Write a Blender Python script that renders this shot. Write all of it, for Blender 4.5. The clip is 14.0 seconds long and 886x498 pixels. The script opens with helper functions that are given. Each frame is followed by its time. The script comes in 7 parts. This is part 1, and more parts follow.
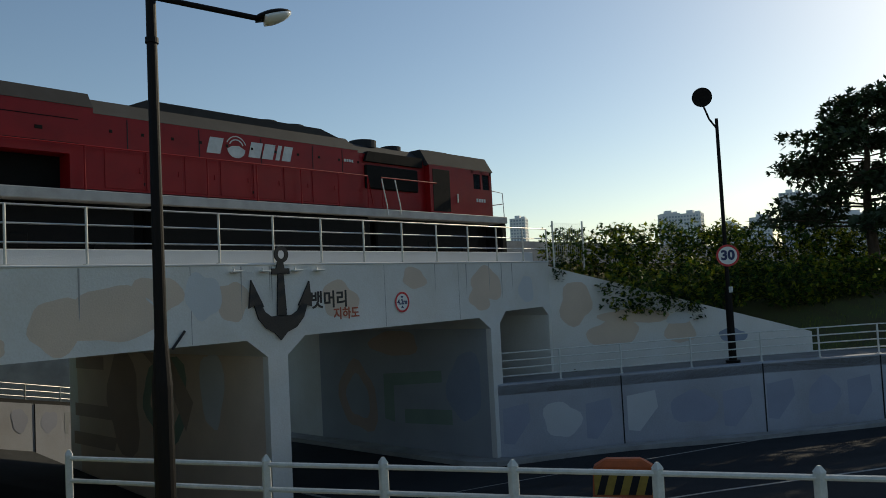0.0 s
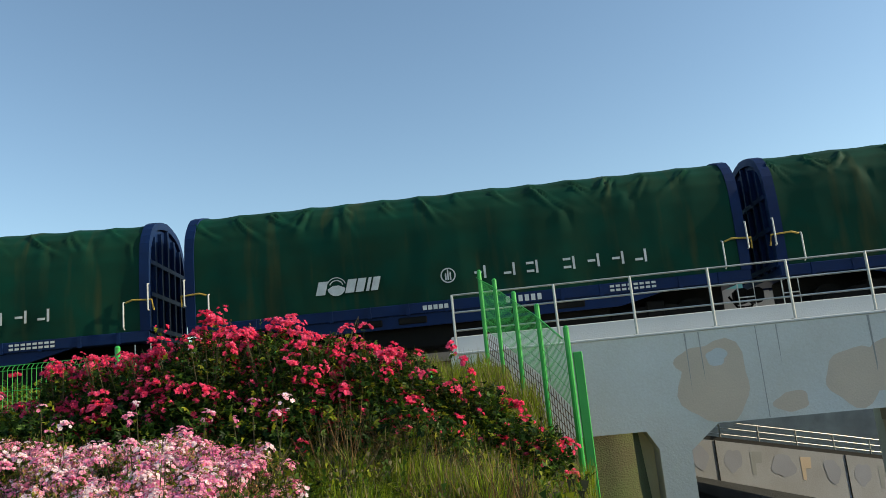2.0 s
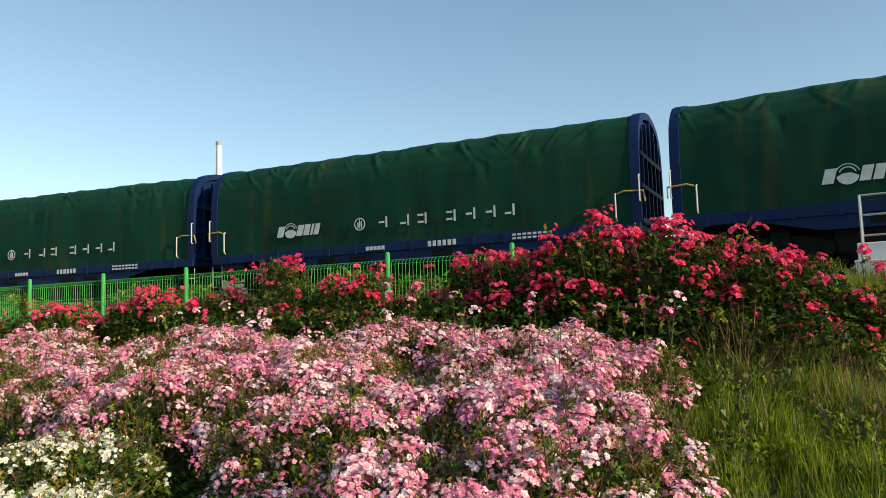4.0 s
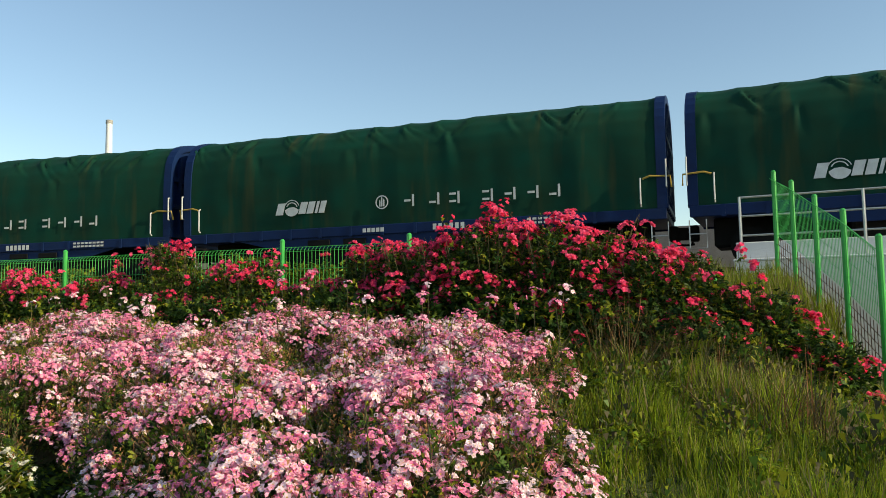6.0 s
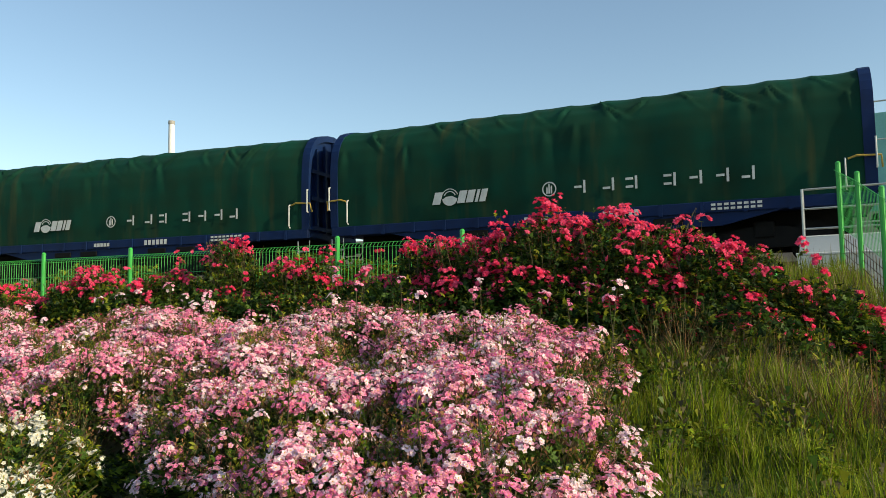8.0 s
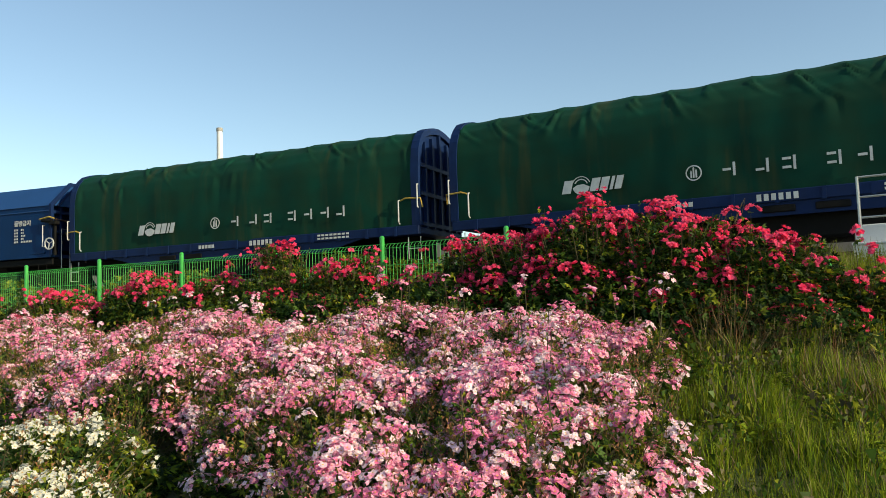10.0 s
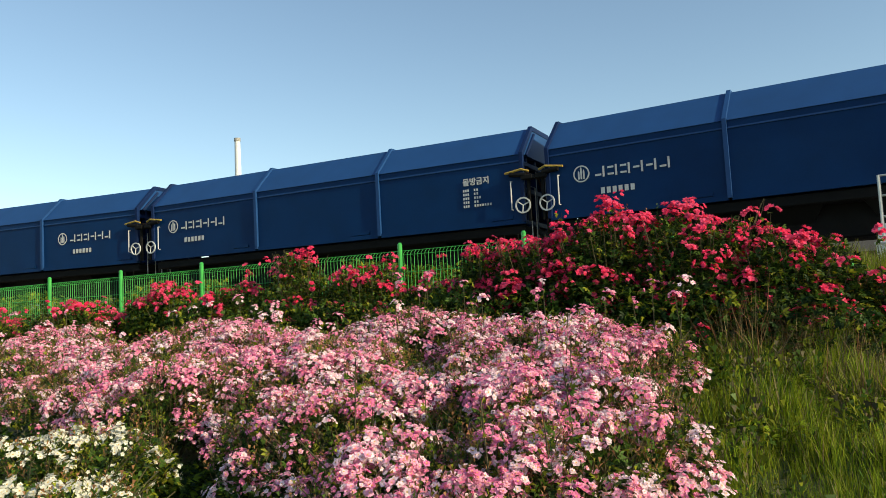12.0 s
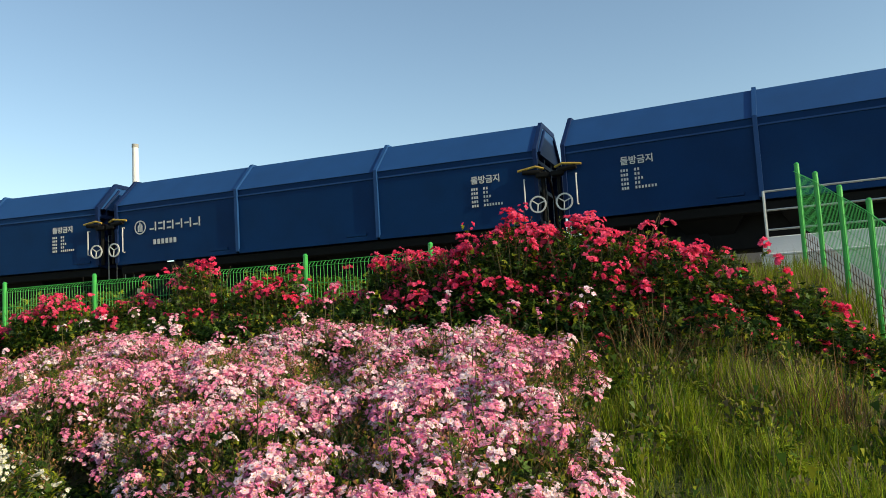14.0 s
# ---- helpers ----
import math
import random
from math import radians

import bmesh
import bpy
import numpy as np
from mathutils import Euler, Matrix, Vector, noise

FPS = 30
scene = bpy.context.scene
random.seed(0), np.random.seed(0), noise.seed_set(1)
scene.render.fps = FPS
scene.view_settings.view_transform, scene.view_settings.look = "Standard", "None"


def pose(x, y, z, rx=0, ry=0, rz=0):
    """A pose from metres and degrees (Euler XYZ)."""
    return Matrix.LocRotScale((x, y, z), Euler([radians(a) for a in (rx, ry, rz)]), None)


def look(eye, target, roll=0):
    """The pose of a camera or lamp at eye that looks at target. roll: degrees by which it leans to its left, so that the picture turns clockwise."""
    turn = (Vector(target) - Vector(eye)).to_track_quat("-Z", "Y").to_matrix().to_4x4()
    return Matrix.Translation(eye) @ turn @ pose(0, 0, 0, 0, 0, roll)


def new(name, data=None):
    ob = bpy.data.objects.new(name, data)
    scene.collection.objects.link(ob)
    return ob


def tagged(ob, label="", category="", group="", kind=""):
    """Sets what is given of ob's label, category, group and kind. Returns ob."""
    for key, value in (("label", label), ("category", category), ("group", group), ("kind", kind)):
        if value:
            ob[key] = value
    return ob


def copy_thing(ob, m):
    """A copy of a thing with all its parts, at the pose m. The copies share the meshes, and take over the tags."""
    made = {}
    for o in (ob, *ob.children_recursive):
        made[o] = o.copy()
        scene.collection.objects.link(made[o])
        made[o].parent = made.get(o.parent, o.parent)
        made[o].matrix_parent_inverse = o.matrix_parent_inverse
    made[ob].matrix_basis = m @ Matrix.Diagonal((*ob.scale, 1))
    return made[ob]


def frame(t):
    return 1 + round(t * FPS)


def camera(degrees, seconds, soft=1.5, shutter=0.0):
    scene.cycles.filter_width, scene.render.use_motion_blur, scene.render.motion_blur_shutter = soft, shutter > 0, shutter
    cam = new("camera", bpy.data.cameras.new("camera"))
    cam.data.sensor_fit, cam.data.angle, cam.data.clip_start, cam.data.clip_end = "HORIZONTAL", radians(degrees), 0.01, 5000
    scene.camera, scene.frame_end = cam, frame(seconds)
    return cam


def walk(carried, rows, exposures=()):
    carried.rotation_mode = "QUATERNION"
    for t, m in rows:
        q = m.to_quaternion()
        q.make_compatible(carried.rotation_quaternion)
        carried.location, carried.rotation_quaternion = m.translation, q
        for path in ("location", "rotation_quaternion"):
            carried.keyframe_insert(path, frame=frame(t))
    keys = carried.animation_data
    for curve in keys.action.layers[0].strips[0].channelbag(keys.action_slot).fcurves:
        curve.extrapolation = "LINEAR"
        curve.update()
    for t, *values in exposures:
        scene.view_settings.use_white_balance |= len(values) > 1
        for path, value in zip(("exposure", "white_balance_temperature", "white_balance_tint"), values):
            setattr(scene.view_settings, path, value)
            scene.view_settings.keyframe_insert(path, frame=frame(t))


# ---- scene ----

# ---- camera ----
PATH = [
    (0.0, -0.090, 0.127, 1.639, -49.284, 2.992, -2.860),
    (0.5, 0.018, 0.162, 1.649, -54.564, 3.870, -2.699),
    (0.7, 0.036, 0.141, 1.704, -55.481, 3.992, -2.672),
    (1.0, 0.086, 0.169, 1.662, -54.146, 4.610, -3.543),
    (1.1, 0.086, 0.165, 1.663, -50.878, 4.987, -4.007),
    (1.3, 0.052, 0.159, 1.660, -40.933, 6.198, -4.887),
    (1.5, 0.014, 0.160, 1.659, -28.785, 7.503, -5.651),
    (1.6, -0.016, 0.144, 1.644, -22.211, 8.271, -6.098),
    (1.7, -0.055, 0.121, 1.632, -15.416, 9.071, -6.314),
    (1.8, -0.092, 0.102, 1.621, -8.648, 9.872, -6.263),
    (2.0, -0.158, 0.068, 1.634, 4.089, 10.851, -5.543),
    (2.2, -0.204, 0.031, 1.633, 15.111, 10.705, -4.230),
    (4.3, -0.305, 0.055, 1.578, 31.816, 4.992, -1.838),
    (4.5, -0.300, 0.078, 1.576, 29.378, 4.830, -1.733),
    (5.0, -0.289, 0.109, 1.575, 26.329, 4.706, -1.200),
    (5.5, -0.280, 0.120, 1.573, 25.430, 4.732, -0.833),
    (6.0, -0.280, 0.130, 1.571, 24.562, 4.709, -0.898),
    (6.5, -0.280, 0.135, 1.571, 24.177, 4.518, -1.107),
    (7.0, -0.267, 0.124, 1.568, 24.781, 4.419, -1.127),
    (7.5, -0.258, 0.128, 1.569, 25.879, 4.419, -1.080),
    (8.0, -0.245, 0.119, 1.572, 28.659, 4.440, -0.891),
    (8.5, -0.239, 0.119, 1.567, 30.184, 4.480, -0.770),
    (8.7, -0.237, 0.121, 1.566, 30.564, 4.280, -0.520),
    (10.8, -0.219, 0.142, 1.552, 32.874, 4.687, -2.594),
    (11.0, -0.220, 0.130, 1.560, 33.078, 4.646, -2.435),
    (11.5, -0.221, 0.133, 1.559, 33.311, 4.805, -2.511),
    (12.0, -0.214, 0.133, 1.556, 33.425, 4.949, -2.748),
    (12.5, -0.210, 0.132, 1.556, 33.546, 5.141, -3.034),
    (13.0, -0.217, 0.132, 1.558, 33.608, 5.242, -3.168),
    (13.5, -0.213, 0.128, 1.557, 33.554, 5.438, -3.049),
    (14.0, -0.215, 0.147, 1.565, 26.491, 5.393, -3.209),
]


def held(x, y, z, yaw, pitch, roll):
    """Hand-held pose: yaw to the left of +y, pitch up, roll."""
    return pose(x, y, z, 90 + pitch, 0, yaw) @ pose(0, 0, 0, 0, 0, roll)


cam = camera(59.73, 14.0, soft=0.9)
walk(cam, [(t, held(*p)) for t, *p in PATH],
     exposures=[(0.0, -0.76, 6850, 5), (0.6, -0.90, 6850, 5), (1.0, -0.92, 6850, 5), (1.5, -0.40, 6950, 5), (1.8, 0.0, 6850, 2), (2.2, 0.27, 6900, 2), (4.3, 0.2, 7250, 3), (14.0, 0.18, 7250, 3)])

# ---- sky and sun ----
SUN_ELEVATION, SUN_TURN = 25.0, 90.5      # degrees; turn clockwise from +y
world = bpy.data.worlds.new("sky")
scene.world = world
world.use_nodes = True
sky = world.node_tree.nodes.new("ShaderNodeTexSky")
sky.sky_type = "NISHITA"
sky.sun_disc = False
sky.sun_elevation, sky.sun_rotation = radians(SUN_ELEVATION), radians(SUN_TURN)
sky.air_density, sky.dust_density, sky.ozone_density = 1.0, 0.45, 2.0
back = world.node_tree.nodes["Background"]
back.inputs["Strength"].default_value = 0.17
world.node_tree.links.new(sky.outputs[0], back.inputs["Color"])
sun = new("sun", bpy.data.lights.new("sun", "SUN"))
sun.data.energy, sun.data.angle, sun.data.color = 5.0, radians(0.6), (1.0, 0.86, 0.64)
e, r = radians(SUN_ELEVATION), radians(SUN_TURN)
sun.matrix_world = look((60, -40, 60), Vector((60, -40, 60)) - Vector((math.sin(r) * math.cos(e), math.cos(r) * math.cos(e), math.sin(e))))


# ---- materials ----
def mat(name, color, rough=0.6, metal=0.0, dark=0.7, scale=6.0, fine=60.0, bump=0.15, spread=0.0, stain=None, coat=0.0, translucent=0.0, spec=0.5):
    """A surface with two scales of variation, fine relief and, with spread, a random shade for each island."""
    m = bpy.data.materials.new(name)
    m.use_nodes = True
    nt = m.node_tree
    bsdf = nt.nodes["Principled BSDF"]
    add = nt.nodes.new
    co = add("ShaderNodeTexCoord")
    big, small = add("ShaderNodeTexNoise"), add("ShaderNodeTexNoise")
    big.inputs["Scale"].default_value, big.inputs["Detail"].default_value = scale, 6
    small.inputs["Scale"].default_value, small.inputs["Detail"].default_value = fine, 4
    for n in (big, small):
        nt.links.new(co.outputs["Object"], n.inputs["Vector"])
    both = add("ShaderNodeMath")
    both.operation = "MULTIPLY_ADD"
    nt.links.new(small.outputs["Fac"], both.inputs[0])
    both.inputs[1].default_value = 0.5
    nt.links.new(big.outputs["Fac"], both.inputs[2])
    ramp = add("ShaderNodeMapRange")
    ramp.inputs["From Min"].default_value, ramp.inputs["From Max"].default_value = 0.5, 1.0
    nt.links.new(both.outputs[0], ramp.inputs["Value"])
    mix = add("ShaderNodeMix")
    mix.data_type = "RGBA"
    low = stain if stain else [c * dark for c in color]
    mix.inputs["A"].default_value, mix.inputs["B"].default_value = (*low, 1), (*color, 1)
    nt.links.new(ramp.outputs[0], mix.inputs["Factor"])
    out = mix.outputs["Result"]
    if spread:
        geo, hsv, vary = add("ShaderNodeNewGeometry"), add("ShaderNodeHueSaturation"), add("ShaderNodeMapRange")
        vary.inputs["To Min"].default_value, vary.inputs["To Max"].default_value = 1 - spread, 1 + spread
        nt.links.new(geo.outputs["Random Per Island"], vary.inputs["Value"])
        nt.links.new(vary.outputs[0], hsv.inputs["Value"])
        nt.links.new(out, hsv.inputs["Color"])
        out = hsv.outputs["Color"]
    nt.links.new(out, bsdf.inputs["Base Color"])
    bsdf.inputs["Roughness"].default_value, bsdf.inputs["Metallic"].default_value = rough, metal
    bsdf.inputs["Coat Weight"].default_value = coat
    bsdf.inputs["Specular IOR Level"].default_value = spec
    if bump:
        bp = add("ShaderNodeBump")
        bp.inputs["Strength"].default_value, bp.inputs["Distance"].default_value = bump, 0.02
        nt.links.new(small.outputs["Fac"], bp.inputs["Height"])
        nt.links.new(bp.outputs[0], bsdf.inputs["Normal"])
    if translucent:
        tr, mx = add("ShaderNodeBsdfTranslucent"), add("ShaderNodeMixShader")
        mx.inputs[0].default_value = translucent
        nt.links.new(out, tr.inputs["Color"])
        nt.links.new(bsdf.outputs[0], mx.inputs[1])
        nt.links.new(tr.outputs[0], mx.inputs[2])
        nt.links.new(mx.outputs[0], nt.nodes["Material Output"].inputs["Surface"])
    return m


def glass(name, color, rough=0.05):
    m = bpy.data.materials.new(name)
    m.use_nodes = True
    b = m.node_tree.nodes["Principled BSDF"]
    b.inputs["Base Color"].default_value, b.inputs["Roughness"].default_value, b.inputs["Specular IOR Level"].default_value = (*color, 1), rough, 0.7
    return m


def tarp_mat():
    """Green tarpaulin with pale olive streaks down its sides."""
    m = mat("green_tarpaulin", (0.003, 0.050, 0.033), 0.7, dark=0.72, scale=1.6, fine=90, bump=0.1, stain=(0.010, 0.036, 0.020), spec=0.08)
    nt = m.node_tree
    bsdf = nt.nodes["Principled BSDF"]
    old = bsdf.inputs["Base Color"].links[0].from_socket
    co, mp, nz = nt.nodes.new("ShaderNodeTexCoord"), nt.nodes.new("ShaderNodeMapping"), nt.nodes.new("ShaderNodeTexNoise")
    mp.inputs["Scale"].default_value = (1.5, 0.3, 0.22)
    nz.inputs["Scale"].default_value, nz.inputs["Detail"].default_value = 1.6, 3
    rg, mx = nt.nodes.new("ShaderNodeMapRange"), nt.nodes.new("ShaderNodeMix")
    rg.inputs["From Min"].default_value, rg.inputs["From Max"].default_value, rg.inputs["To Max"].default_value = 0.56, 0.78, 0.75
    mx.data_type = "RGBA"
    mx.inputs["B"].default_value = (0.05, 0.055, 0.022, 1)
    nt.links.new(co.outputs["Object"], mp.inputs["Vector"])
    nt.links.new(mp.outputs[0], nz.inputs["Vector"])
    nt.links.new(nz.outputs["Fac"], rg.inputs["Value"])
    nt.links.new(rg.outputs[0], mx.inputs["Factor"])
    nt.links.new(old, mx.inputs["A"])
    nt.links.new(mx.outputs["Result"], bsdf.inputs["Base Color"])
    return m


CONCRETE = mat("painted_concrete", (0.72, 0.71, 0.69), 0.85, dark=0.78, scale=0.7, fine=25, bump=0.25, stain=(0.62, 0.59, 0.54))
# White walls coloured blue-grey: their shade is part of this base colour.
WALLPAINT = mat("weathered_wall_paint_in_shade", (0.46, 0.48, 0.54), 0.9, dark=0.75, scale=0.6, fine=25, bump=0.25, stain=(0.36, 0.36, 0.39), spec=0.2)
RAW = mat("raw_concrete", (0.42, 0.41, 0.39), 0.9, dark=0.6, scale=1.3, fine=40, bump=0.3)
TAN = mat("tan_mural_paint", (0.68, 0.55, 0.44), 0.85, dark=0.85, scale=0.9, fine=30, bump=0.2)
BROWN = mat("brown_mural_paint", (0.44, 0.34, 0.27), 0.85, dark=0.85, scale=0.9, fine=30, bump=0.2)
GREYPAINT = mat("grey_mural_paint", (0.36, 0.38, 0.41), 0.85, dark=0.85, scale=0.9, fine=30, bump=0.2)
BLUEPAINT = mat("slate_blue_mural_paint", (0.30, 0.34, 0.42), 0.85, dark=0.85, scale=0.9, fine=30, bump=0.2)
GREENPAINT = mat("dull_green_mural_paint", (0.26, 0.34, 0.27), 0.85, dark=0.85, scale=0.9, fine=30, bump=0.2)
FAINTBLUE = mat("faint_blue_grey_mural_paint", (0.36, 0.38, 0.47), 0.85, dark=0.85, scale=0.9, fine=30, bump=0.2)
OCHRE = mat("bounce_lit_ochre_wall", (0.78, 0.66, 0.40), 0.85, dark=0.85, scale=0.9, fine=30, bump=0.2)
YELLOWPAINT = mat("ochre_mural_paint", (0.48, 0.42, 0.24), 0.85, dark=0.85, scale=0.9, fine=30, bump=0.2)
PALE = mat("pale_mural_paint", (0.62, 0.63, 0.64), 0.85, dark=0.9, scale=0.9, fine=30, bump=0.2)
ANCHOR = mat("black_anchor_paint", (0.012, 0.012, 0.014), 0.6, scale=3, bump=0.2)
REDINK = mat("red_lettering_paint", (0.45, 0.10, 0.05), 0.7)
STEEL = mat("galvanised_steel", (0.62, 0.62, 0.60), 0.42, 0.6, dark=0.7, scale=5, bump=0.1)
WHITERAIL = mat("white_painted_rail", (0.72, 0.72, 0.68), 0.5, dark=0.75, scale=9, bump=0.15)
ASPHALT = mat("asphalt", (0.042, 0.044, 0.047), 0.95, dark=0.65, scale=0.8, fine=180, bump=0.5, spec=0.12)
LINE = mat("road_marking", (0.32, 0.32, 0.30), 0.8, dark=0.6, scale=4)
PAVE = mat("sidewalk_concrete", (0.30, 0.29, 0.28), 0.9, dark=0.7, scale=1.5, fine=70, bump=0.4)
SOIL = mat("grassy_soil", (0.075, 0.10, 0.03), 1.0, dark=0.45, scale=1.1, fine=35, bump=1.0, stain=(0.07, 0.055, 0.03))
BALLAST = mat("ballast_stones", (0.26, 0.24, 0.22), 0.95, dark=0.5, scale=9, fine=40, bump=1.0)
RUST = mat("rusty_steel", (0.16, 0.09, 0.06), 0.75, 0.4, dark=0.5, scale=8, bump=0.4)
TARP = tarp_mat()
WAGON = mat("blue_wagon_paint", (0.004, 0.020, 0.085), 0.55, dark=0.7, scale=2.5, fine=40, bump=0.06, stain=(0.005, 0.016, 0.06), spec=0.15)
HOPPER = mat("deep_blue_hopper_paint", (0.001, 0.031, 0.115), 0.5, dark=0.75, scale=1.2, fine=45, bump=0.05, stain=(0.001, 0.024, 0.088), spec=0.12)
# Lighter copy of the hopper blue: skylight on roof, seams and ribs as colour.
HOPPERLIT = mat("sky_lit_blue_hopper_paint", (0.010, 0.062, 0.20), 0.55, dark=0.8, scale=1.4, fine=45, bump=0.06, spec=0.3)
BLACKSTEEL = mat("grimy_black_steel", (0.006, 0.006, 0.006), 0.8, 0.0, dark=0.6, scale=6, bump=0.3, spec=0.2)
LOCORED = mat("red_locomotive_paint", (0.30, 0.007, 0.010), 0.45, dark=0.72, scale=1.5, fine=40, bump=0.06, spec=0.3)
LOCOROOF = mat("sooty_grey_roof_paint", (0.028, 0.030, 0.034), 0.95, dark=0.6, scale=2, bump=0.15)
LOCOGREY = mat("light_grey_sill_paint", (0.42, 0.42, 0.42), 0.55, dark=0.7, scale=3, bump=0.1)
WHITEINK = mat("white_stencil_paint", (0.62, 0.64, 0.64), 0.6, dark=0.75, scale=7, bump=0.0)
YELLOW = mat("yellow_handle_paint", (0.50, 0.33, 0.06), 0.5, dark=0.7, scale=9)
FENCEGREEN = mat("bright_green_fence_paint", (0.045, 0.42, 0.075), 0.4, dark=0.8, scale=7, bump=0.05)
POLEBLACK = mat("dark_brown_pole_paint", (0.006, 0.004, 0.004), 0.6, dark=0.6, scale=5, bump=0.1, spec=0.2)
LAMPGLASS = glass("clear_lamp_cover", (0.75, 0.77, 0.78), 0.12)
DARKGLASS = glass("dark_window_glass", (0.02, 0.025, 0.03))
SIGNWHITE = mat("white_sign_face", (0.80, 0.80, 0.78), 0.4, dark=0.92, scale=3, bump=0.0)
SIGNRED = mat("red_sign_ring", (0.60, 0.02, 0.03), 0.4, dark=0.9, scale=3, bump=0.0)
SIGNBLUE = mat("dark_blue_sign_ink", (0.02, 0.03, 0.12), 0.45, dark=0.9, bump=0.0)
ORANGE = mat("faded_orange_plastic", (0.62, 0.13, 0.03), 0.5, dark=0.75, scale=6, bump=0.1)
LEAF = mat("rose_leaf", (0.070, 0.135, 0.018), 0.5, dark=0.7, scale=3, fine=30, bump=0.0, spread=0.45, translucent=0.38, spec=0.2)
LEAFDARK = mat("dark_shrub_leaf", (0.020, 0.052, 0.010), 0.55, dark=0.65, scale=3, fine=30, bump=0.0, spread=0.45, translucent=0.38, spec=0.2)
LEAFYELLOW = mat("young_yellow_green_leaf", (0.26, 0.29, 0.025), 0.55, dark=0.7, scale=3, fine=30, bump=0.0, spread=0.4, translucent=0.38, spec=0.2)
PINE = mat("pine_needles", (0.035, 0.06, 0.02), 0.7, dark=0.6, scale=2, bump=0.0, spread=0.4)
BARK = mat("bark", (0.10, 0.07, 0.05), 0.95, dark=0.5, scale=8, fine=50, bump=0.8)
STEM = mat("brown_green_stem", (0.10, 0.085, 0.035), 0.8, dark=0.6, scale=10, bump=0.1, spread=0.3)
GRASS = mat("grass_blade", (0.23, 0.32, 0.018), 0.6, dark=0.75, scale=1.2, fine=12, bump=0.0, spread=0.4, translucent=0.38, spec=0.2)
DRYGRASS = mat("dry_grass", (0.26, 0.20, 0.09), 0.8, dark=0.7, scale=2, bump=0.0, spread=0.35, translucent=0.2)
PINKPETAL = mat("pink_petal", (0.94, 0.48, 0.64), 0.7, dark=0.8, scale=5, fine=40, bump=0.0, spread=0.3, stain=(0.88, 0.38, 0.53), translucent=0.3, spec=0.2)
DEEPPETAL = mat("deep_pink_petal", (0.87, 0.28, 0.52), 0.7, dark=0.8, scale=5, fine=40, bump=0.0, spread=0.35, stain=(0.74, 0.20, 0.38), translucent=0.3, spec=0.2)
PALEPETAL = mat("pale_pink_petal", (0.97, 0.77, 0.84), 0.7, dark=0.85, scale=5, fine=40, bump=0.0, spread=0.2, translucent=0.3, spec=0.2)
REDPETAL = mat("crimson_petal", (0.93, 0.07, 0.20), 0.7, dark=0.8, scale=5, fine=40, bump=0.0, spread=0.35, translucent=0.4, spec=0.2)
REDPALE = mat("faded_rose_petal", (0.95, 0.13, 0.28), 0.7, dark=0.8, scale=5, fine=40, bump=0.0, spread=0.3, translucent=0.4, spec=0.2)
BUD = mat("russet_bud_and_hip", (0.30, 0.15, 0.07), 0.8, dark=0.7, scale=6, bump=0.0, spread=0.4, translucent=0.2, spec=0.2)
WHITEPETAL = mat("creamy_white_petal", (0.80, 0.78, 0.66), 0.6, dark=0.85, scale=5, fine=40, bump=0.0, spread=0.12, translucent=0.25)
POLLEN = mat("yellow_stamens", (0.75, 0.45, 0.06), 0.7, bump=0.0)
NET = mat("teal_scaffold_netting", (0.22, 0.52, 0.47), 0.8, dark=0.75, scale=1.0, fine=20, bump=0.3)
# Distance haze is put into these two colours, which are lightened for it.
TOWER = mat("haze_paled_concrete", (0.78, 0.79, 0.80), 0.8, dark=0.9, scale=0.05, fine=0.5, bump=0.0)
TOWERWIN = mat("haze_paled_window", (0.34, 0.40, 0.48), 0.3, dark=0.8, scale=0.1, bump=0.0)
TYRE = mat("black_rubber", (0.015, 0.015, 0.015), 0.85, dark=0.7, scale=9)
CARWHITE = mat("pearl_white_car_paint", (0.72, 0.73, 0.75), 0.25, dark=0.96, scale=2, bump=0.0, coat=0.6)
TAILRED = mat("red_tail_lamp_plastic", (0.55, 0.01, 0.012), 0.2, dark=0.8, scale=8, bump=0.0, coat=0.5)


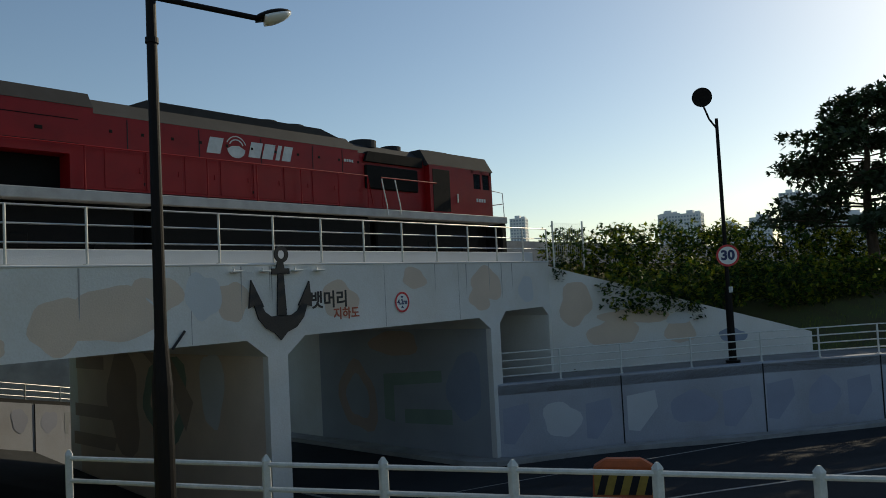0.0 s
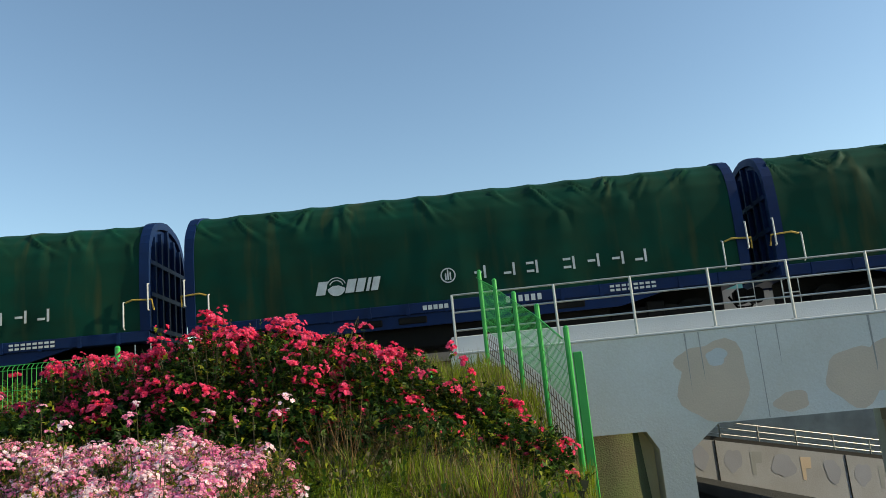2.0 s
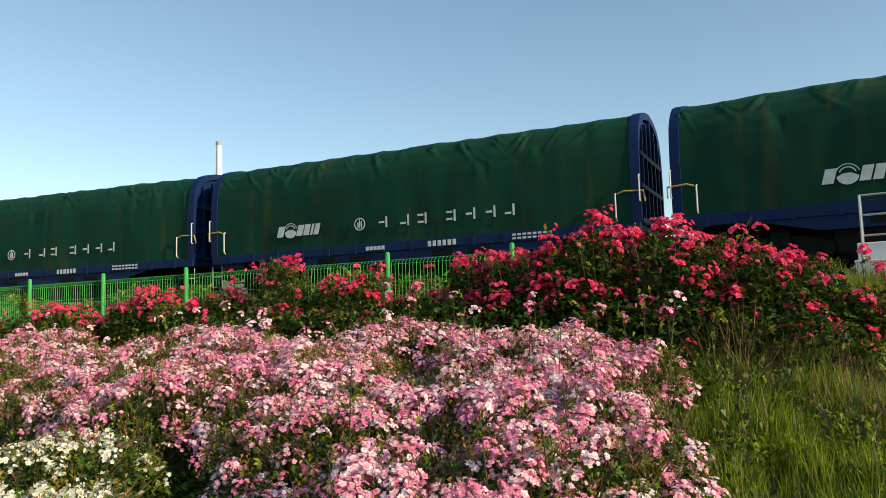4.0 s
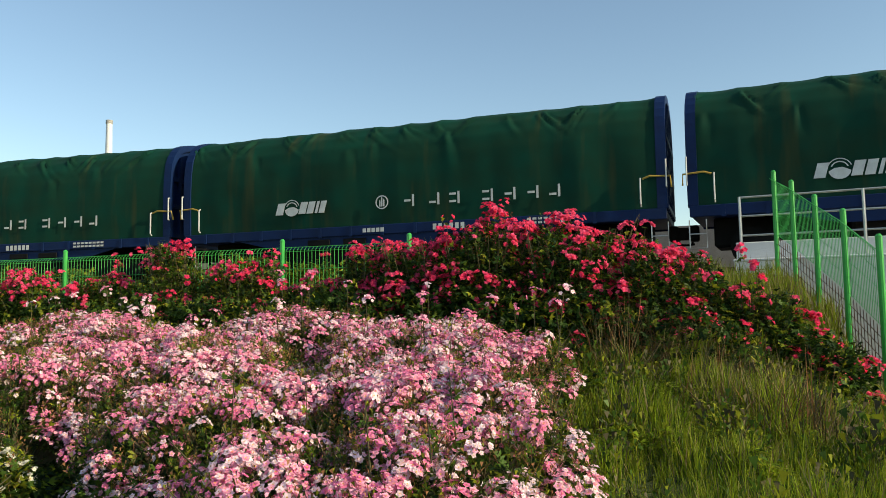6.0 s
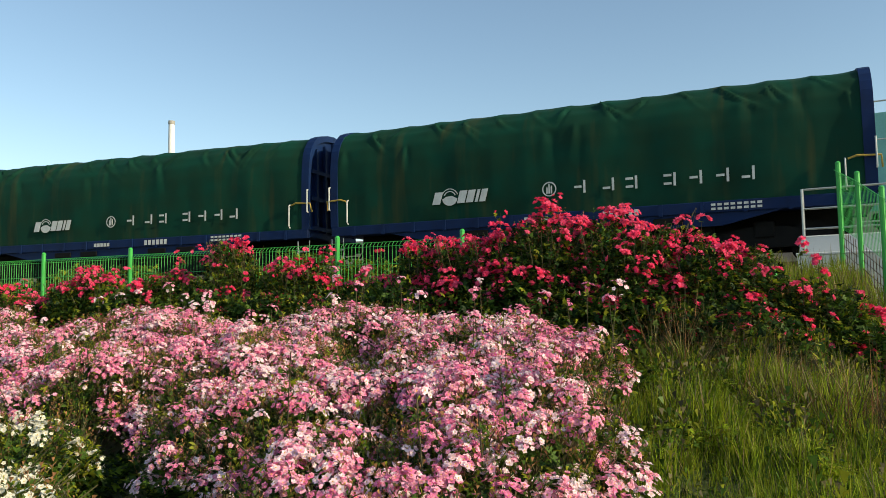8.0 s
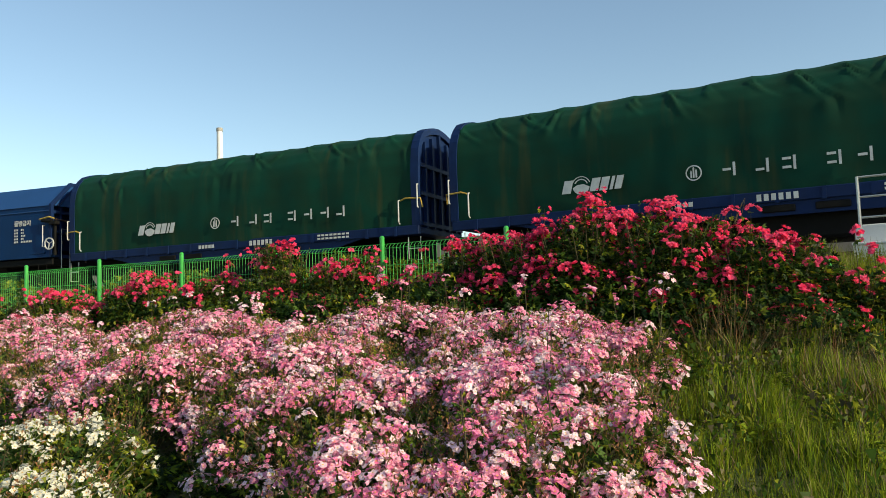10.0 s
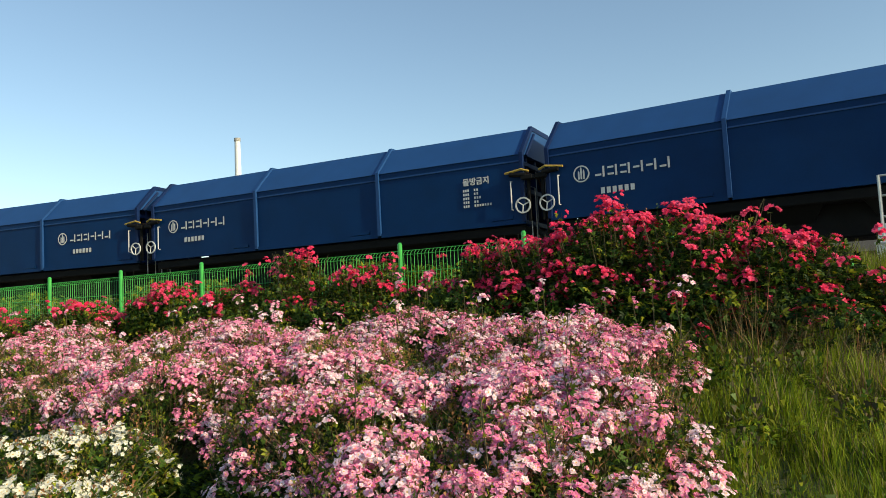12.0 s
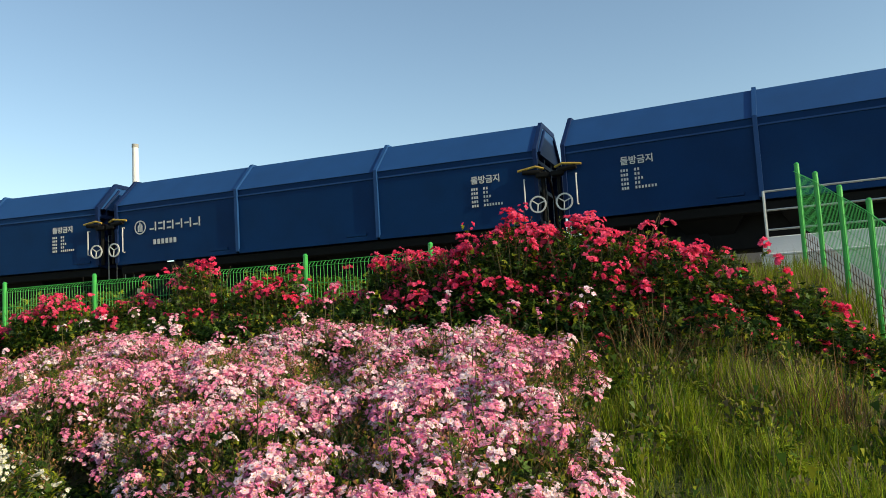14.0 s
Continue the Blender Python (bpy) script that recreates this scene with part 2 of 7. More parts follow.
# ---- mesh helpers ----
class Build:
    """Collects vertices and faces of one part."""

    def __init__(self):
        self.v, self.f, self.m = [], [], []

    def add(self, verts, faces, slot=0):
        o = len(self.v)
        self.v += [tuple(p) for p in verts]
        self.f += [tuple(i + o for i in f) for f in faces]
        self.m += [slot] * len(faces)
        return self

    def box(self, x0, x1, y0, y1, z0, z1, c=0.0, m=None, slot=0):
        """A box with its edges chamfered by c."""
        if not c:
            p = [(x, y, z) for z in (z0, z1) for y in (y0, y1) for x in (x0, x1)]
            f = [(0, 2, 3, 1), (4, 5, 7, 6), (0, 1, 5, 4), (2, 6, 7, 3), (0, 4, 6, 2), (1, 3, 7, 5)]
        else:
            lo, hi = (x0, y0, z0), (x1, y1, z1)
            p, key = [], {}
            for sx in (0, 1):
                for sy in (0, 1):
                    for sz in (0, 1):
                        s = (sx, sy, sz)
                        for a in range(3):
                            q = [(hi[k] if s[k] else lo[k]) + (0 if k == a else (-c if s[k] else c)) for k in range(3)]
                            key[(s, a)] = len(p)
                            p.append(tuple(q))
            f = []
            for a in range(3):
                b, d = (a + 1) % 3, (a + 2) % 3
                for side in (0, 1):
                    ring = []
                    for u, w in ((0, 0), (1, 0), (1, 1), (0, 1)):
                        s = [0, 0, 0]
                        s[a], s[b], s[d] = side, u, w
                        ring.append(key[(tuple(s), a)])
                    f.append(tuple(ring if side else ring[::-1]))
                for u in (0, 1):
                    for w in (0, 1):
                        s0, s1 = [0, 0, 0], [0, 0, 0]
                        s0[a], s1[a] = 0, 1
                        s0[b] = s1[b] = u
                        s0[d] = s1[d] = w
                        f.append((key[(tuple(s0), b)], key[(tuple(s1), b)], key[(tuple(s1), d)], key[(tuple(s0), d)]) if u == w
                                 else (key[(tuple(s0), d)], key[(tuple(s1), d)], key[(tuple(s1), b)], key[(tuple(s0), b)]))
            for sx in (0, 1):
                for sy in (0, 1):
                    for sz in (0, 1):
                        s = (sx, sy, sz)
                        t = (key[(s, 0)], key[(s, 1)], key[(s, 2)])
                        f.append(t if (sx + sy + sz) % 2 else t[::-1])
        if m is not None:
            p = [m @ Vector(q) for q in p]
        return self.add(p, f, slot)

    def tube(self, a, b, r, r1=None, n=8, caps=True, slot=0):
        a, b = Vector(a), Vector(b)
        r1 = r if r1 is None else r1
        d = (b - a).normalized()
        s = d.orthogonal().normalized()
        t = d.cross(s)
        p = []
        for c, q in ((a, r), (b, r1)):
            p += [c + q * (math.cos(2 * math.pi * i / n) * s + math.sin(2 * math.pi * i / n) * t) for i in range(n)]
        f = [(i, (i + 1) % n, n + (i + 1) % n, n + i) for i in range(n)]
        if caps:
            f += [tuple(range(n))[::-1], tuple(range(n, 2 * n))]
        return self.add(p, f, slot)

    def path(self, pts, r, n=6, slot=0):
        return self.pipe(pts, r, n, slot)

    def pipe(self, pts, r, n=6, slot=0):
        """One bent pipe along points."""
        pts = [Vector(p) for p in pts]
        rings = []
        for i, p in enumerate(pts):
            d = (pts[min(i + 1, len(pts) - 1)] - pts[max(i - 1, 0)]).normalized()
            s = d.cross(Vector((0, 0, 1)) if abs(d.z) < 0.9 else Vector((1, 0, 0))).normalized()
            t = d.cross(s)
            rings.append([p + r * (math.cos(2 * math.pi * k / n) * s + math.sin(2 * math.pi * k / n) * t) for k in range(n)])
        return self.loft(rings, slot=slot)

    def prism(self, poly, axis, a, b, slot=0, m=None):
        """A polygon in the plane across axis, pushed from a to b along it."""
        def at(u, w, h):
            return {"x": (h, u, w), "y": (u, h, w), "z": (u, w, h)}[axis]
        n = len(poly)
        p = [at(u, w, a) for u, w in poly] + [at(u, w, b) for u, w in poly]
        if m is not None:
            p = [m @ Vector(q) for q in p]
        f = [tuple(range(n))[::-1], tuple(range(n, 2 * n))] + [(i, (i + 1) % n, n + (i + 1) % n, n + i) for i in range(n)]
        return self.add(p, f, slot)

    def disc(self, c, axis, r, depth, n=24, r_in=0.0, slot=0):
        """A flat ring or disc facing along axis ('x' or 'y' or 'z')."""
        pts = [(r * math.cos(2 * math.pi * i / n), r * math.sin(2 * math.pi * i / n)) for i in range(n)]
        c = Vector(c)

        def at(u, w, h):
            return c + Vector({"x": (h, u, w), "y": (u, h, w), "z": (u, w, h)}[axis])
        if not r_in:
            p = [at(u, w, -depth / 2) for u, w in pts] + [at(u, w, depth / 2) for u, w in pts]
            f = [tuple(range(n))[::-1], tuple(range(n, 2 * n))] + [(i, (i + 1) % n, n + (i + 1) % n, n + i) for i in range(n)]
        else:
            k = r_in / r
            p = [at(u * g, w * g, h) for h in (-depth / 2, depth / 2) for g in (1, k) for u, w in pts]
            f = []
            for i in range(n):
                j = (i + 1) % n
                f += [(i, j, 2 * n + j, 2 * n + i), (n + j, n + i, 3 * n + i, 3 * n + j), (i, n + i, n + j, j), (2 * n + i, 2 * n + j, 3 * n + j, 3 * n + i)]
        return self.add(p, f, slot)

    def loft(self, rings, closed=True, caps=True, slot=0):
        n = len(rings[0])
        p = [q for ring in rings for q in ring]
        f = []
        for k in range(len(rings) - 1):
            for i in range(n if closed else n - 1):
                j = (i + 1) % n
                f.append((k * n + i, k * n + j, (k + 1) * n + j, (k + 1) * n + i))
        if caps and closed:
            f += [tuple(range(n))[::-1], tuple(range((len(rings) - 1) * n, len(rings) * n))]
        return self.add(p, f, slot)

    def mesh(self, name, mats, smooth=False, fix=True):
        me = bpy.data.meshes.new(name)
        me.from_pydata(self.v, [], self.f)
        for m in mats if isinstance(mats, (list, tuple)) else [mats]:
            me.materials.append(m)
        me.polygons.foreach_set("material_index", self.m)
        if fix:
            bm = bmesh.new()
            bm.from_mesh(me)
            bmesh.ops.recalc_face_normals(bm, faces=bm.faces)
            bm.to_mesh(me)
            bm.free()
        if smooth:
            me.polygons.foreach_set("use_smooth", [True] * len(me.polygons))
        me.update()
        return me


def part(name, b, material, parent=None, label="", smooth=False, kind="", fix=True):
    """One mesh object from a Build, under a thing or a part."""
    ob = new(name, b.mesh(name, material, smooth, fix) if isinstance(b, Build) else b)
    ob.parent = parent
    return tagged(ob, label, kind=kind)


def thing(name, label, category, group="", at=None, kind=""):
    ob = tagged(new(name), label, category, group, kind)
    ob.empty_display_size = 0.3
    if at is not None:
        ob.matrix_basis = at
    return ob


def letters(text, size, material, m, name="lettering", parent=None, label="", bold=0.0, width=1.0, align="CENTER", depth=0.006):
    """Raised lettering in the built-in font, turned into a mesh. m: where its middle lies, its face towards local +z."""
    cu = bpy.data.curves.new(name, "FONT")
    cu.body, cu.size, cu.extrude, cu.offset = text, size, depth / 2, bold
    cu.align_x, cu.align_y, cu.resolution_u = align, "CENTER", 3
    tmp = bpy.data.objects.new(name, cu)
    scene.collection.objects.link(tmp)
    me = bpy.data.meshes.new_from_object(tmp.evaluated_get(bpy.context.evaluated_depsgraph_get()))
    bpy.data.objects.remove(tmp)
    me.transform(m @ Matrix.Diagonal((width, 1, 1, 1)))
    me.materials.clear()
    me.materials.append(material)
    me.name = name
    ob = new(name, me)
    ob.parent = parent
    return tagged(ob, label)


FACE = pose(0, 0, 0, 90, 0, 0)        # lettering that faces -y

# ---- the track and the lie of the land ----
RAIL_Z, NEAR_SIDE, HALF = 2.45, 17.25, 1.4
CURVE_X, CURVE_R, TANGENT_X = 3.5, 150.0, -35.0


def track_y(x, y0=NEAR_SIDE + HALF):
    """The track's centre line: straight over the bridge, bending towards the garden beyond it."""
    if x >= CURVE_X:
        return y0
    q = max(x, TANGENT_X)
    y = y0 - (q - CURVE_X) ** 2 / (2 * CURVE_R)
    return y + (x - q) * (CURVE_X - TANGENT_X) / CURVE_R if x < TANGENT_X else y


LINE_X = np.arange(-330.0, 330.0, 0.05)
LINE_Y = np.array([track_y(x) for x in LINE_X])
LINE_S = np.concatenate([[0], np.cumsum(np.hypot(np.diff(LINE_X), np.diff(LINE_Y)))])
LINE_S -= np.interp(0.0, LINE_X, LINE_S)


def on_track(s):
    return float(np.interp(s, LINE_S, LINE_X)), float(np.interp(s, LINE_S, LINE_Y))


WALL = [(19.9, 15.3), (22.8, 12.45), (25.75, 8.9), (28.3, 6.0), (30.2, 2.6), (32.5, -3.0), (36.0, -14.0)]      # retaining wall along the road
WALL_TOP = [-1.55, -1.45, -1.28, -1.2, -1.25, -1.3, -1.3]
NEARRAIL = [(3.6, 12.0), (5.2, 7.9), (7.1, 3.5), (9.2, -1.5), (12.0, -8.0)]     # railing beside the garden


EDGE = [(-0.45, 15.3), (-0.45, 14.3), (0.1, 12.7), (0.44, 11.7), (0.76, 10.4), (0.62, 8.0), (0.5, 6.0), (0.5, 4.0), (1.6, 1.0), (3.4, -3.0), (6.0, -9.0)]     # edge of the garden bank


def off_line(x, y, line):
    """Signed distance from a polyline, positive on its right as it runs."""
    best = 1e9
    for (ax, ay), (bx, by) in zip(line, line[1:]):
        dx, dy = bx - ax, by - ay
        k = min(1, max(0, ((x - ax) * dx + (y - ay) * dy) / (dx * dx + dy * dy)))
        px, py = x - ax - k * dx, y - ay - k * dy
        d = math.hypot(px, py)
        if d < abs(best):
            best = d if dx * py - dy * px < 0 else -d
    return best


def mixf(a, b, k):
    k = min(1, max(0, k))
    return a + (b - a) * k * k * (3 - 2 * k)


def road_z(x, y):
    """The carriageway climbs away from the bridge, faster on its garden side."""
    near = float(np.interp(y, [-12, 1, 15], [-1.2, -1.45, -4.0]))
    far = float(np.interp(y, [-12, -5, 3, 6, 8.9, 12.45, 15], [-2.0, -2.3, -3.05, -3.45, -3.65, -3.8, -4.0]))
    xn = float(np.interp(y, [-8, -1.5, 3.5, 7.9, 12], [12.0, 9.2, 7.1, 5.2, 3.6]))
    xf = float(np.interp(y, [-14, -3, 2.6, 6, 8.9, 12.45, 15.3], [36, 32.5, 30.2, 28.3, 25.75, 22.8, 19.9]))
    return near + (far - near) * min(1, max(0, (x - xn) / (xf - xn)))


DROP_Y, DROP = [4, 7, 10.3, 11.7, 12.7, 14.3], [0, 0.4, 1.1, 0.7, 0.45, 0.05]      # the bank falls off towards its wall


def bank_z(x, y):
    """The garden bank that climbs to the track."""
    yy = y + (0 if x > CURVE_X else (max(x, TANGENT_X) - CURVE_X) ** 2 / (2 * CURVE_R)) * 0.6
    z = float(np.interp(yy, [-4, 2.2, 4.5, 7.0, 9.6, 12.0, 14.2, 15.5], [0.0, 0.0, 0.22, 0.62, 1.35, 1.75, 2.1, 2.15]))
    k = min(1, max(0, (x + 1.3) / 1.8))
    return z - float(np.interp(y, DROP_Y, DROP)) * k * k * (3 - 2 * k)


def ground_z(x, y):
    if y > 15.2:
        if 2.4 < x < 23.2 and y < 26.2:
            return -4.02
        if y > 26.2:
            far = mixf(-4.02, -1.5, (y - 31) / 10) if 0 < x < 30 else mixf(2.1, 0.5, (y - 26) / 12)
            return far
        return 2.1
    d = -off_line(x, y, NEARRAIL)
    g = -off_line(x, y, EDGE)
    if g <= 0:
        return bank_z(x, y)
    if d < 0 or (y > 11.0 and x < 5):
        foot = float(np.interp(y, [8.0, 10.0, 12.5], [-1.32, -1.9, -4.02]))
        return mixf(bank_z(x, y) - 0.15, foot, g / 1.0)
    w = off_line(x, y, WALL)
    if w < -0.05 and (x > 20 or y < 0) and x > 18:
        s = -w
        if s < 2.6:
            return min(-1.65, mixf(road_z(x, y) - 0.3, -1.65, (s - 0.7) / 1.2))
        return min(2.1, mixf(-1.2, 2.1, (s - 2.3) / 6.5))
    if d < 1.0:
        return mixf(-1.25, road_z(x, y) - 0.06, d / 1.0)
    return road_z(x, y) - 0.06


def build_ground():
    def axis(lo, hi, step, far):
        near = list(np.arange(lo, hi + step / 2, step))
        out, g = [], step
        a = lo
        while a > -far:
            g *= 1.35
            a -= g
            out.append(a)
        up, g, b = [], step, hi
        while b < far:
            g *= 1.35
            b += g
            up.append(b)
        return out[::-1] + near + up
    xs, ys = axis(-34, 44, 0.5, 2600), axis(-10, 34, 0.5, 2600)
    b = Build()
    verts = []
    for y in ys:
        for x in xs:
            z = ground_z(x, y)
            if -34 < x < 44 and -10 < y < 15:
                z += 0.05 * noise.noise(Vector((x * 0.8, y * 0.8, 0)))
            verts.append((x, y, z))
    n = len(xs)
    b.add(verts, [(j * n + i, j * n + i + 1, (j + 1) * n + i + 1, (j + 1) * n + i) for j in range(len(ys) - 1) for i in range(n - 1)])
    part("ground", b, SOIL, label="uneven grassy soil of the bank", smooth=True, kind="structure", fix=False)


build_ground()


def bank_wall():
    """Low concrete wall that holds the edge of the garden bank."""
    b = Build()
    pts = [(x, y) for x, y in EDGE[:9]]
    fine = [(np.interp(k, range(9), [p[0] for p in pts]), np.interp(k, range(9), [p[1] for p in pts])) for k in np.linspace(0, 8, 41)]
    rings = []
    for x, y in fine:
        z = bank_z(x, y) + 0.03 - float(np.interp(y, [8.0, 10.0], [0.0, 0.5]))
        rings.append([(x - 0.03, y, z - 0.7), (x - 0.03, y, z), (x + 0.07, y, z), (x + 0.12, y, z - 5.2)])
    b.loft(rings)
    part("bank_wall", b, CONCRETE, label="low weathered concrete wall along the garden bank", kind="structure")


bank_wall()


def strip(points_left, points_right, thick):
    """A slab between two lines of points."""
    b = Build()
    n = len(points_left)
    v = [*points_left, *points_right]
    low = [(x, y, z - thick) for x, y, z in v]
    f = [(i, i + 1, n + i + 1, n + i) for i in range(n - 1)]
    f += [(2 * n + i + 1, 2 * n + i, 3 * n + i, 3 * n + i + 1) for i in range(n - 1)]
    f += [(i + 1, i, 2 * n + i, 2 * n + i + 1) for i in range(n - 1)] + [(n + i, n + i + 1, 3 * n + i + 1, 3 * n + i) for i in range(n - 1)]
    f += [(0, n, 3 * n, 2 * n), (n - 1, 2 * n - 1, 4 * n - 1, 3 * n - 1)]
    return b.add(v + low, f)


def build_road():
    """The carriageway that dives under the bridge, with its kerb, channel and markings."""
    ys = list(np.arange(34, 15, -2.0)) + list(np.arange(15, -16, -1.0))
    left, right = [], []
    for y in ys:
        if y >= 15.3:
            a, c = 3.1, 19.65
        else:
            a = float(np.interp(y, [-8, -1.5, 3.5, 7.9, 12, 15.3], [13.4, 10.5, 8.4, 6.5, 4.8, 3.1]))
            c = float(np.interp(y, [-14, -3, 2.6, 6, 8.9, 12.45, 15.3], [35.9, 32.3, 30.0, 28.1, 25.55, 22.6, 19.7]))
        left.append((a, y, -3.99 if y >= 15.3 else road_z(a, y) + 0.03))
        right.append((c, y, -3.99 if y >= 15.3 else road_z(c, y) + 0.03))
    part("road", strip(left, right, 0.25), ASPHALT, label="dark worn asphalt road dipping under the bridge", kind="structure")
    kl = [(x - 0.75, y, z + 0.16) for x, y, z in right]
    kr = [(x - 0.02, y, z + 0.16) for x, y, z in right]
    part("kerb", strip(kl, kr, 0.3), RAW, label="low concrete kerb along the retaining wall", kind="structure")
    for off in (0.33, 0.66):
        b = Build()
        for (ax, ay, az), (bx, by, bz), (cx, cy, cz), (ex, ey, ez) in zip(left, left[1:], right, right[1:]):
            m0, m1 = ax + (cx - ax) * off, bx + (ex - bx) * off
            b.add([(m0, ay, az + 0.006), (m0 + 0.14, ay, az + 0.006), (m1 + 0.14, by, bz + 0.006), (m1, by, bz + 0.006)], [(0, 3, 2, 1)])
        part("lane_marking", b, LINE, label="worn white lane line", kind="structure", fix=False)


build_road()


def build_sidewalk():
    n = len(WALL)
    outer = [(x, y, z) for (x, y), z in zip(WALL, WALL_TOP)]
    inner = []
    for i, (x, y) in enumerate(WALL):
        a, c = WALL[max(0, i - 1)], WALL[min(n - 1, i + 1)]
        d = Vector((c[0] - a[0], c[1] - a[1])).normalized()
        inner.append((x - d.y * 2.6, y + d.x * 2.6, WALL_TOP[i]))
    ob = part("sidewalk", strip(outer, inner, 0.3), PAVE, label="grey concrete sidewalk above the road", kind="structure")
    ob.location.z = -0.02
    b = Build()
    for (ax, ay), (bx, by), z0, z1 in zip(WALL, WALL[1:], WALL_TOP, WALL_TOP[1:]):
        d = Vector((bx - ax, by - ay)).normalized()
        o = Vector((-d.y, d.x)) * 0.35
        lo0, lo1 = road_z(ax, ay) - 0.4, road_z(bx, by) - 0.4
        p = [(ax, ay, lo0), (bx, by, lo1), (bx, by, z1 + 0.03), (ax, ay, z0 + 0.03)]
        q = [(x + o.x, y + o.y, z) for x, y, z in p]
        b.add(p + q, [(0, 1, 2, 3), (7, 6, 5, 4), (3, 2, 6, 7), (0, 3, 7, 4), (1, 5, 6, 2), (0, 4, 5, 1)])
    wall = part("retaining_wall", b, WALLPAINT, label="white-painted concrete retaining wall with faded murals", kind="structure")
    return wall


retaining = build_sidewalk()


def flat_paint(name, pts, origin, along, material, parent, lift=0.004):
    """A thin painted shape on an upright wall: pts are (metres along, height)."""
    ox, oy = origin
    d = Vector((along[0], along[1], 0)).normalized()
    nrm = Vector((d.y, -d.x, 0))
    v = [Vector((ox, oy, 0)) + d * u + Vector((0, 0, z)) + nrm * lift for u, z in pts]
    b = Build().add(v, [tuple(range(len(v)))])
    return part(name, b, material, parent, fix=False)


def blob(cx, cz, rx, rz, seed, n=22, rough=0.22):
    rnd = random.Random(seed)
    ph = [rnd.uniform(0, 6.28) for _ in range(4)]
    out = []
    for i in range(n):
        a = 2 * math.pi * i / n
        k = 1 + rough * (math.sin(2 * a + ph[0]) * 0.5 + math.sin(3 * a + ph[1]) * 0.35 + math.sin(5 * a + ph[2]) * 0.3)
        out.append((cx + rx * k * math.cos(a), cz + rz * k * math.sin(a)))
    return out


# ---- the railway bridge ----
BY0, BY1, TOP, SOFFIT = 15.3, 26.0, 2.42, 0.68


def build_bridge():
    root = thing("railway_bridge", "white-painted concrete railway bridge with faded mural patches", "bridge", kind="structure")
    # beam with its haunches, as one frame seen from the front
    prof = [(-1.3, TOP), (-1.3, 0.0), (-0.6, -0.4), (0.6, -0.4), (0.9, 0.64), (2.25, 0.64), (2.45, 0.3), (2.45, -4.4), (3.04, -4.4), (3.04, 0.23), (3.6, SOFFIT),
            (10.45, SOFFIT), (11.02, 0.25), (11.02, -4.4), (11.6, -4.4), (11.6, 0.25), (12.15, SOFFIT), (19.15, SOFFIT), (19.7, 0.3), (19.7, -4.4),
            (20.2, -4.4), (20.2, 0.45), (20.55, 0.82), (22.75, 0.86), (23.1, 0.55), (23.1, -4.4), (23.25, -4.4), (23.25, TOP)]
    me = bpy.data.meshes.new("frame")
    bm = bmesh.new()
    ring = [bm.verts.new((x, BY0, z)) for x, z in prof]
    bmesh.ops.triangle_fill(bm, use_beauty=True, edges=[bm.edges.new((a, c)) for a, c in zip(ring, ring[1:] + ring[:1])])
    ext = bmesh.ops.extrude_face_region(bm, geom=bm.faces[:])
    bmesh.ops.translate(bm, verts=[v for v in ext["geom"] if isinstance(v, bmesh.types.BMVert)], vec=(0, BY1 - BY0, 0))
    bmesh.ops.recalc_face_normals(bm, faces=bm.faces)
    bm.to_mesh(me)
    bm.free()
    me.materials.append(CONCRETE)
    body = part("frame", me, None, root)
    part("coping", Build().box(-1.32, 23.27, BY0 - 0.025, BY0 + 0.55, TOP, TOP + 0.05, 0.012), PALE, root, "thin white coping strip")
    part("upstand", Build().box(-1.3, 23.2, BY0 + 0.6, BY0 + 0.78, TOP + 0.05, TOP + 0.40, 0.015), PALE, root, "low pale concrete upstand")
    part("upstand", Build().box(-1.3, 23.2, BY1 - 0.3, BY1 - 0.1, TOP, TOP + 0.5, 0.015), RAW, root, "low bare concrete upstand")
    # Warm bounced sunlight is put into this wall's ochre colour.
    part("recess_wall", Build().box(0.6, 2.44, BY0 + 0.6, BY0 + 0.8, -4.3, 0.63), OCHRE, root, "wall at the back of a recess, ochre with bounced sunlight")
    return root, body


bridge, frame_body = build_bridge()


def build_handrail(name, posts, z_base, height, bars, r_post, r_bar, material, label, category, group=""):
    """posts: ground points; straight bars between neighbours."""
    root = thing(name, label, category, group)
    proto = None
    for x, y, z in posts:
        b = Build()
        b.tube((0, 0, 0), (0, 0, height), r_post, n=8)
        b.box(-0.06, 0.06, -0.06, 0.06, 0, 0.015)
        if proto is None:
            proto = b.mesh("post", material)
        ob = part("post", proto, None, root)
        ob.location = (x, y, z)
    for h in bars:
        part("rail", Build().pipe([(x, y, z + h) for x, y, z in posts], r_bar), material, root)
    return root


posts = [(-1.17, BY0 + 0.05, TOP + 0.05)] + [((-0.0419 + 0.0978 * i) * 15.3, BY0 + 0.05, TOP + 0.05) for i in range(1, 17)]
build_handrail("bridge_handrail", posts, TOP, 1.15, (1.14, 0.79, 0.43), 0.028, 0.02, STEEL, "galvanised pipe handrail along the bridge edge", "handrail")

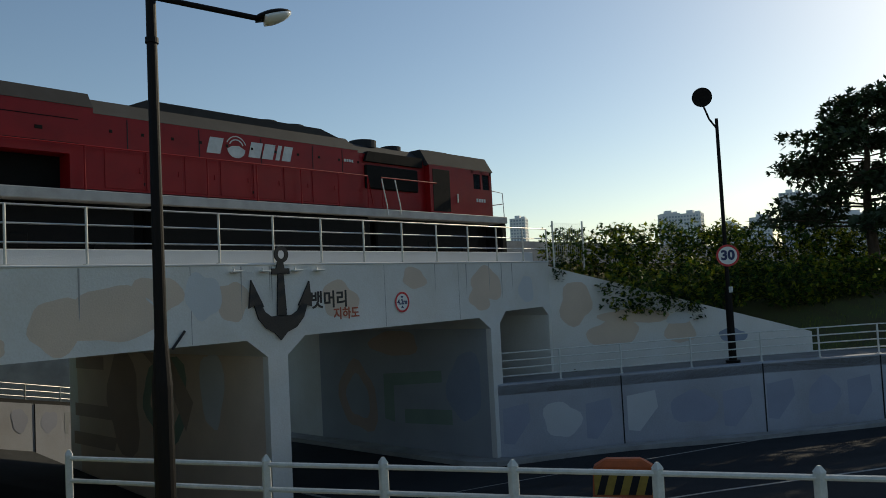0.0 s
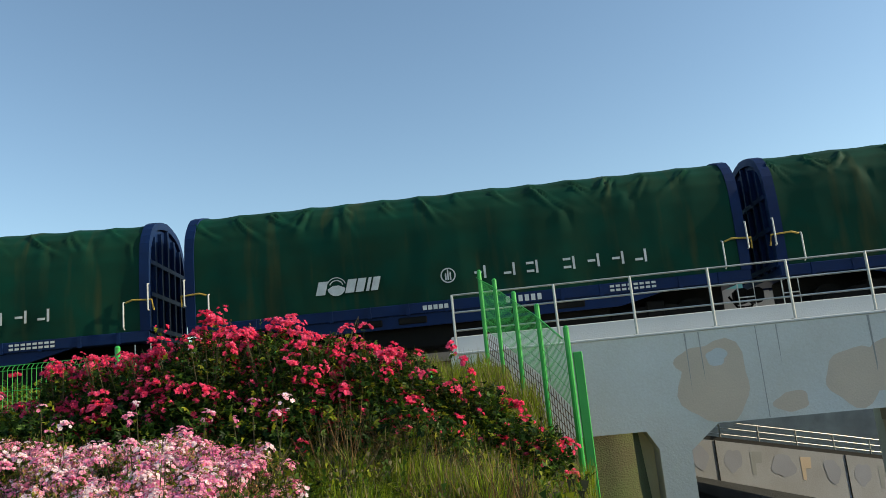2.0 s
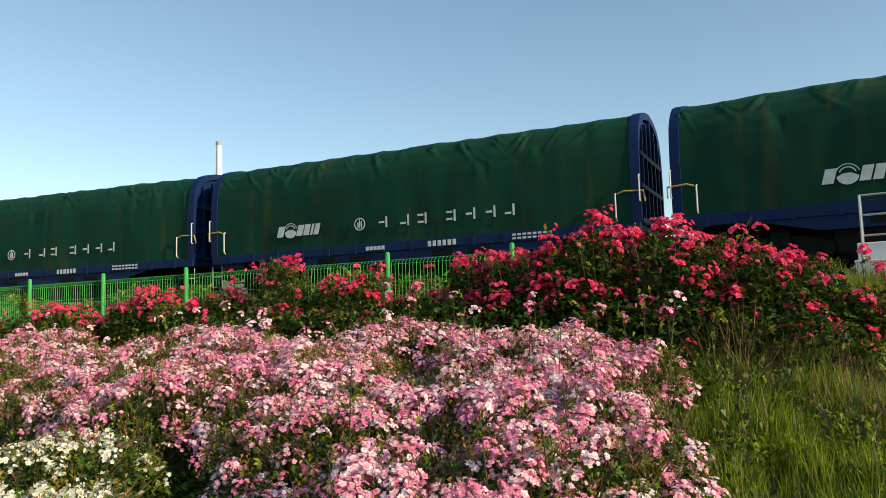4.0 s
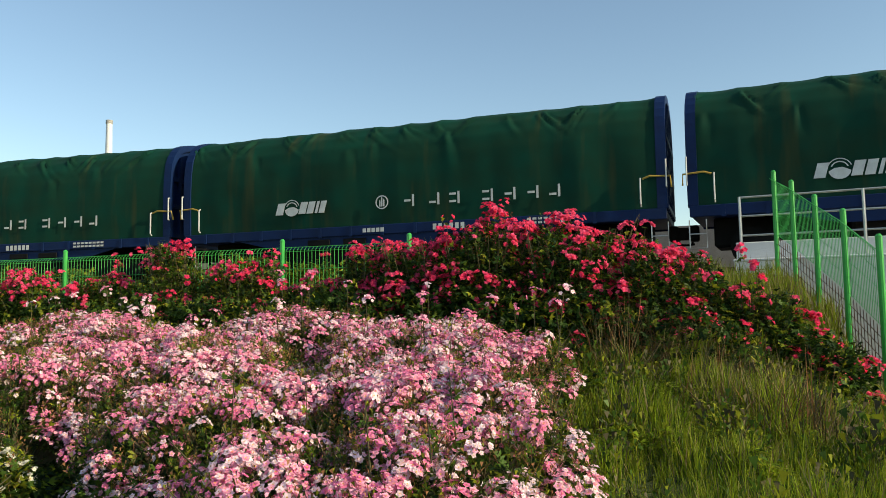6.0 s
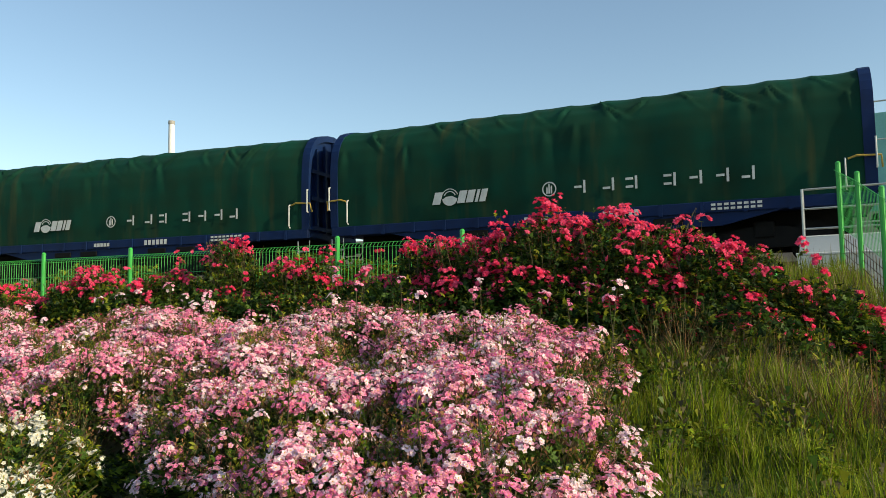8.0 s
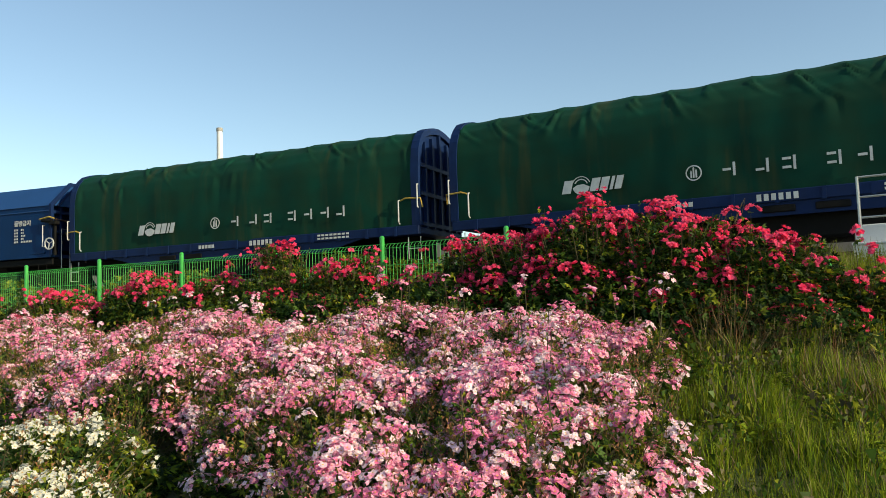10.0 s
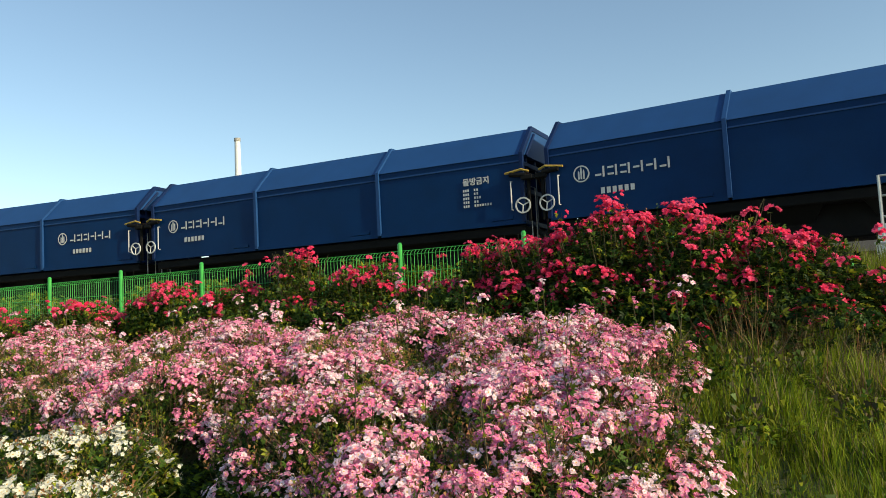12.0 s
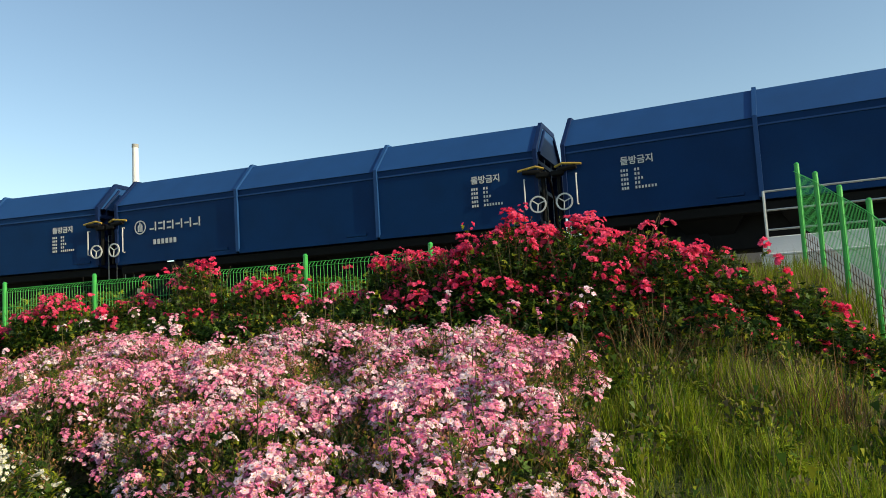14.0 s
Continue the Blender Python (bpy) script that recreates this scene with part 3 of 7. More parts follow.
# ---- the train ----
def bogie(b, x, wheel=0.43, axle=0.9, slot=0):
    """A two-axle bogie with side frames, springs and wheels, its middle at x."""
    for s in (-1, 1):
        y = 0.98 * s
        b.prism([(x - axle - 0.35, 0.36), (x - axle - 0.2, 0.56), (x - 0.4, 0.74), (x + 0.4, 0.74), (x + axle + 0.2, 0.56), (x + axle + 0.35, 0.36), (x + 0.45, 0.3), (x - 0.45, 0.3)],
                "y", y - 0.07, y + 0.07, slot)
        for k in (-1, 1):
            b.tube((x + k * axle, 0.75 * s - 0.06, wheel), (x + k * axle, 0.75 * s + 0.06, wheel), wheel, n=20, slot=slot)
            b.tube((x + k * axle, 0.98 * s - 0.16, wheel), (x + k * axle, 0.98 * s + 0.16, wheel), 0.13, n=10, slot=slot)
        for k in (-0.17, 0, 0.17):
            b.tube((x + k, y, 0.32), (x + k, y, 0.62), 0.06, n=8, slot=slot)
    for k in (-1, 1):
        b.tube((x + k * axle, -0.8, wheel), (x + k * axle, 0.8, wheel), 0.08, n=8, slot=slot)
    b.box(x - 0.2, x + 0.2, -1.1, 1.1, 0.5, 0.85, 0.03, slot=slot)


def coupler(b, x, d):
    b.box(min(x, x + 0.55 * d), max(x, x + 0.55 * d), -0.12, 0.12, 0.7, 0.98, 0.03)
    b.box(min(x + 0.4 * d, x + 0.62 * d), max(x + 0.4 * d, x + 0.62 * d), -0.2, 0.2, 0.66, 1.02, 0.04)
    b.path([(x, 0.35, 0.9), (x + 0.2 * d, 0.36, 0.6), (x + 0.5 * d, 0.3, 0.62)], 0.03)


def bar_mark(b, x, z, s, y, kind):
    """A plain pair of bars standing for one syllable."""
    w = s * 0.16
    b.box(x + s * 0.24, x + s * 0.24 + w, y - 0.004, y, z - s * 0.45, z + s * 0.45)
    lo, hi = ((-0.32, -0.32 + 0.16), (0.2, 0.36), (-0.08, 0.08))[kind]
    b.box(x - s * 0.4, x + s * 0.12, y - 0.004, y, z + s * lo, z + s * hi)
    if kind == 1:
        b.box(x - s * 0.4, x + s * 0.12, y - 0.004, y, z - s * 0.36, z - s * 0.2)


def swoosh_mark(b, x, z, w, h, y):
    """The operator's emblem as plain slanted blocks beside a banded disc."""
    k = h * 0.28
    for u, ww in ((0.0, 0.15), (0.47, 0.14), (0.635, 0.13), (0.80, 0.05), (0.88, 0.11)):
        p, q = x + u * w, ww * w
        b.prism([(p, z), (p + q, z), (p + q + k, z + h), (p + k, z + h)], "y", y - 0.004, y)
    cx, cz, r = x + w * 0.335, z + h * 0.48, h * 0.62
    lens = [(cx + r * 1.08 * math.cos(a), cz - 0.05 * h + r * 0.95 * math.sin(a)) for a in np.linspace(math.pi * 1.02, math.pi * 1.98, 10)]
    b.prism(lens + [(cx + r * 0.3, cz + r * 0.25), (cx - r * 0.5, cz + r * 0.18)], "y", y - 0.004, y)
    for rr, q in ((1.25, 0.10), (0.92, 0.12)):
        arc = [(cx + r * rr * math.cos(a), cz + r * rr * math.sin(a)) for a in np.linspace(0.35, 2.7, 10)]
        arc += [(cx + r * (rr - q) * math.cos(a), cz + r * (rr - q) * math.sin(a)) for a in np.linspace(2.7, 0.35, 10)]
        b.prism(arc, "y", y - 0.004, y)


def round_mark(b, x, z, r, y):
    b.disc((x, y - 0.002, z), "y", r, 0.004, 28, r * 0.84)
    for u, w, h in ((-0.42, 0.2, 0.5), (-0.12, 0.2, 0.95), (0.2, 0.2, 0.62)):
        b.prism([(x + u * r, z - 0.62 * r), (x + (u + w) * r, z - 0.62 * r), (x + (u + w) * r, z + (h - 0.35) * r), (x + (u + w / 2) * r, z + (h - 0.1) * r), (x + u * r, z + (h - 0.35) * r)], "y", y - 0.004, y)


COIL_L = 12.56
HOOP = [(1.40, 1.27), (1.42, 1.9), (1.42, 2.5), (1.40, 2.95), (1.34, 3.3), (1.20, 3.6), (0.94, 3.83), (0.55, 3.98), (0.0, 4.04)]


def hoop_at(k):
    """Point of the arched section; k from -1 (near bottom) over 0 (ridge) to 1."""
    n = len(HOOP) - 1
    u = (1 - abs(k)) * n
    i = min(n - 1, int(u))
    f = u - i
    y = HOOP[i][0] + (HOOP[i + 1][0] - HOOP[i][0]) * f
    z = HOOP[i][1] + (HOOP[i + 1][1] - HOOP[i][1]) * f
    return (-y if k < 0 else y), z


def tarp_mesh(seed):
    """A tarpaulin drawn over hoops: peaks at the hoops, slack and slanting folds between them."""
    rnd = random.Random(seed)
    nx = 240
    ks = list(np.linspace(-1, -0.02, 42)) + list(np.linspace(0.06, 1, 9))
    x0, x1 = -COIL_L / 2 + 0.16, COIL_L / 2 - 0.16
    hoops = np.linspace(x0, x1, 15)
    step = hoops[1] - hoops[0]
    fold = []
    for h in hoops[:-1]:
        # creases that start at a hoop under the roof edge and run down aslant
        way = rnd.choice((-1, -1, -1, 1))
        for _ in range(rnd.choice((2, 3, 4))):
            fold.append((h + rnd.uniform(-0.06, 0.12), way * rnd.uniform(0.9, 3.4), rnd.uniform(0.026, 0.05), rnd.uniform(0.035, 0.08), rnd.uniform(0.66, 0.76), rnd.uniform(0.14, 0.32)))
        if rnd.random() < 0.35:
            fold.append((h + rnd.uniform(0.1, 0.8), rnd.uniform(-0.5, 0.5), rnd.uniform(0.06, 0.16), rnd.uniform(0.02, 0.045), rnd.uniform(0.4, 0.6), rnd.uniform(0.2, 0.35)))
    slack = [rnd.uniform(0.2, 1.0) for _ in hoops]
    ring_v = []
    for i in range(nx + 1):
        x = x0 + (x1 - x0) * i / nx
        g = (x - x0) / step
        fr = g - math.floor(g)
        q = slack[min(len(slack) - 1, int(g))]
        near = [f for f in fold if abs(x - f[0]) < 1.1]
        row = []
        for k in ks:
            y, z = hoop_at(k)
            top = 1 - abs(k)
            high = min(1, max(0, (top - 0.45) * 4))
            sag = (0.004 + 0.034 * high * q) * math.sin(math.pi * fr) ** 0.8
            sag += 0.05 * (1 - high) * noise.noise(Vector((x * 0.8, k * 1.2, seed + 9)))
            crease = 0.0
            for fx, slant, wd, amp, head_, ext in near:
                u = (head_ - top) / ext
                if -0.15 < u < 1:
                    d = x - fx + slant * (head_ - top) * (0.6 + 0.6 * u)
                    if abs(d) < 0.3:
                        w = wd * (0.7 + 1.2 * max(0, u))
                        crease += amp * (math.exp(-(d / w) ** 2) - 0.6 * math.exp(-((d - 2.0 * w) / w) ** 2)) * (1 - max(0, u)) * min(1, (u + 0.15) * 5)
            sag += 0.018 * noise.noise(Vector((x * 1.7, k * 4, seed))) - min(0.07, max(-0.06, crease))
            edge = 0.03 * max(0, 1 - top * 9) * math.sin(x * 7 + seed)
            nrm = Vector((0, y, (z - 2.0) if top > 0.3 else 0)).normalized()
            row.append((x, y - nrm.y * sag, z - nrm.z * sag + edge))
        ring_v.append(row)
    b = Build().loft(ring_v, closed=False, caps=False)
    return b.mesh("tarpaulin", TARP, smooth=True, fix=False)


def coil_wagon(tarp):
    root = thing("coil_wagon", "blue flat wagon under a hooped dark green tarpaulin", "freight wagon", "wagons of the train")
    part("tarpaulin", tarp, None, root, "creased dark green tarpaulin over hoops")
    h = COIL_L / 2
    b = Build()
    for s in (-1, 1):
        b.box(-h, h, s * 1.38 - 0.05, s * 1.38 + 0.05, 1.06, 1.3, 0.012)
        b.prism([(-4.6, 1.06), (-3.4, 0.78), (3.4, 0.78), (4.6, 1.06)], "y", s * 1.34 - 0.04, s * 1.34 + 0.04)
        for x in np.linspace(-5.6, 5.6, 14):
            b.box(x - 0.04, x + 0.04, s * 1.42 - 0.03, s * 1.42 + 0.03, 1.04, 1.3)
    b.box(-h, h, -1.33, 1.33, 1.1, 1.24)
    part("underframe", b, WAGON, root)
    b = Build()
    for x in (-2.2, -1.2, 1.3, 2.3):
        b.box(x - 0.32, x + 0.32, -1.42, -1.38, 0.85, 1.0, 0.02)
    # Added boxes fill the gap below the frame with its backlit darkness.
    b.box(-3.2, 3.2, -1.1, 1.1, 0.3, 1.05, 0.05)
    b.box(-h + 0.4, h - 0.4, -0.55, 0.55, 0.45, 1.12, 0.05)
    b.tube((-1.9, -0.6, 0.55), (-1.1, -0.6, 0.55), 0.18, n=12)
    bogie(b, -4.2)
    bogie(b, 4.2)
    coupler(b, -h, -1)
    coupler(b, h, 1)
    part("running_gear", b, BLACKSTEEL, root, "grimy black bogies, brake gear and couplers")
    for s in (-1, 1):
        b = Build()
        x = s * (h - 0.08)
        poly = [hoop_at(k) for k in np.linspace(-1, 1, 25)]
        b.prism([(y * 0.97, z - 0.02) for y, z in poly], "x", x - 0.03, x + 0.03)
        big = [(y * 1.02, z + 0.03) for y, z in poly]
        small = [(y * 0.93, 1.27 + (z - 1.27) * 0.95) for y, z in poly]
        rim = Build().loft([[(x - 0.11, *p), (x + 0.11, *p), (x + 0.11, *q), (x - 0.11, *q)] for p, q in zip(big, small)])
        part("end_hoop", rim, WAGON, root, "blue arched end hoop")
        end = part("end_wall", b, WAGON, root, "blue steel end wall with stiffening ribs")
        lo, hi = min(x, x + 0.12 * s), max(x, x + 0.12 * s)
        for y in (-0.95, -0.48, 0, 0.48, 0.95):
            part("stiffener", Build().box(lo, hi, y - 0.04, y + 0.04, 1.25, 3.88 - 0.35 * abs(y)), WAGON, end)
        for z in (1.35, 2.15, 2.9):
            part("crossbar", Build().box(lo, hi + 0.003, -1.3, 1.3, z - 0.05, z + 0.05), WAGON, end)
        b = Build()
        b.path([(x + 0.1 * s, -1.46, 1.75), (x + 0.1 * s, -1.52, 1.75), (x + 0.1 * s, -1.52, 2.35), (x + 0.1 * s, -1.46, 2.35)], 0.018)
        part("grab_rail", b, WHITEINK, root, "white grab rail")
        b = Build()
        b.path([(x - 0.45 * s, -1.46, 1.35), (x - 0.45 * s, -1.52, 1.4), (x - 0.45 * s, -1.52, 1.95), (x - 0.45 * s, -1.46, 1.97)], 0.018)
        part("grab_rail", b, WHITEINK, root, "white grab rail")
        b = Build()
        b.path([(x - 0.4 * s, -1.5, 1.95), (x - 0.25 * s, -1.52, 2.0), (x + 0.18 * s, -1.5, 1.98), (x + 0.2 * s, -1.42, 1.75)], 0.022)
        part("tension_lever", b, YELLOW, root, "dull yellow tarpaulin lever")
        b = Build()
        b.path([(x - 0.25 * s, -1.38, 1.0), (x - 0.25 * s, -1.38, 0.4), (x + 0.1 * s, -1.38, 0.4), (x + 0.1 * s, -1.38, 1.0)], 0.014)
        b.tube((x - 0.25 * s, -1.38, 0.7), (x + 0.1 * s, -1.38, 0.7), 0.014)
        part("step", b, STEEL, root)
    b = Build()
    swoosh_mark(b, -3.42, 1.68, 1.42, 0.30, -1.462)
    part("emblem", b, WHITEINK, root, "white emblem of plain blocks", kind="stuff")
    b = Build()
    round_mark(b, -0.42, 1.84, 0.17, -1.462)
    for i, x in enumerate((0.3, 0.95, 1.46, 2.28, 2.82, 3.36, 3.86)):
        bar_mark(b, x, 1.84, 0.32, -1.462, (2, 0, 1, 1, 2, 2, 0)[i])
    part("owner_marking", b, WHITEINK, root, "row of white block marks", kind="stuff")
    b = Build()
    for i in range(6):
        b.box(0.9 + i * 0.14, 0.99 + i * 0.14, -1.455, -1.45, 1.1, 1.24)
    for i in range(5):
        b.box(-0.95 + i * 0.12, -0.86 + i * 0.12, -1.455, -1.45, 1.12, 1.22)
    for r in range(2):
        for i in range(8):
            b.box(3.2 + i * 0.13, 3.29 + i * 0.13, -1.455, -1.45, 1.2 - r * 0.09, 1.25 - r * 0.09)
    part("number_marking", b, WHITEINK, root, "white stencilled number bars", kind="stuff")
    return root


HOP_L = 12.5


def hopper_wagon(flip):
    """Covered hopper; flip puts its lettering at the other ends, as on a wagon that has been turned."""
    root = thing("hopper_wagon", "deep blue covered hopper wagon with a pitched steel roof", "freight wagon", "wagons of the train")
    h = HOP_L / 2
    s = -1 if flip else 1
    side = [(-1.38, 1.25), (-1.40, 2.98), (-0.62, 3.72), (0.62, 3.72), (1.40, 2.98), (1.38, 1.25)]
    for a, c in ((-h + 0.05, -h / 3 - 0.03), (-h / 3 + 0.03, h / 3 - 0.03), (h / 3 + 0.03, h - 0.05)):
        for y in (-1, 1):
            b = Build().add([(a, y * 1.38, 1.25), (c, y * 1.38, 1.25), (c, y * 1.40, 2.98), (a, y * 1.40, 2.98),
                             (a, y * 1.30, 1.25), (c, y * 1.30, 1.25), (c, y * 1.32, 2.98), (a, y * 1.32, 2.98)],
                            [(0, 1, 2, 3), (4, 7, 6, 5), (0, 3, 7, 4), (1, 5, 6, 2), (3, 2, 6, 7), (0, 4, 5, 1)])
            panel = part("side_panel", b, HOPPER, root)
            part("seam", Build().box(a + 0.02, c - 0.02, y * 1.415 - 0.012, y * 1.415 + 0.012, 2.78, 2.815), HOPPERLIT, panel)
            part("lower_flange", Build().box(a + 0.02, c - 0.02, y * 1.40 - 0.02, y * 1.40 + 0.02, 1.25, 1.36), HOPPER, panel)
            part("hinge_plate", Build().box(c - 0.85, c - 0.3, y * 1.40 - 0.02, y * 1.40 + 0.02, 1.38, 1.45), HOPPER, panel)
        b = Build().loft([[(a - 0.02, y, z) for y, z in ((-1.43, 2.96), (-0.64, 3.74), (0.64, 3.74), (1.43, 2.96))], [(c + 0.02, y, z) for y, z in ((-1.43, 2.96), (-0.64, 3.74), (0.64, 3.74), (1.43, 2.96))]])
        part("roof_panel", b, HOPPERLIT, root, "blue pitched roof panel in a lighter, sky-lit tone")
    for x in (-h + 0.06, -h / 3, h / 3, h - 0.06):
        b = Build()
        ring = [(-1.45, 1.3), (-1.47, 3.0), (-0.66, 3.80), (0.66, 3.80), (1.47, 3.0), (1.45, 1.3)]
        inner = [(-1.36, 1.3), (-1.36, 2.93), (-0.62, 3.68), (0.62, 3.68), (1.36, 2.93), (1.36, 1.3)]
        for i in range(5):
            b.prism([ring[i], ring[i + 1], inner[i + 1], inner[i]], "x", x - 0.045, x + 0.045)
        part("rib", b, HOPPERLIT if abs(x) < 4 else WAGON, root)
    for d in (-1, 1):
        b = Build()
        x = d * (h - 0.3)
        b.prism([(-1.3, 1.5), (-1.32, 2.95), (-0.6, 3.66), (0.6, 3.66), (1.32, 2.95), (1.3, 1.5)], "x", x - 0.03, x + 0.03)
        end = part("end_wall", b, WAGON, root, "ribbed blue end wall")
        for y in (-1.0, -0.35, 0.35, 1.0):
            part("stiffener", Build().box(min(x, x + 0.22 * d), max(x, x + 0.22 * d), y - 0.04, y + 0.04, 1.2, 3.1), WAGON, end)
        for z in (1.3, 2.1, 2.75):
            part("crossbar", Build().box(min(x, x + 0.25 * d), max(x, x + 0.25 * d), -1.34, 1.34, z - 0.05, z + 0.05), WAGON, end)
        for y in (-1.22, 1.22):
            part("brace", Build().tube((x + 0.3 * d, y, 2.95), (x + 0.3 * d, y * 0.45, 3.6), 0.035, n=6), WAGON, end)
        part("brake_pipe", Build().pipe([(x + 0.32 * d, -1.3, 2.5), (x + 0.34 * d, -0.5, 2.45), (x + 0.36 * d, -0.1, 1.9), (x + 0.4 * d, -0.1, 1.1)], 0.03), RUST, end, "rusty brake pipe")
        part("end_ladder", Build().pipe([(x + 0.3 * d, -1.05, 0.9), (x + 0.3 * d, -1.05, 2.2), (x + 0.3 * d, -0.7, 2.2), (x + 0.3 * d, -0.7, 0.9)], 0.014), WHITEINK, end, "pale end ladder")
        b = Build()
        x = d * (h - 0.06)
        b.tube((x + 0.12 * d, -1.5, 2.42), (x - 0.3 * d, -1.5, 2.46), 0.06, n=10)
        b.box(min(x, x + 0.3 * d), max(x, x + 0.3 * d), -1.55, -1.35, 2.3, 2.42, 0.02)
        b.tube((x + 0.15 * d, -1.4, 1.3), (x + 0.15 * d, -1.4, 2.4), 0.05, n=8)
        part("valve", b, BLACKSTEEL, root)
        part("lever", Build().pipe([(x - 0.42 * d, -1.5, 2.5), (x + 0.02 * d, -1.53, 2.56), (x + 0.2 * d, -1.5, 2.5)], 0.03), YELLOW, root, "dull yellow discharge lever")
        b = Build()
        b.disc((x + 0.02 * d, -1.52, 1.68), "y", 0.2, 0.03, 20, 0.165)
        for a in (0.4, 2.5, 4.6):
            b.tube((x + 0.02 * d, -1.52, 1.68), (x + 0.02 * d + 0.18 * math.cos(a), -1.52, 1.68 + 0.18 * math.sin(a)), 0.014, n=6)
        part("handwheel", b, WHITEINK, root, "pale spoked brake handwheel")
        b = Build()
        b.path([(x - 0.28 * d, -1.42, 1.6), (x - 0.28 * d, -1.5, 1.6), (x - 0.28 * d, -1.5, 2.3), (x - 0.28 * d, -1.42, 2.3)], 0.016)
        part("grab_rail", b, WHITEINK, root, "white grab rail")
        b = Build()
        b.path([(x - 0.55 * d, -1.4, 1.0), (x - 0.55 * d, -1.4, 0.35), (x - 0.2 * d, -1.4, 0.35), (x - 0.2 * d, -1.4, 1.0)], 0.014)
        b.tube((x - 0.55 * d, -1.4, 0.68), (x - 0.2 * d, -1.4, 0.68), 0.014)
        part("step_ladder", b, BLACKSTEEL, root, "grimy steel step ladder")
    b = Build()
    b.box(-h + 0.1, h - 0.1, -1.32, 1.32, 1.0, 1.22, 0.02)
    # Added box that darkens the see-through gap between the bogies.
    b.box(-h + 0.4, h - 0.4, -0.75, 0.75, 0.3, 1.05, 0.03)
    for x in np.linspace(-3.2, 3.2, 4):
        b.loft([[(x - 0.7, -1.1, 1.0), (x + 0.7, -1.1, 1.0), (x + 0.7, 1.1, 1.0), (x - 0.7, 1.1, 1.0)], [(x - 0.3, -0.5, 0.4), (x + 0.3, -0.5, 0.4), (x + 0.3, 0.5, 0.4), (x - 0.3, 0.5, 0.4)]])
    bogie(b, -4.5)
    bogie(b, 4.5)
    coupler(b, -h, -1)
    coupler(b, h, 1)
    part("running_gear", b, BLACKSTEEL, root, "grimy black underframe, chutes and bogies")
    b = Build()
    x = -5.45 if s > 0 else 2.9
    round_mark(b, x + 0.1, 2.26, 0.2, -1.418)
    for i in range(6):
        bar_mark(b, x + 0.55 + i * 0.3, 2.25, 0.28, -1.418, (0, 1, 1, 2, 2, 0)[i])
    for i in range(6):
        b.box(x + 0.55 + i * 0.14, x + 0.64 + i * 0.14, -1.413, -1.409, 1.74, 1.88)
    part("owner_marking", b, WHITEINK, root, "round white emblem over block marks", kind="stuff")
    x = 4.5 if s > 0 else -5.0
    letters("돌방금지", 0.2, WHITEINK, Matrix.Translation((x + 0.45, -1.42, 2.42)) @ FACE, "warning_lettering", root, "white stencilled Korean warning words", bold=0.004)
    b = Build()
    for r in range(5):
        for c in range(3):
            b.box(x + 0.08 + 0.06 * c, x + 0.12 + 0.06 * c, -1.413, -1.409, 2.19 - r * 0.1, 2.25 - r * 0.1)
        for c in range((2, 2, 3, 2, 7)[r]):
            b.box(x + 0.38 + 0.07 * c, x + 0.42 + 0.07 * c, -1.413, -1.409, 2.19 - r * 0.1, 2.25 - r * 0.1)
    part("data_panel", b, WHITEINK, root, "small white data bars", kind="stuff")
    return root


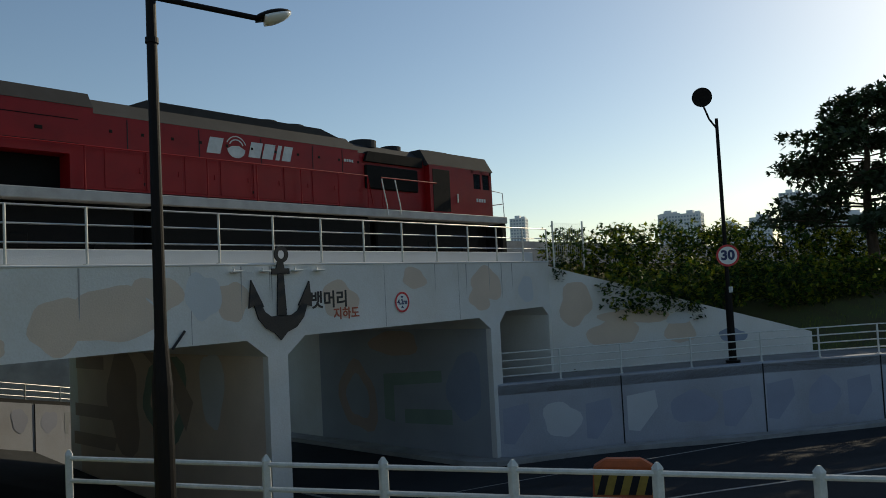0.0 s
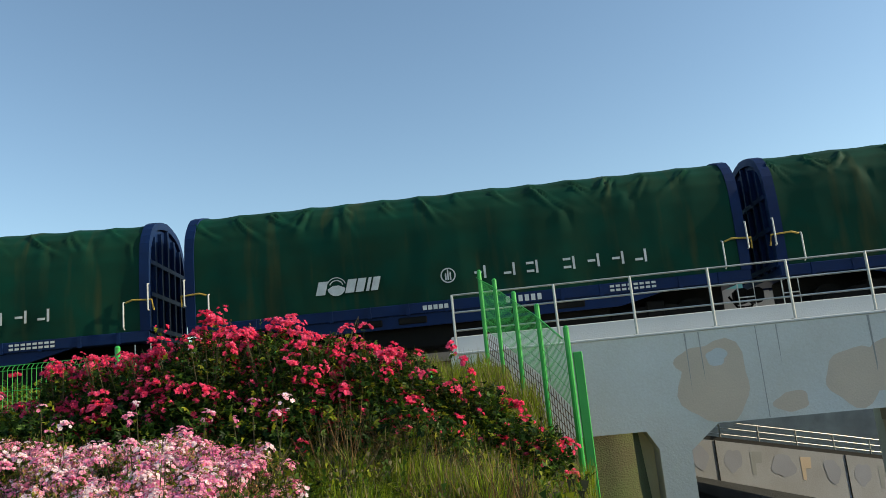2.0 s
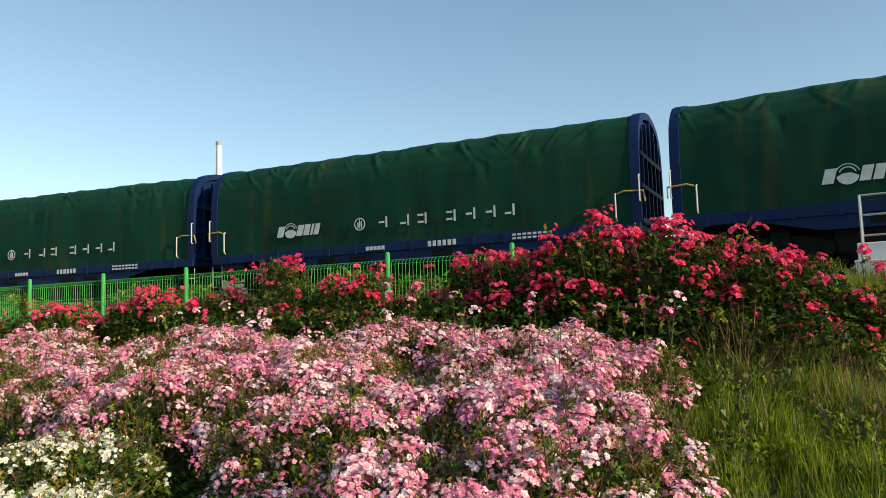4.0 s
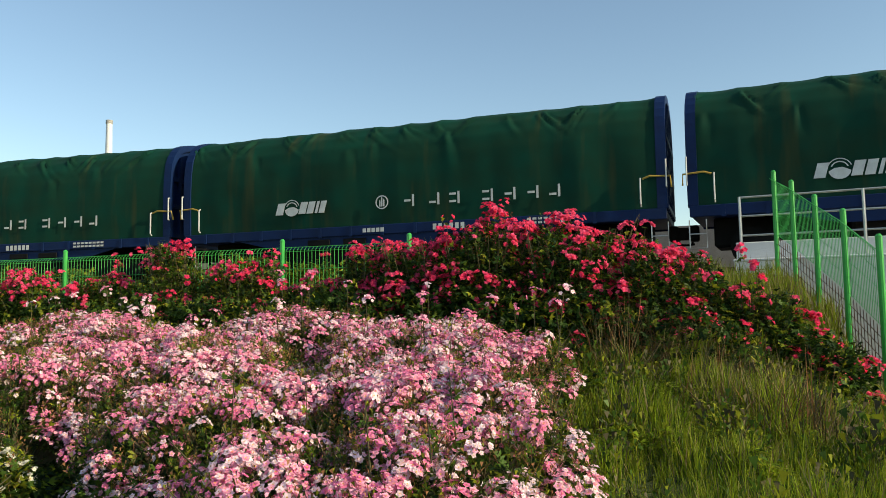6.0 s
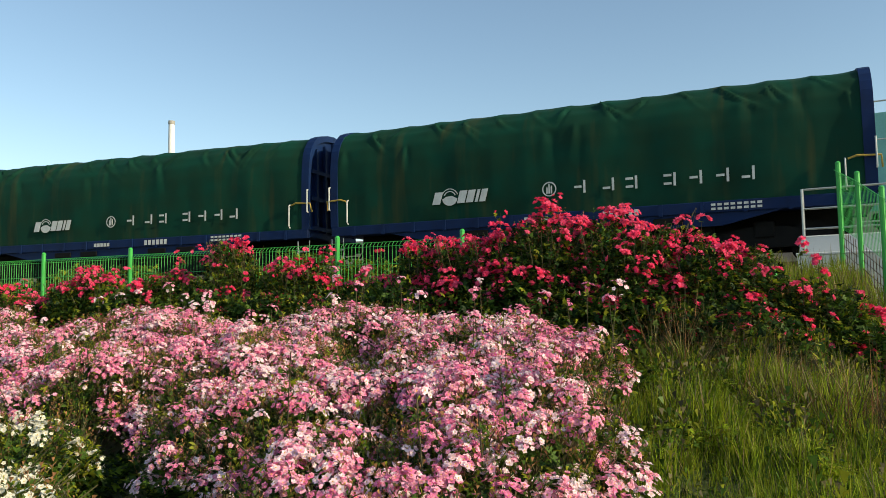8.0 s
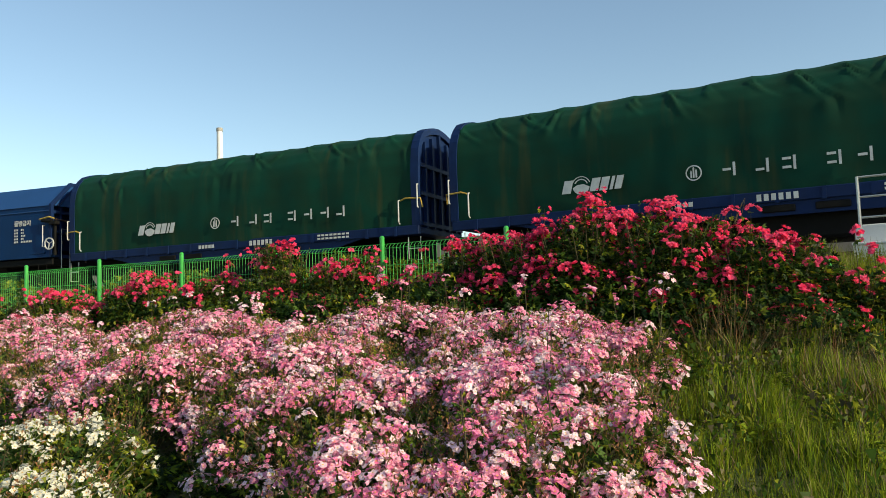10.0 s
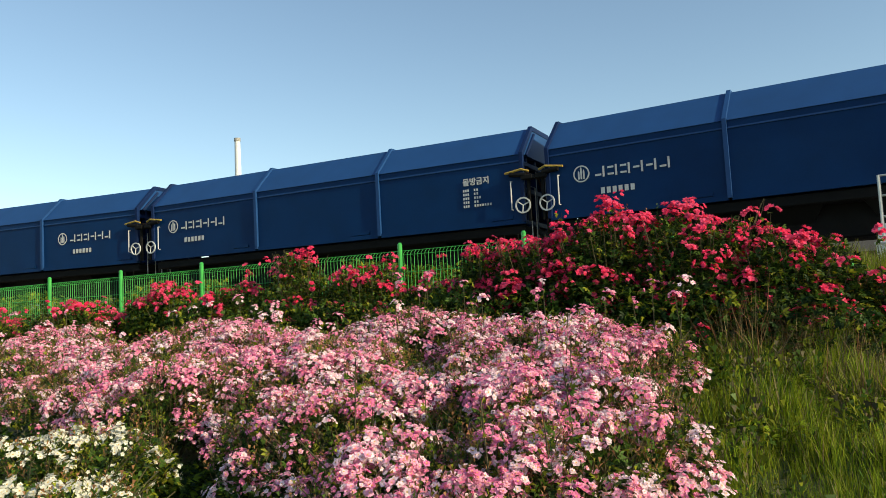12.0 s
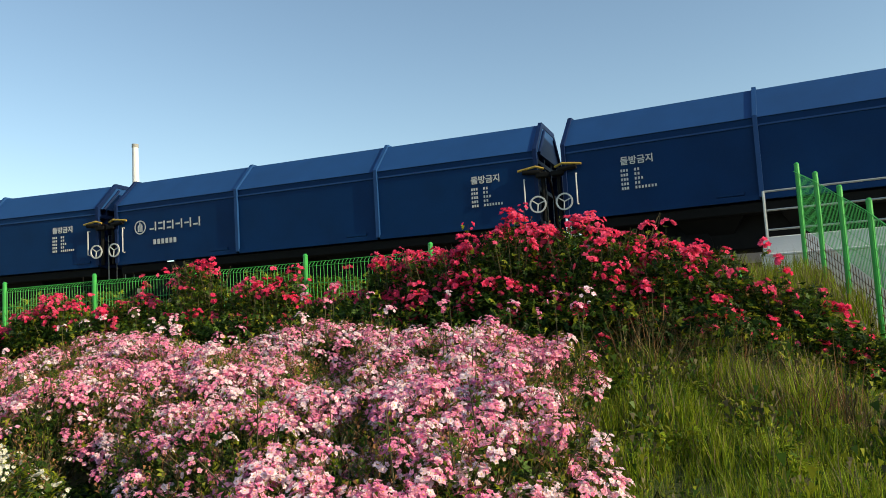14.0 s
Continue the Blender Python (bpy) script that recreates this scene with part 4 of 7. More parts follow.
def locomotive():
    """Diesel locomotive; x runs from the long hood's rear to the cab at the front."""
    root = thing("diesel_locomotive", "red Korean freight diesel locomotive with a sooty grey roof", "locomotive", "wagons of the train")

    def hood(a, c, half, top, cham, name="hood", material=LOCORED, roof=LOCOROOF, drop=0.55):
        b = Build()
        sec = [(-half, 1.85), (-half, top - cham), (half, top - cham), (half, 1.85)]
        b.prism(sec, "x", a, c)
        ob = part(name, b, material, root)
        b = Build()
        b.prism([(-half - 0.01, top - cham), (-half + drop, top), (half - drop, top), (half + 0.01, top - cham)], "x", a - 0.01, c + 0.01)
        part("hood_roof", b, roof, root, "sooty dark grey roof")
        return ob
    HW = 1.22
    # rear radiator hood with its openings
    b = Build()
    b.prism([(-HW, 2.62), (-HW, 3.75), (HW, 3.75), (HW, 2.62)], "x", -10.25, -5.0)
    b.prism([(-HW, 1.85), (-HW, 2.62), (HW, 2.62), (HW, 1.85)], "x", -10.25, -9.15)
    b.prism([(-HW, 1.85), (-HW, 2.62), (HW, 2.62), (HW, 1.85)], "x", -5.55, -5.0)
    part("rear_hood", b, LOCORED, root)
    part("radiator_cavity", Build().box(-9.15, -5.55, -0.7, 0.7, 1.85, 2.62), BLACKSTEEL, root)
    # White bars put the light on the lower grille into its colour.
    b = Build()
    for x in np.linspace(-9.05, -7.6, 16):
        b.box(x - 0.02, x + 0.02, -HW + 0.01, -HW + 0.05, 1.88, 2.3)
    for z in np.linspace(1.95, 2.55, 6):
        b.box(-9.1, -7.55, -HW + 0.03, -HW + 0.045, z - 0.01, z + 0.01)
    part("radiator_grille", b, WHITEINK, root, "radiator grille with its lit bars in white")
    part("pillar", Build().box(-7.5, -7.38, -HW, -HW + 0.1, 1.85, 2.62), LOCORED, root)
    b = Build()
    b.prism([(-HW - 0.02, 3.72), (-HW + 0.25, 4.1), (HW - 0.25, 4.1), (HW + 0.02, 3.72)], "x", -10.2, -5.0)
    for x in np.linspace(-9.6, -5.7, 4):
        b.tube((x, 0, 4.05), (x, 0, 4.16), 0.5, n=18)
    part("radiator_roof", b, LOCOROOF, root, "flared sooty radiator roof")
    hood(-5.0, 3.2, HW, 4.06, 0.46)
    b = Build()
    b.prism([(-3.9, 4.04), (-3.4, 4.26), (2.2, 4.24), (3.0, 4.02)], "y", -0.7, 0.7)
    for x in (0.6, 1.6):
        b.tube((x, 0, 4.2), (x, 0, 4.36), 0.42, n=16)
    part("exhaust_hatch", b, LOCOROOF, root)
    hood(3.2, 6.3, HW - 0.06, 3.95, 0.4)
    b = Build()
    b.tube((4.3, -0.3, 3.9), (4.3, -0.3, 4.15), 0.45, n=18)
    part("roof_fan", b, LOCOROOF, root)
    b = Build().tube((5.6, -0.3, 3.9), (5.6, -0.3, 4.09), 0.35, n=18)
    part("roof_fan", b, LOCOROOF, root)
    part("blower_box", Build().box(3.5, 5.9, -HW - 0.03, -0.5, 2.45, 3.2, 0.04), BLACKSTEEL, root, "dark ventilator panel")
    # cab
    b = Build()
    cab = [(-1.36, 1.55), (-1.36, 3.2), (-1.05, 3.72), (1.05, 3.72), (1.36, 3.2), (1.36, 1.55)]
    for y in (-1, 1):
        for x0, x1, z0, z1 in ((6.3, 8.55, 1.55, 3.45), (8.55, 9.75, 1.55, 2.75), (8.55, 8.68, 2.75, 3.45), (9.1, 9.2, 2.75, 3.45), (9.62, 9.75, 2.75, 3.45), (8.55, 9.75, 3.3, 3.45)):
            b.box(x0, x1, y * 1.36 - 0.03, y * 1.36 + 0.03, z0, z1)
    b.box(6.3, 6.36, -1.33, 1.33, 1.55, 3.4)
    b.box(9.69, 9.75, -1.33, 1.33, 1.55, 2.55)
    b.box(9.69, 9.75, -1.33, 1.33, 3.3, 3.5)
    for y in (-1.2, 0, 1.2):
        b.box(9.69, 9.75, y - 0.1, y + 0.1, 2.55, 3.3)
    part("cab", b, LOCORED, root, "red driver's cab")
    b = Build()
    b.prism([(-1.4, 3.42), (-1.05, 3.98), (1.05, 3.98), (1.4, 3.42)], "x", 6.25, 9.85)
    b.box(7.2, 8.4, -0.5, 0.5, 3.96, 4.16, 0.05)
    b.tube((8.9, -0.4, 3.95), (9.3, -0.4, 4.1), 0.06)
    part("cab_roof", b, LOCOROOF, root, "sooty grey cab roof")
    for x0, x1 in ((8.68, 9.1), (9.2, 9.62)):
        part("side_window", Build().box(x0, x1, -1.36, -1.35, 2.75, 3.3), DARKGLASS, root)
    part("door_handle", Build().box(7.7, 7.76, -1.42, -1.39, 2.2, 2.5), STEEL, root)
    # deck, sill, tank and gear
    part("sill", Build().box(-10.4, 10.6, -1.42, 1.42, 1.55, 1.8, 0.02), LOCOGREY, root, "light grey frame sill")
    for i in range(8):
        x = -4.3 + i * 1.02
        b = Build().box(x - 0.47, x + 0.47, -HW - 0.02, -HW, 1.9, 2.85, 0.006)
        b.box(x + 0.36, x + 0.42, -HW - 0.04, -HW - 0.02, 2.3, 2.42)
        part("side_door", b, LOCORED, root)
    b = Build()
    for i in range(11):
        x = -4.6 + i * 0.78
        b.box(x - 0.035, x + 0.035, -HW - 0.012, -HW, 3.2, 3.27)
        b.box(x - 0.03, x + 0.03, -HW - 0.012, -HW, 2.02, 2.08)
    for x in (-8.4, -6.2):
        b.box(x - 0.08, x + 0.08, -HW - 0.012, -HW, 3.1, 3.18)
        b.box(x - 0.85, x + 0.85, -HW - 0.008, -HW, 2.85, 2.87)
        b.box(x - 0.85, x + 0.85, -HW - 0.008, -HW, 3.4, 3.42)
    part("vents", b, BLACKSTEEL, root, "small dark vents and latches", kind="stuff")
    # seams of the hood's upper panels, a black plate as the cab doorway's shade and the air intake above the blower
    for x in (-4.2, -2.3, -0.4, 1.4, 2.55):
        part("panel_seam", Build().box(x - 0.012, x + 0.012, -HW - 0.006, -HW, 1.9, 3.55), LOCOROOF, root)
    part("doorway_shade", Build().box(6.45, 7.35, -1.4, -1.35, 1.85, 3.3, 0.01), BLACKSTEEL, root, "black plate for the shade in the cab doorway")
    part("intake", Build().prism([(3.45, 3.3), (6.1, 3.3), (6.1, 3.62), (3.6, 3.62)], "y", -HW - 0.05, -HW + 0.3), BLACKSTEEL, root, "dark air intake panel")
    for x in (4.15, 4.75):
        part("boarding_rail", Build().pipe([(x - 0.2, -1.45, 2.75), (x, -1.46, 1.9), (x + 0.02, -1.46, 1.62)], 0.02), WHITEINK, root, "white boarding handrail")
    b = Build()
    for x in (-9.3, -7.7, -5.3, -3.7, -2.2, -0.7, 0.8, 2.2, 3.4):
        b.tube((x, -1.4, 1.8), (x, -1.4, 2.8), 0.02, n=6)
    b.path([(-9.35, -1.4, 1.85), (-9.3, -1.4, 2.8), (3.4, -1.4, 2.8), (3.6, -1.4, 1.9)], 0.02)
    b.path([(4.0, -1.42, 1.85), (4.0, -1.4, 2.8), (6.6, -1.42, 2.8)], 0.02)
    part("deck_handrail", b, LOCORED, root)
    b = Build()
    for y in (-1.35, -0.4, 0.4, 1.35):
        b.path([(9.8, y, 2.75), (10.45, y, 2.7), (10.5, y, 1.8)], 0.018)
    b.path([(10.5, -1.35, 2.3), (10.5, 1.35, 2.3)], 0.018)
    part("front_handrail", b, WHITEINK, root, "white end handrail")
    b = Build()
    b.box(-3.6, 3.6, -1.3, 1.3, 0.3, 1.56, 0.1)
    # Added long box, blacks out the bright gap below the sill.
    b.box(-10.1, 10.2, -0.7, 0.7, 0.3, 1.56, 0.05)
    for x in (-6.6, 6.6):
        bogie(b, x, 0.5, 1.7)
        for s in (-1, 1):
            b.tube((x, 0.75 * s - 0.06, 0.5), (x, 0.75 * s + 0.06, 0.5), 0.5, n=20)
            b.box(x - 2.6, x + 2.6, 1.0 * s - 0.08, 1.0 * s + 0.08, 0.5, 1.5, 0.05)
    b.box(10.3, 10.6, -1.35, 1.35, 0.4, 1.55, 0.04)
    b.box(-10.4, -10.2, -1.35, 1.35, 0.5, 1.55, 0.04)
    coupler(b, 10.6, 1)
    coupler(b, -10.3, -1)
    part("running_gear", b, BLACKSTEEL, root, "black fuel tank, bogies and pilot")
    b = Build()
    swoosh_mark(b, -2.1, 3.0, 2.7, 0.42, -HW - 0.005)
    part("emblem", b, WHITEINK, root, "white emblem of plain blocks", kind="stuff")
    b = Build()
    for i in range(4):
        b.box(2.6 + i * 0.1, 2.67 + i * 0.1, -HW - 0.03, -HW - 0.02, 3.2, 3.28)
        b.box(8.8 + i * 0.14, 8.9 + i * 0.14, -1.4, -1.39, 2.28, 2.4)
    part("number_marking", b, WHITEINK, root, "small white number bars", kind="stuff")
    return root


def build_track():
    pts = [on_track(s) for s in np.arange(-60, 90, 1.5)]
    def offset(k, z):
        out = []
        for (ax, ay), (x, y), (bx, by) in zip([pts[0]] + pts, pts, pts[1:] + [pts[-1]]):
            d = Vector((bx - ax, by - ay)).normalized()
            out.append((x - d.y * k, y + d.x * k, z))
        return out
    part("ballast_bed", strip(offset(-2.1, RAIL_Z - 0.2), offset(5.5, RAIL_Z - 0.2), 0.6), BALLAST, label="grey ballast bed of the railway", kind="structure")
    for k in (-0.76, 0.69):
        part("rail_track", strip(offset(k, RAIL_Z), offset(k + 0.07, RAIL_Z), 0.16), RUST, label="rusty steel rail with a worn head", kind="structure")
    # Added wall that keeps bright sky from showing under the train.
    part("added_track_wall", strip(offset(4.6, 3.95), offset(4.8, 3.95), 2.0), RAW, label="low stained concrete wall added beyond the tracks against bright sky", kind="structure")
    sl = Build().box(-0.12, 0.12, -1.2, 1.2, -0.2, 0, 0.02).mesh("sleeper", RAW)
    for s in np.arange(-32, 26, 0.65):
        x, y = on_track(s)
        x2, y2 = on_track(s + 0.3)
        ob = part("sleeper", sl, None, bpy.data.objects["ballast_bed"])
        ob.matrix_basis = pose(x, y, RAIL_Z - 0.15, 0, 0, math.degrees(math.atan2(y2 - y, x2 - x)))


build_track()

TARPS = [tarp_mesh(k) for k in range(3)]
coils = [coil_wagon(TARPS[0])]
for i in range(1, 13):
    c = copy_thing(coils[0], Matrix())
    for o in c.children:
        if o.name.startswith("tarpaulin"):
            o.data = TARPS[i % 3]
        # the printing sits further back on some covers
        if o.name.startswith("emblem"):
            o.location.x = -0.45 if i in (5, 6) else 0.0 if i in (7, 8) else 0.1
        if o.name.startswith("owner_marking"):
            o.location.x = -0.7 if i in (5, 6) else 0.0 if i in (7, 8) else 0.1
    coils.append(c)
straight = hopper_wagon(False)
turned = hopper_wagon(True)
hoppers = [straight, copy_thing(straight, Matrix()), turned, copy_thing(straight, Matrix()), copy_thing(straight, Matrix()), copy_thing(turned, Matrix()), copy_thing(straight, Matrix())]
loco = locomotive()

# how far each vehicle's middle lies from the head of the rake
COIL_OFFSET = [0, 0, 0.17, 0.0, -0.15, -0.18, -0.2, 0.05, 0.27, 0.30, 0.28, 0.05, -0.2]


def motions():
    def head(t):
        return 3.2576 + 14.8309 * t - 0.0225 * t * t / 2

    def vehicle(ob, middle, half):
        rows = []
        for k in range(29):
            t = k * 0.5
            s = head(t) + middle
            ax, ay = on_track(s - half)
            bx, by = on_track(s + half)
            rows.append((t, pose((ax + bx) / 2, (ay + by) / 2, RAIL_Z, 0, 0, math.degrees(math.atan2(by - ay, bx - ax)))))
        walk(ob, rows)
    for i, ob in enumerate(coils):
        vehicle(ob, -13.389 * (i + 1) + COIL_OFFSET[i] + 12.36 - COIL_L / 2, 4.2)
    for i, ob in enumerate(hoppers):
        vehicle(ob, -187.85 - 13.17 * i + HOP_L / 2, 4.5)
    vehicle(loco, 9.75, 6.6)

# ---- anchor, lettering, murals and fittings on the bridge ----
def wall_art():
    """Anchor cut-out, painted words, height sign and faded mural patches on the bridge face."""
    y = BY0 - 0.02
    root = thing("anchor_emblem", "black anchor cut-out fixed to the bridge face", "anchor", at=None)
    cx = 11.42
    b = Build()
    b.disc((cx + 0.06, y - 0.02, 2.68), "y", 0.2, 0.05, 28, 0.11)
    part("ring", b, ANCHOR, root)
    b = Build()
    b.prism([(cx - 0.24, 2.2), (cx + 0.28, 2.2), (cx + 0.28, 2.34), (cx - 0.24, 2.34)], "y", y - 0.045, y)
    b.prism([(cx - 0.11, 2.34), (cx + 0.13, 2.34), (cx + 0.1, 2.5), (cx - 0.06, 2.5)], "y", y - 0.045, y)
    b.prism([(cx - 0.12, 1.2), (cx + 0.16, 1.2), (cx + 0.10, 2.22), (cx - 0.06, 2.22)], "y", y - 0.045, y)
    part("shank", b, ANCHOR, root)
    b = Build()
    outer = [(-0.78, 1.52), (-0.66, 1.16), (-0.44, 0.92), (-0.2, 0.8), (-0.03, 0.62), (0.16, 0.8), (0.44, 0.9), (0.68, 1.14), (0.82, 1.5)]
    inner = [(0.62, 1.5), (0.5, 1.3), (0.3, 1.2), (0.02, 1.22), (-0.3, 1.2), (-0.48, 1.32), (-0.6, 1.54)]
    b.prism([(cx + u, w) for u, w in outer + inner], "y", y - 0.045, y)
    b.prism([(cx + u, w) for u, w in ((-0.84, 2.08), (-0.92, 1.42), (-0.74, 1.5), (-0.5, 1.44))], "y", y - 0.05, y)
    b.prism([(cx + u, w) for u, w in ((0.88, 2.02), (0.52, 1.42), (0.74, 1.46), (0.94, 1.38))], "y", y - 0.05, y)
    part("fluked_arm", b, ANCHOR, root, "curved arms with pointed flukes")
    base = thing("painted_lettering", "black and red hand-painted Korean words on the bridge face", "lettering")
    letters("뱃머리", 0.46, ANCHOR, Matrix.Translation((12.98, BY0 - 0.008, 1.5)) @ FACE, "black_words", base, "black brush-painted words", bold=0.012)
    letters("지하도", 0.33, REDINK, Matrix.Translation((13.55, BY0 - 0.008, 1.13)) @ FACE, "red_words", base, "faded red brush-painted words", bold=0.008)
    height_sign()
    rnd = random.Random(4)
    spots = [(3.65, 1.42, 0.72, 0.72, TAN), (3.35, 1.85, 0.35, 0.3, TAN), (3.75, 1.9, 0.2, 0.16, PALE), (7.3, 1.45, 0.9, 0.62, TAN), (8.25, 1.8, 0.55, 0.45, TAN),
             (8.0, 1.5, 0.22, 0.25, PALE), (6.2, 1.3, 0.55, 0.5, TAN), (9.35, 1.75, 0.42, 0.55, PALE), (10.1, 1.6, 0.4, 0.5, TAN), (13.35, 1.5, 0.6, 0.5, TAN),
             (16.2, 2.0, 0.5, 0.3, TAN), (19.6, 1.75, 0.75, 0.55, TAN), (19.2, 1.3, 0.5, 0.4, TAN), (21.8, 1.5, 0.4, 0.5, PALE), (5.0, 0.95, 0.3, 0.2, TAN)]
    for i, (u, z, rx, rz, m) in enumerate(spots):
        pts = [(a, min(TOP - 0.02, max(SOFFIT + 0.02, c))) for a, c in blob(u, z, rx, rz, i, 26)]
        flat_paint("mural_patch", pts, (0, BY0), (1, 0), m, bridge, 0.003 + 0.0008 * (i % 4))
    for i in range(14):
        u = rnd.uniform(-0.5, 22.5)
        w = rnd.uniform(0.012, 0.03)
        top = TOP - 0.02
        flat_paint("rain_streak", [(u, top - rnd.uniform(0.4, 1.3)), (u + w, top - rnd.uniform(0.3, 1.0)), (u + w * 1.4, top), (u - w * 0.4, top)], (0, BY0), (1, 0), RAW, bridge, 0.0075)
    for x in (4.55, 9.05, 15.0, 18.2):
        part("joint", Build().box(x - 0.008, x + 0.008, BY0 - 0.002, BY0 + 0.01, SOFFIT + 0.02, TOP - 0.01), RAW, bridge)
    for x in (10.15, 10.95, 11.9, 12.6):
        b = Build().box(x - 0.13, x + 0.13, BY0 - 0.18, BY0 - 0.02, TOP - 0.16, TOP - 0.12, 0.01)
        b.tube((x, BY0 - 0.03, TOP - 0.12), (x, BY0 + 0.02, TOP), 0.015)
        part("spotlight_bracket", b, WHITERAIL, bridge, "small white lamp bracket")
    b = Build().tube((8.55, BY0 - 0.05, 0.66), (8.85, BY0 - 0.05, 1.02), 0.03)
    part("drain_rod", b, ANCHOR, bridge)
    # murals on the walls under the bridge
    x = 11.018
    for pts, m in (([(0.2, -4.0), (9.9, -4.0), (10.2, 0.45), (0.2, 0.45)], TAN),):
        flat_paint("mural_ground", [(10.7 - u, z) for u, z in pts], (x, BY0 + 10.7), (0, -1), m, bridge, 0.004)
    shapes = [([(0.5, 0.1), (2.4, 0.1), (2.4, -0.3), (0.5, -0.3)], BROWN), ([(0.4, -1.4), (2.9, -1.4), (2.9, -1.8), (0.4, -1.8)], BROWN), (blob(3.6, -1.2, 1.0, 1.5, 5), BROWN),
              (blob(6.0, -1.0, 1.3, 1.1, 6), GREENPAINT), (blob(6.0, -1.0, 0.85, 0.7, 6), TAN), ([(4.6, 0.4), (6.1, 0.4), (7.4, -1.0), (7.0, -1.8), (6.2, -0.6)], BROWN),
              (blob(8.3, -0.6, 0.5, 1.1, 8), PALE), ([(0.3, -2.3), (3.2, -2.3), (3.0, -2.7), (0.3, -2.7)], BROWN)]
    for i, (pts, m) in enumerate(shapes):
        flat_paint("mural_shape", pts, (x, BY1), (0, -1), m, bridge, 0.007 + 0.001 * i)
    x = 19.698
    shapes = [([(0.1, -3.9), (8.4, -3.9), (8.4, 0.5), (0.1, 0.5)], GREYPAINT), (blob(2.2, -2.2, 1.0, 1.3, 11), BROWN), (blob(2.2, -2.2, 0.6, 0.8, 11), GREYPAINT),
              ([(3.6, -2.9), (3.6, -1.3), (6.4, -1.1), (6.4, -1.5), (4.1, -1.7), (4.1, -3.0)], GREENPAINT), (blob(4.2, -0.2, 1.1, 0.5, 13), BROWN), (blob(7.4, -1.6, 0.7, 1.2, 14), BLUEPAINT),
              ([(4.6, -2.5), (6.8, -2.4), (6.8, -2.9), (4.6, -3.0)], GREENPAINT)]
    for i, (pts, m) in enumerate(shapes):
        flat_paint("mural_shape", [(u + 2.1, z) for u, z in pts], (x, BY1), (0, -1), m, bridge, 0.004 + 0.001 * i)
    # faded shapes on the retaining wall
    for k, ((ax, ay), (bx, by)) in enumerate(zip(WALL, WALL[1:5])):
        ln = math.hypot(bx - ax, by - ay)
        for i in range(3):
            u = ln * (i + 0.5) / 3
            z0 = (road_z(ax, ay) + road_z(bx, by)) / 2
            m = (FAINTBLUE, PALE, FAINTBLUE, TAN if k == 0 else FAINTBLUE)[(i + k) % 4]
            w, h = rnd.uniform(0.5, 0.62) * ln / 4, rnd.uniform(0.55, 0.75)
            pts = blob(u, z0 + 1.15, w, h, 40 + k * 4 + i) if i % 2 else [(u - w, z0 + 0.5), (u - w * 0.4, z0 + 0.45), (u + w * 0.6, z0 + 1.2), (u + w * 0.5, z0 + 1.75), (u - w, z0 + 1.6)]
            flat_paint("mural_shape", pts, (ax, ay), (bx - ax, by - ay), m, retaining, 0.004 + 0.001 * i)
        d = Vector((bx - ax, by - ay, 0)).normalized()
        nr = Vector((d.y, -d.x, 0)) * 0.006
        b = Build().tube(Vector((bx, by, road_z(bx, by))) + nr, Vector((bx, by, WALL_TOP[k + 1])) + nr, 0.022, n=6)
        part("wall_joint", b, ANCHOR, retaining)


def height_sign():
    root = thing("height_limit_sign", "round white 4.2 metre height limit sign with a red ring", "road sign", at=pose(15.62, BY0 - 0.03, 1.34))
    part("plate", Build().disc((0, 0, 0), "y", 0.29, 0.02, 32), SIGNWHITE, root)
    part("ring", Build().disc((0, -0.012, 0), "y", 0.29, 0.008, 32, 0.235), SIGNRED, root, "red ring")
    letters("4.2m", 0.2, SIGNBLUE, Matrix.Translation((0, -0.014, 0)) @ FACE, "lettering", root, bold=0.006)
    for s in (-1, 1):
        part("arrow", Build().prism([(-0.06, 0.17 * s), (0.06, 0.17 * s), (0, 0.1 * s)], "y", -0.016, -0.011), SIGNBLUE, root)


wall_art()


def wing_wall():
    a, c = Vector((23.25, 15.3)), Vector((29.6, 8.4))
    d = (c - a).normalized()
    ln = (c - a).length
    m = Matrix(((d.x, -d.y, 0, a.x), (d.y, d.x, 0, a.y), (0, 0, 1, 0), (0, 0, 0, 1)))
    b = Build().prism([(0, -1.8), (ln, -1.8), (ln, -0.52), (0, 2.28)], "y", 0, 0.35, m=m)
    w = part("wing_wall", b, CONCRETE, label="white-painted sloping wing wall with stained patches", kind="structure")
    for i, (u, z, rx, rz, p) in enumerate(((0.9, 0.9, 0.6, 0.75, TAN), (3.0, 0.35, 1.2, 0.28, TAN), (2.2, -0.2, 0.9, 0.5, TAN), (4.6, -0.25, 0.5, 0.5, TAN), (4.6, 0.2, 0.5, 0.2, PALE), (6.5, -0.5, 0.5, 0.25, BLUEPAINT))):
        flat_paint("mural_patch", blob(u, z, rx, rz, 70 + i), a, d, p, w, 0.004 + 0.001 * i)
    return a, d


wing_a, wing_d = wing_wall()


# ---- walls and rails beyond the underpass ----
def far_top(x):
    """Height of the far wall's top, which falls towards the underpass."""
    return max(-3.3, -0.49 - 0.213 * (max(3.0, x) - 5.65))


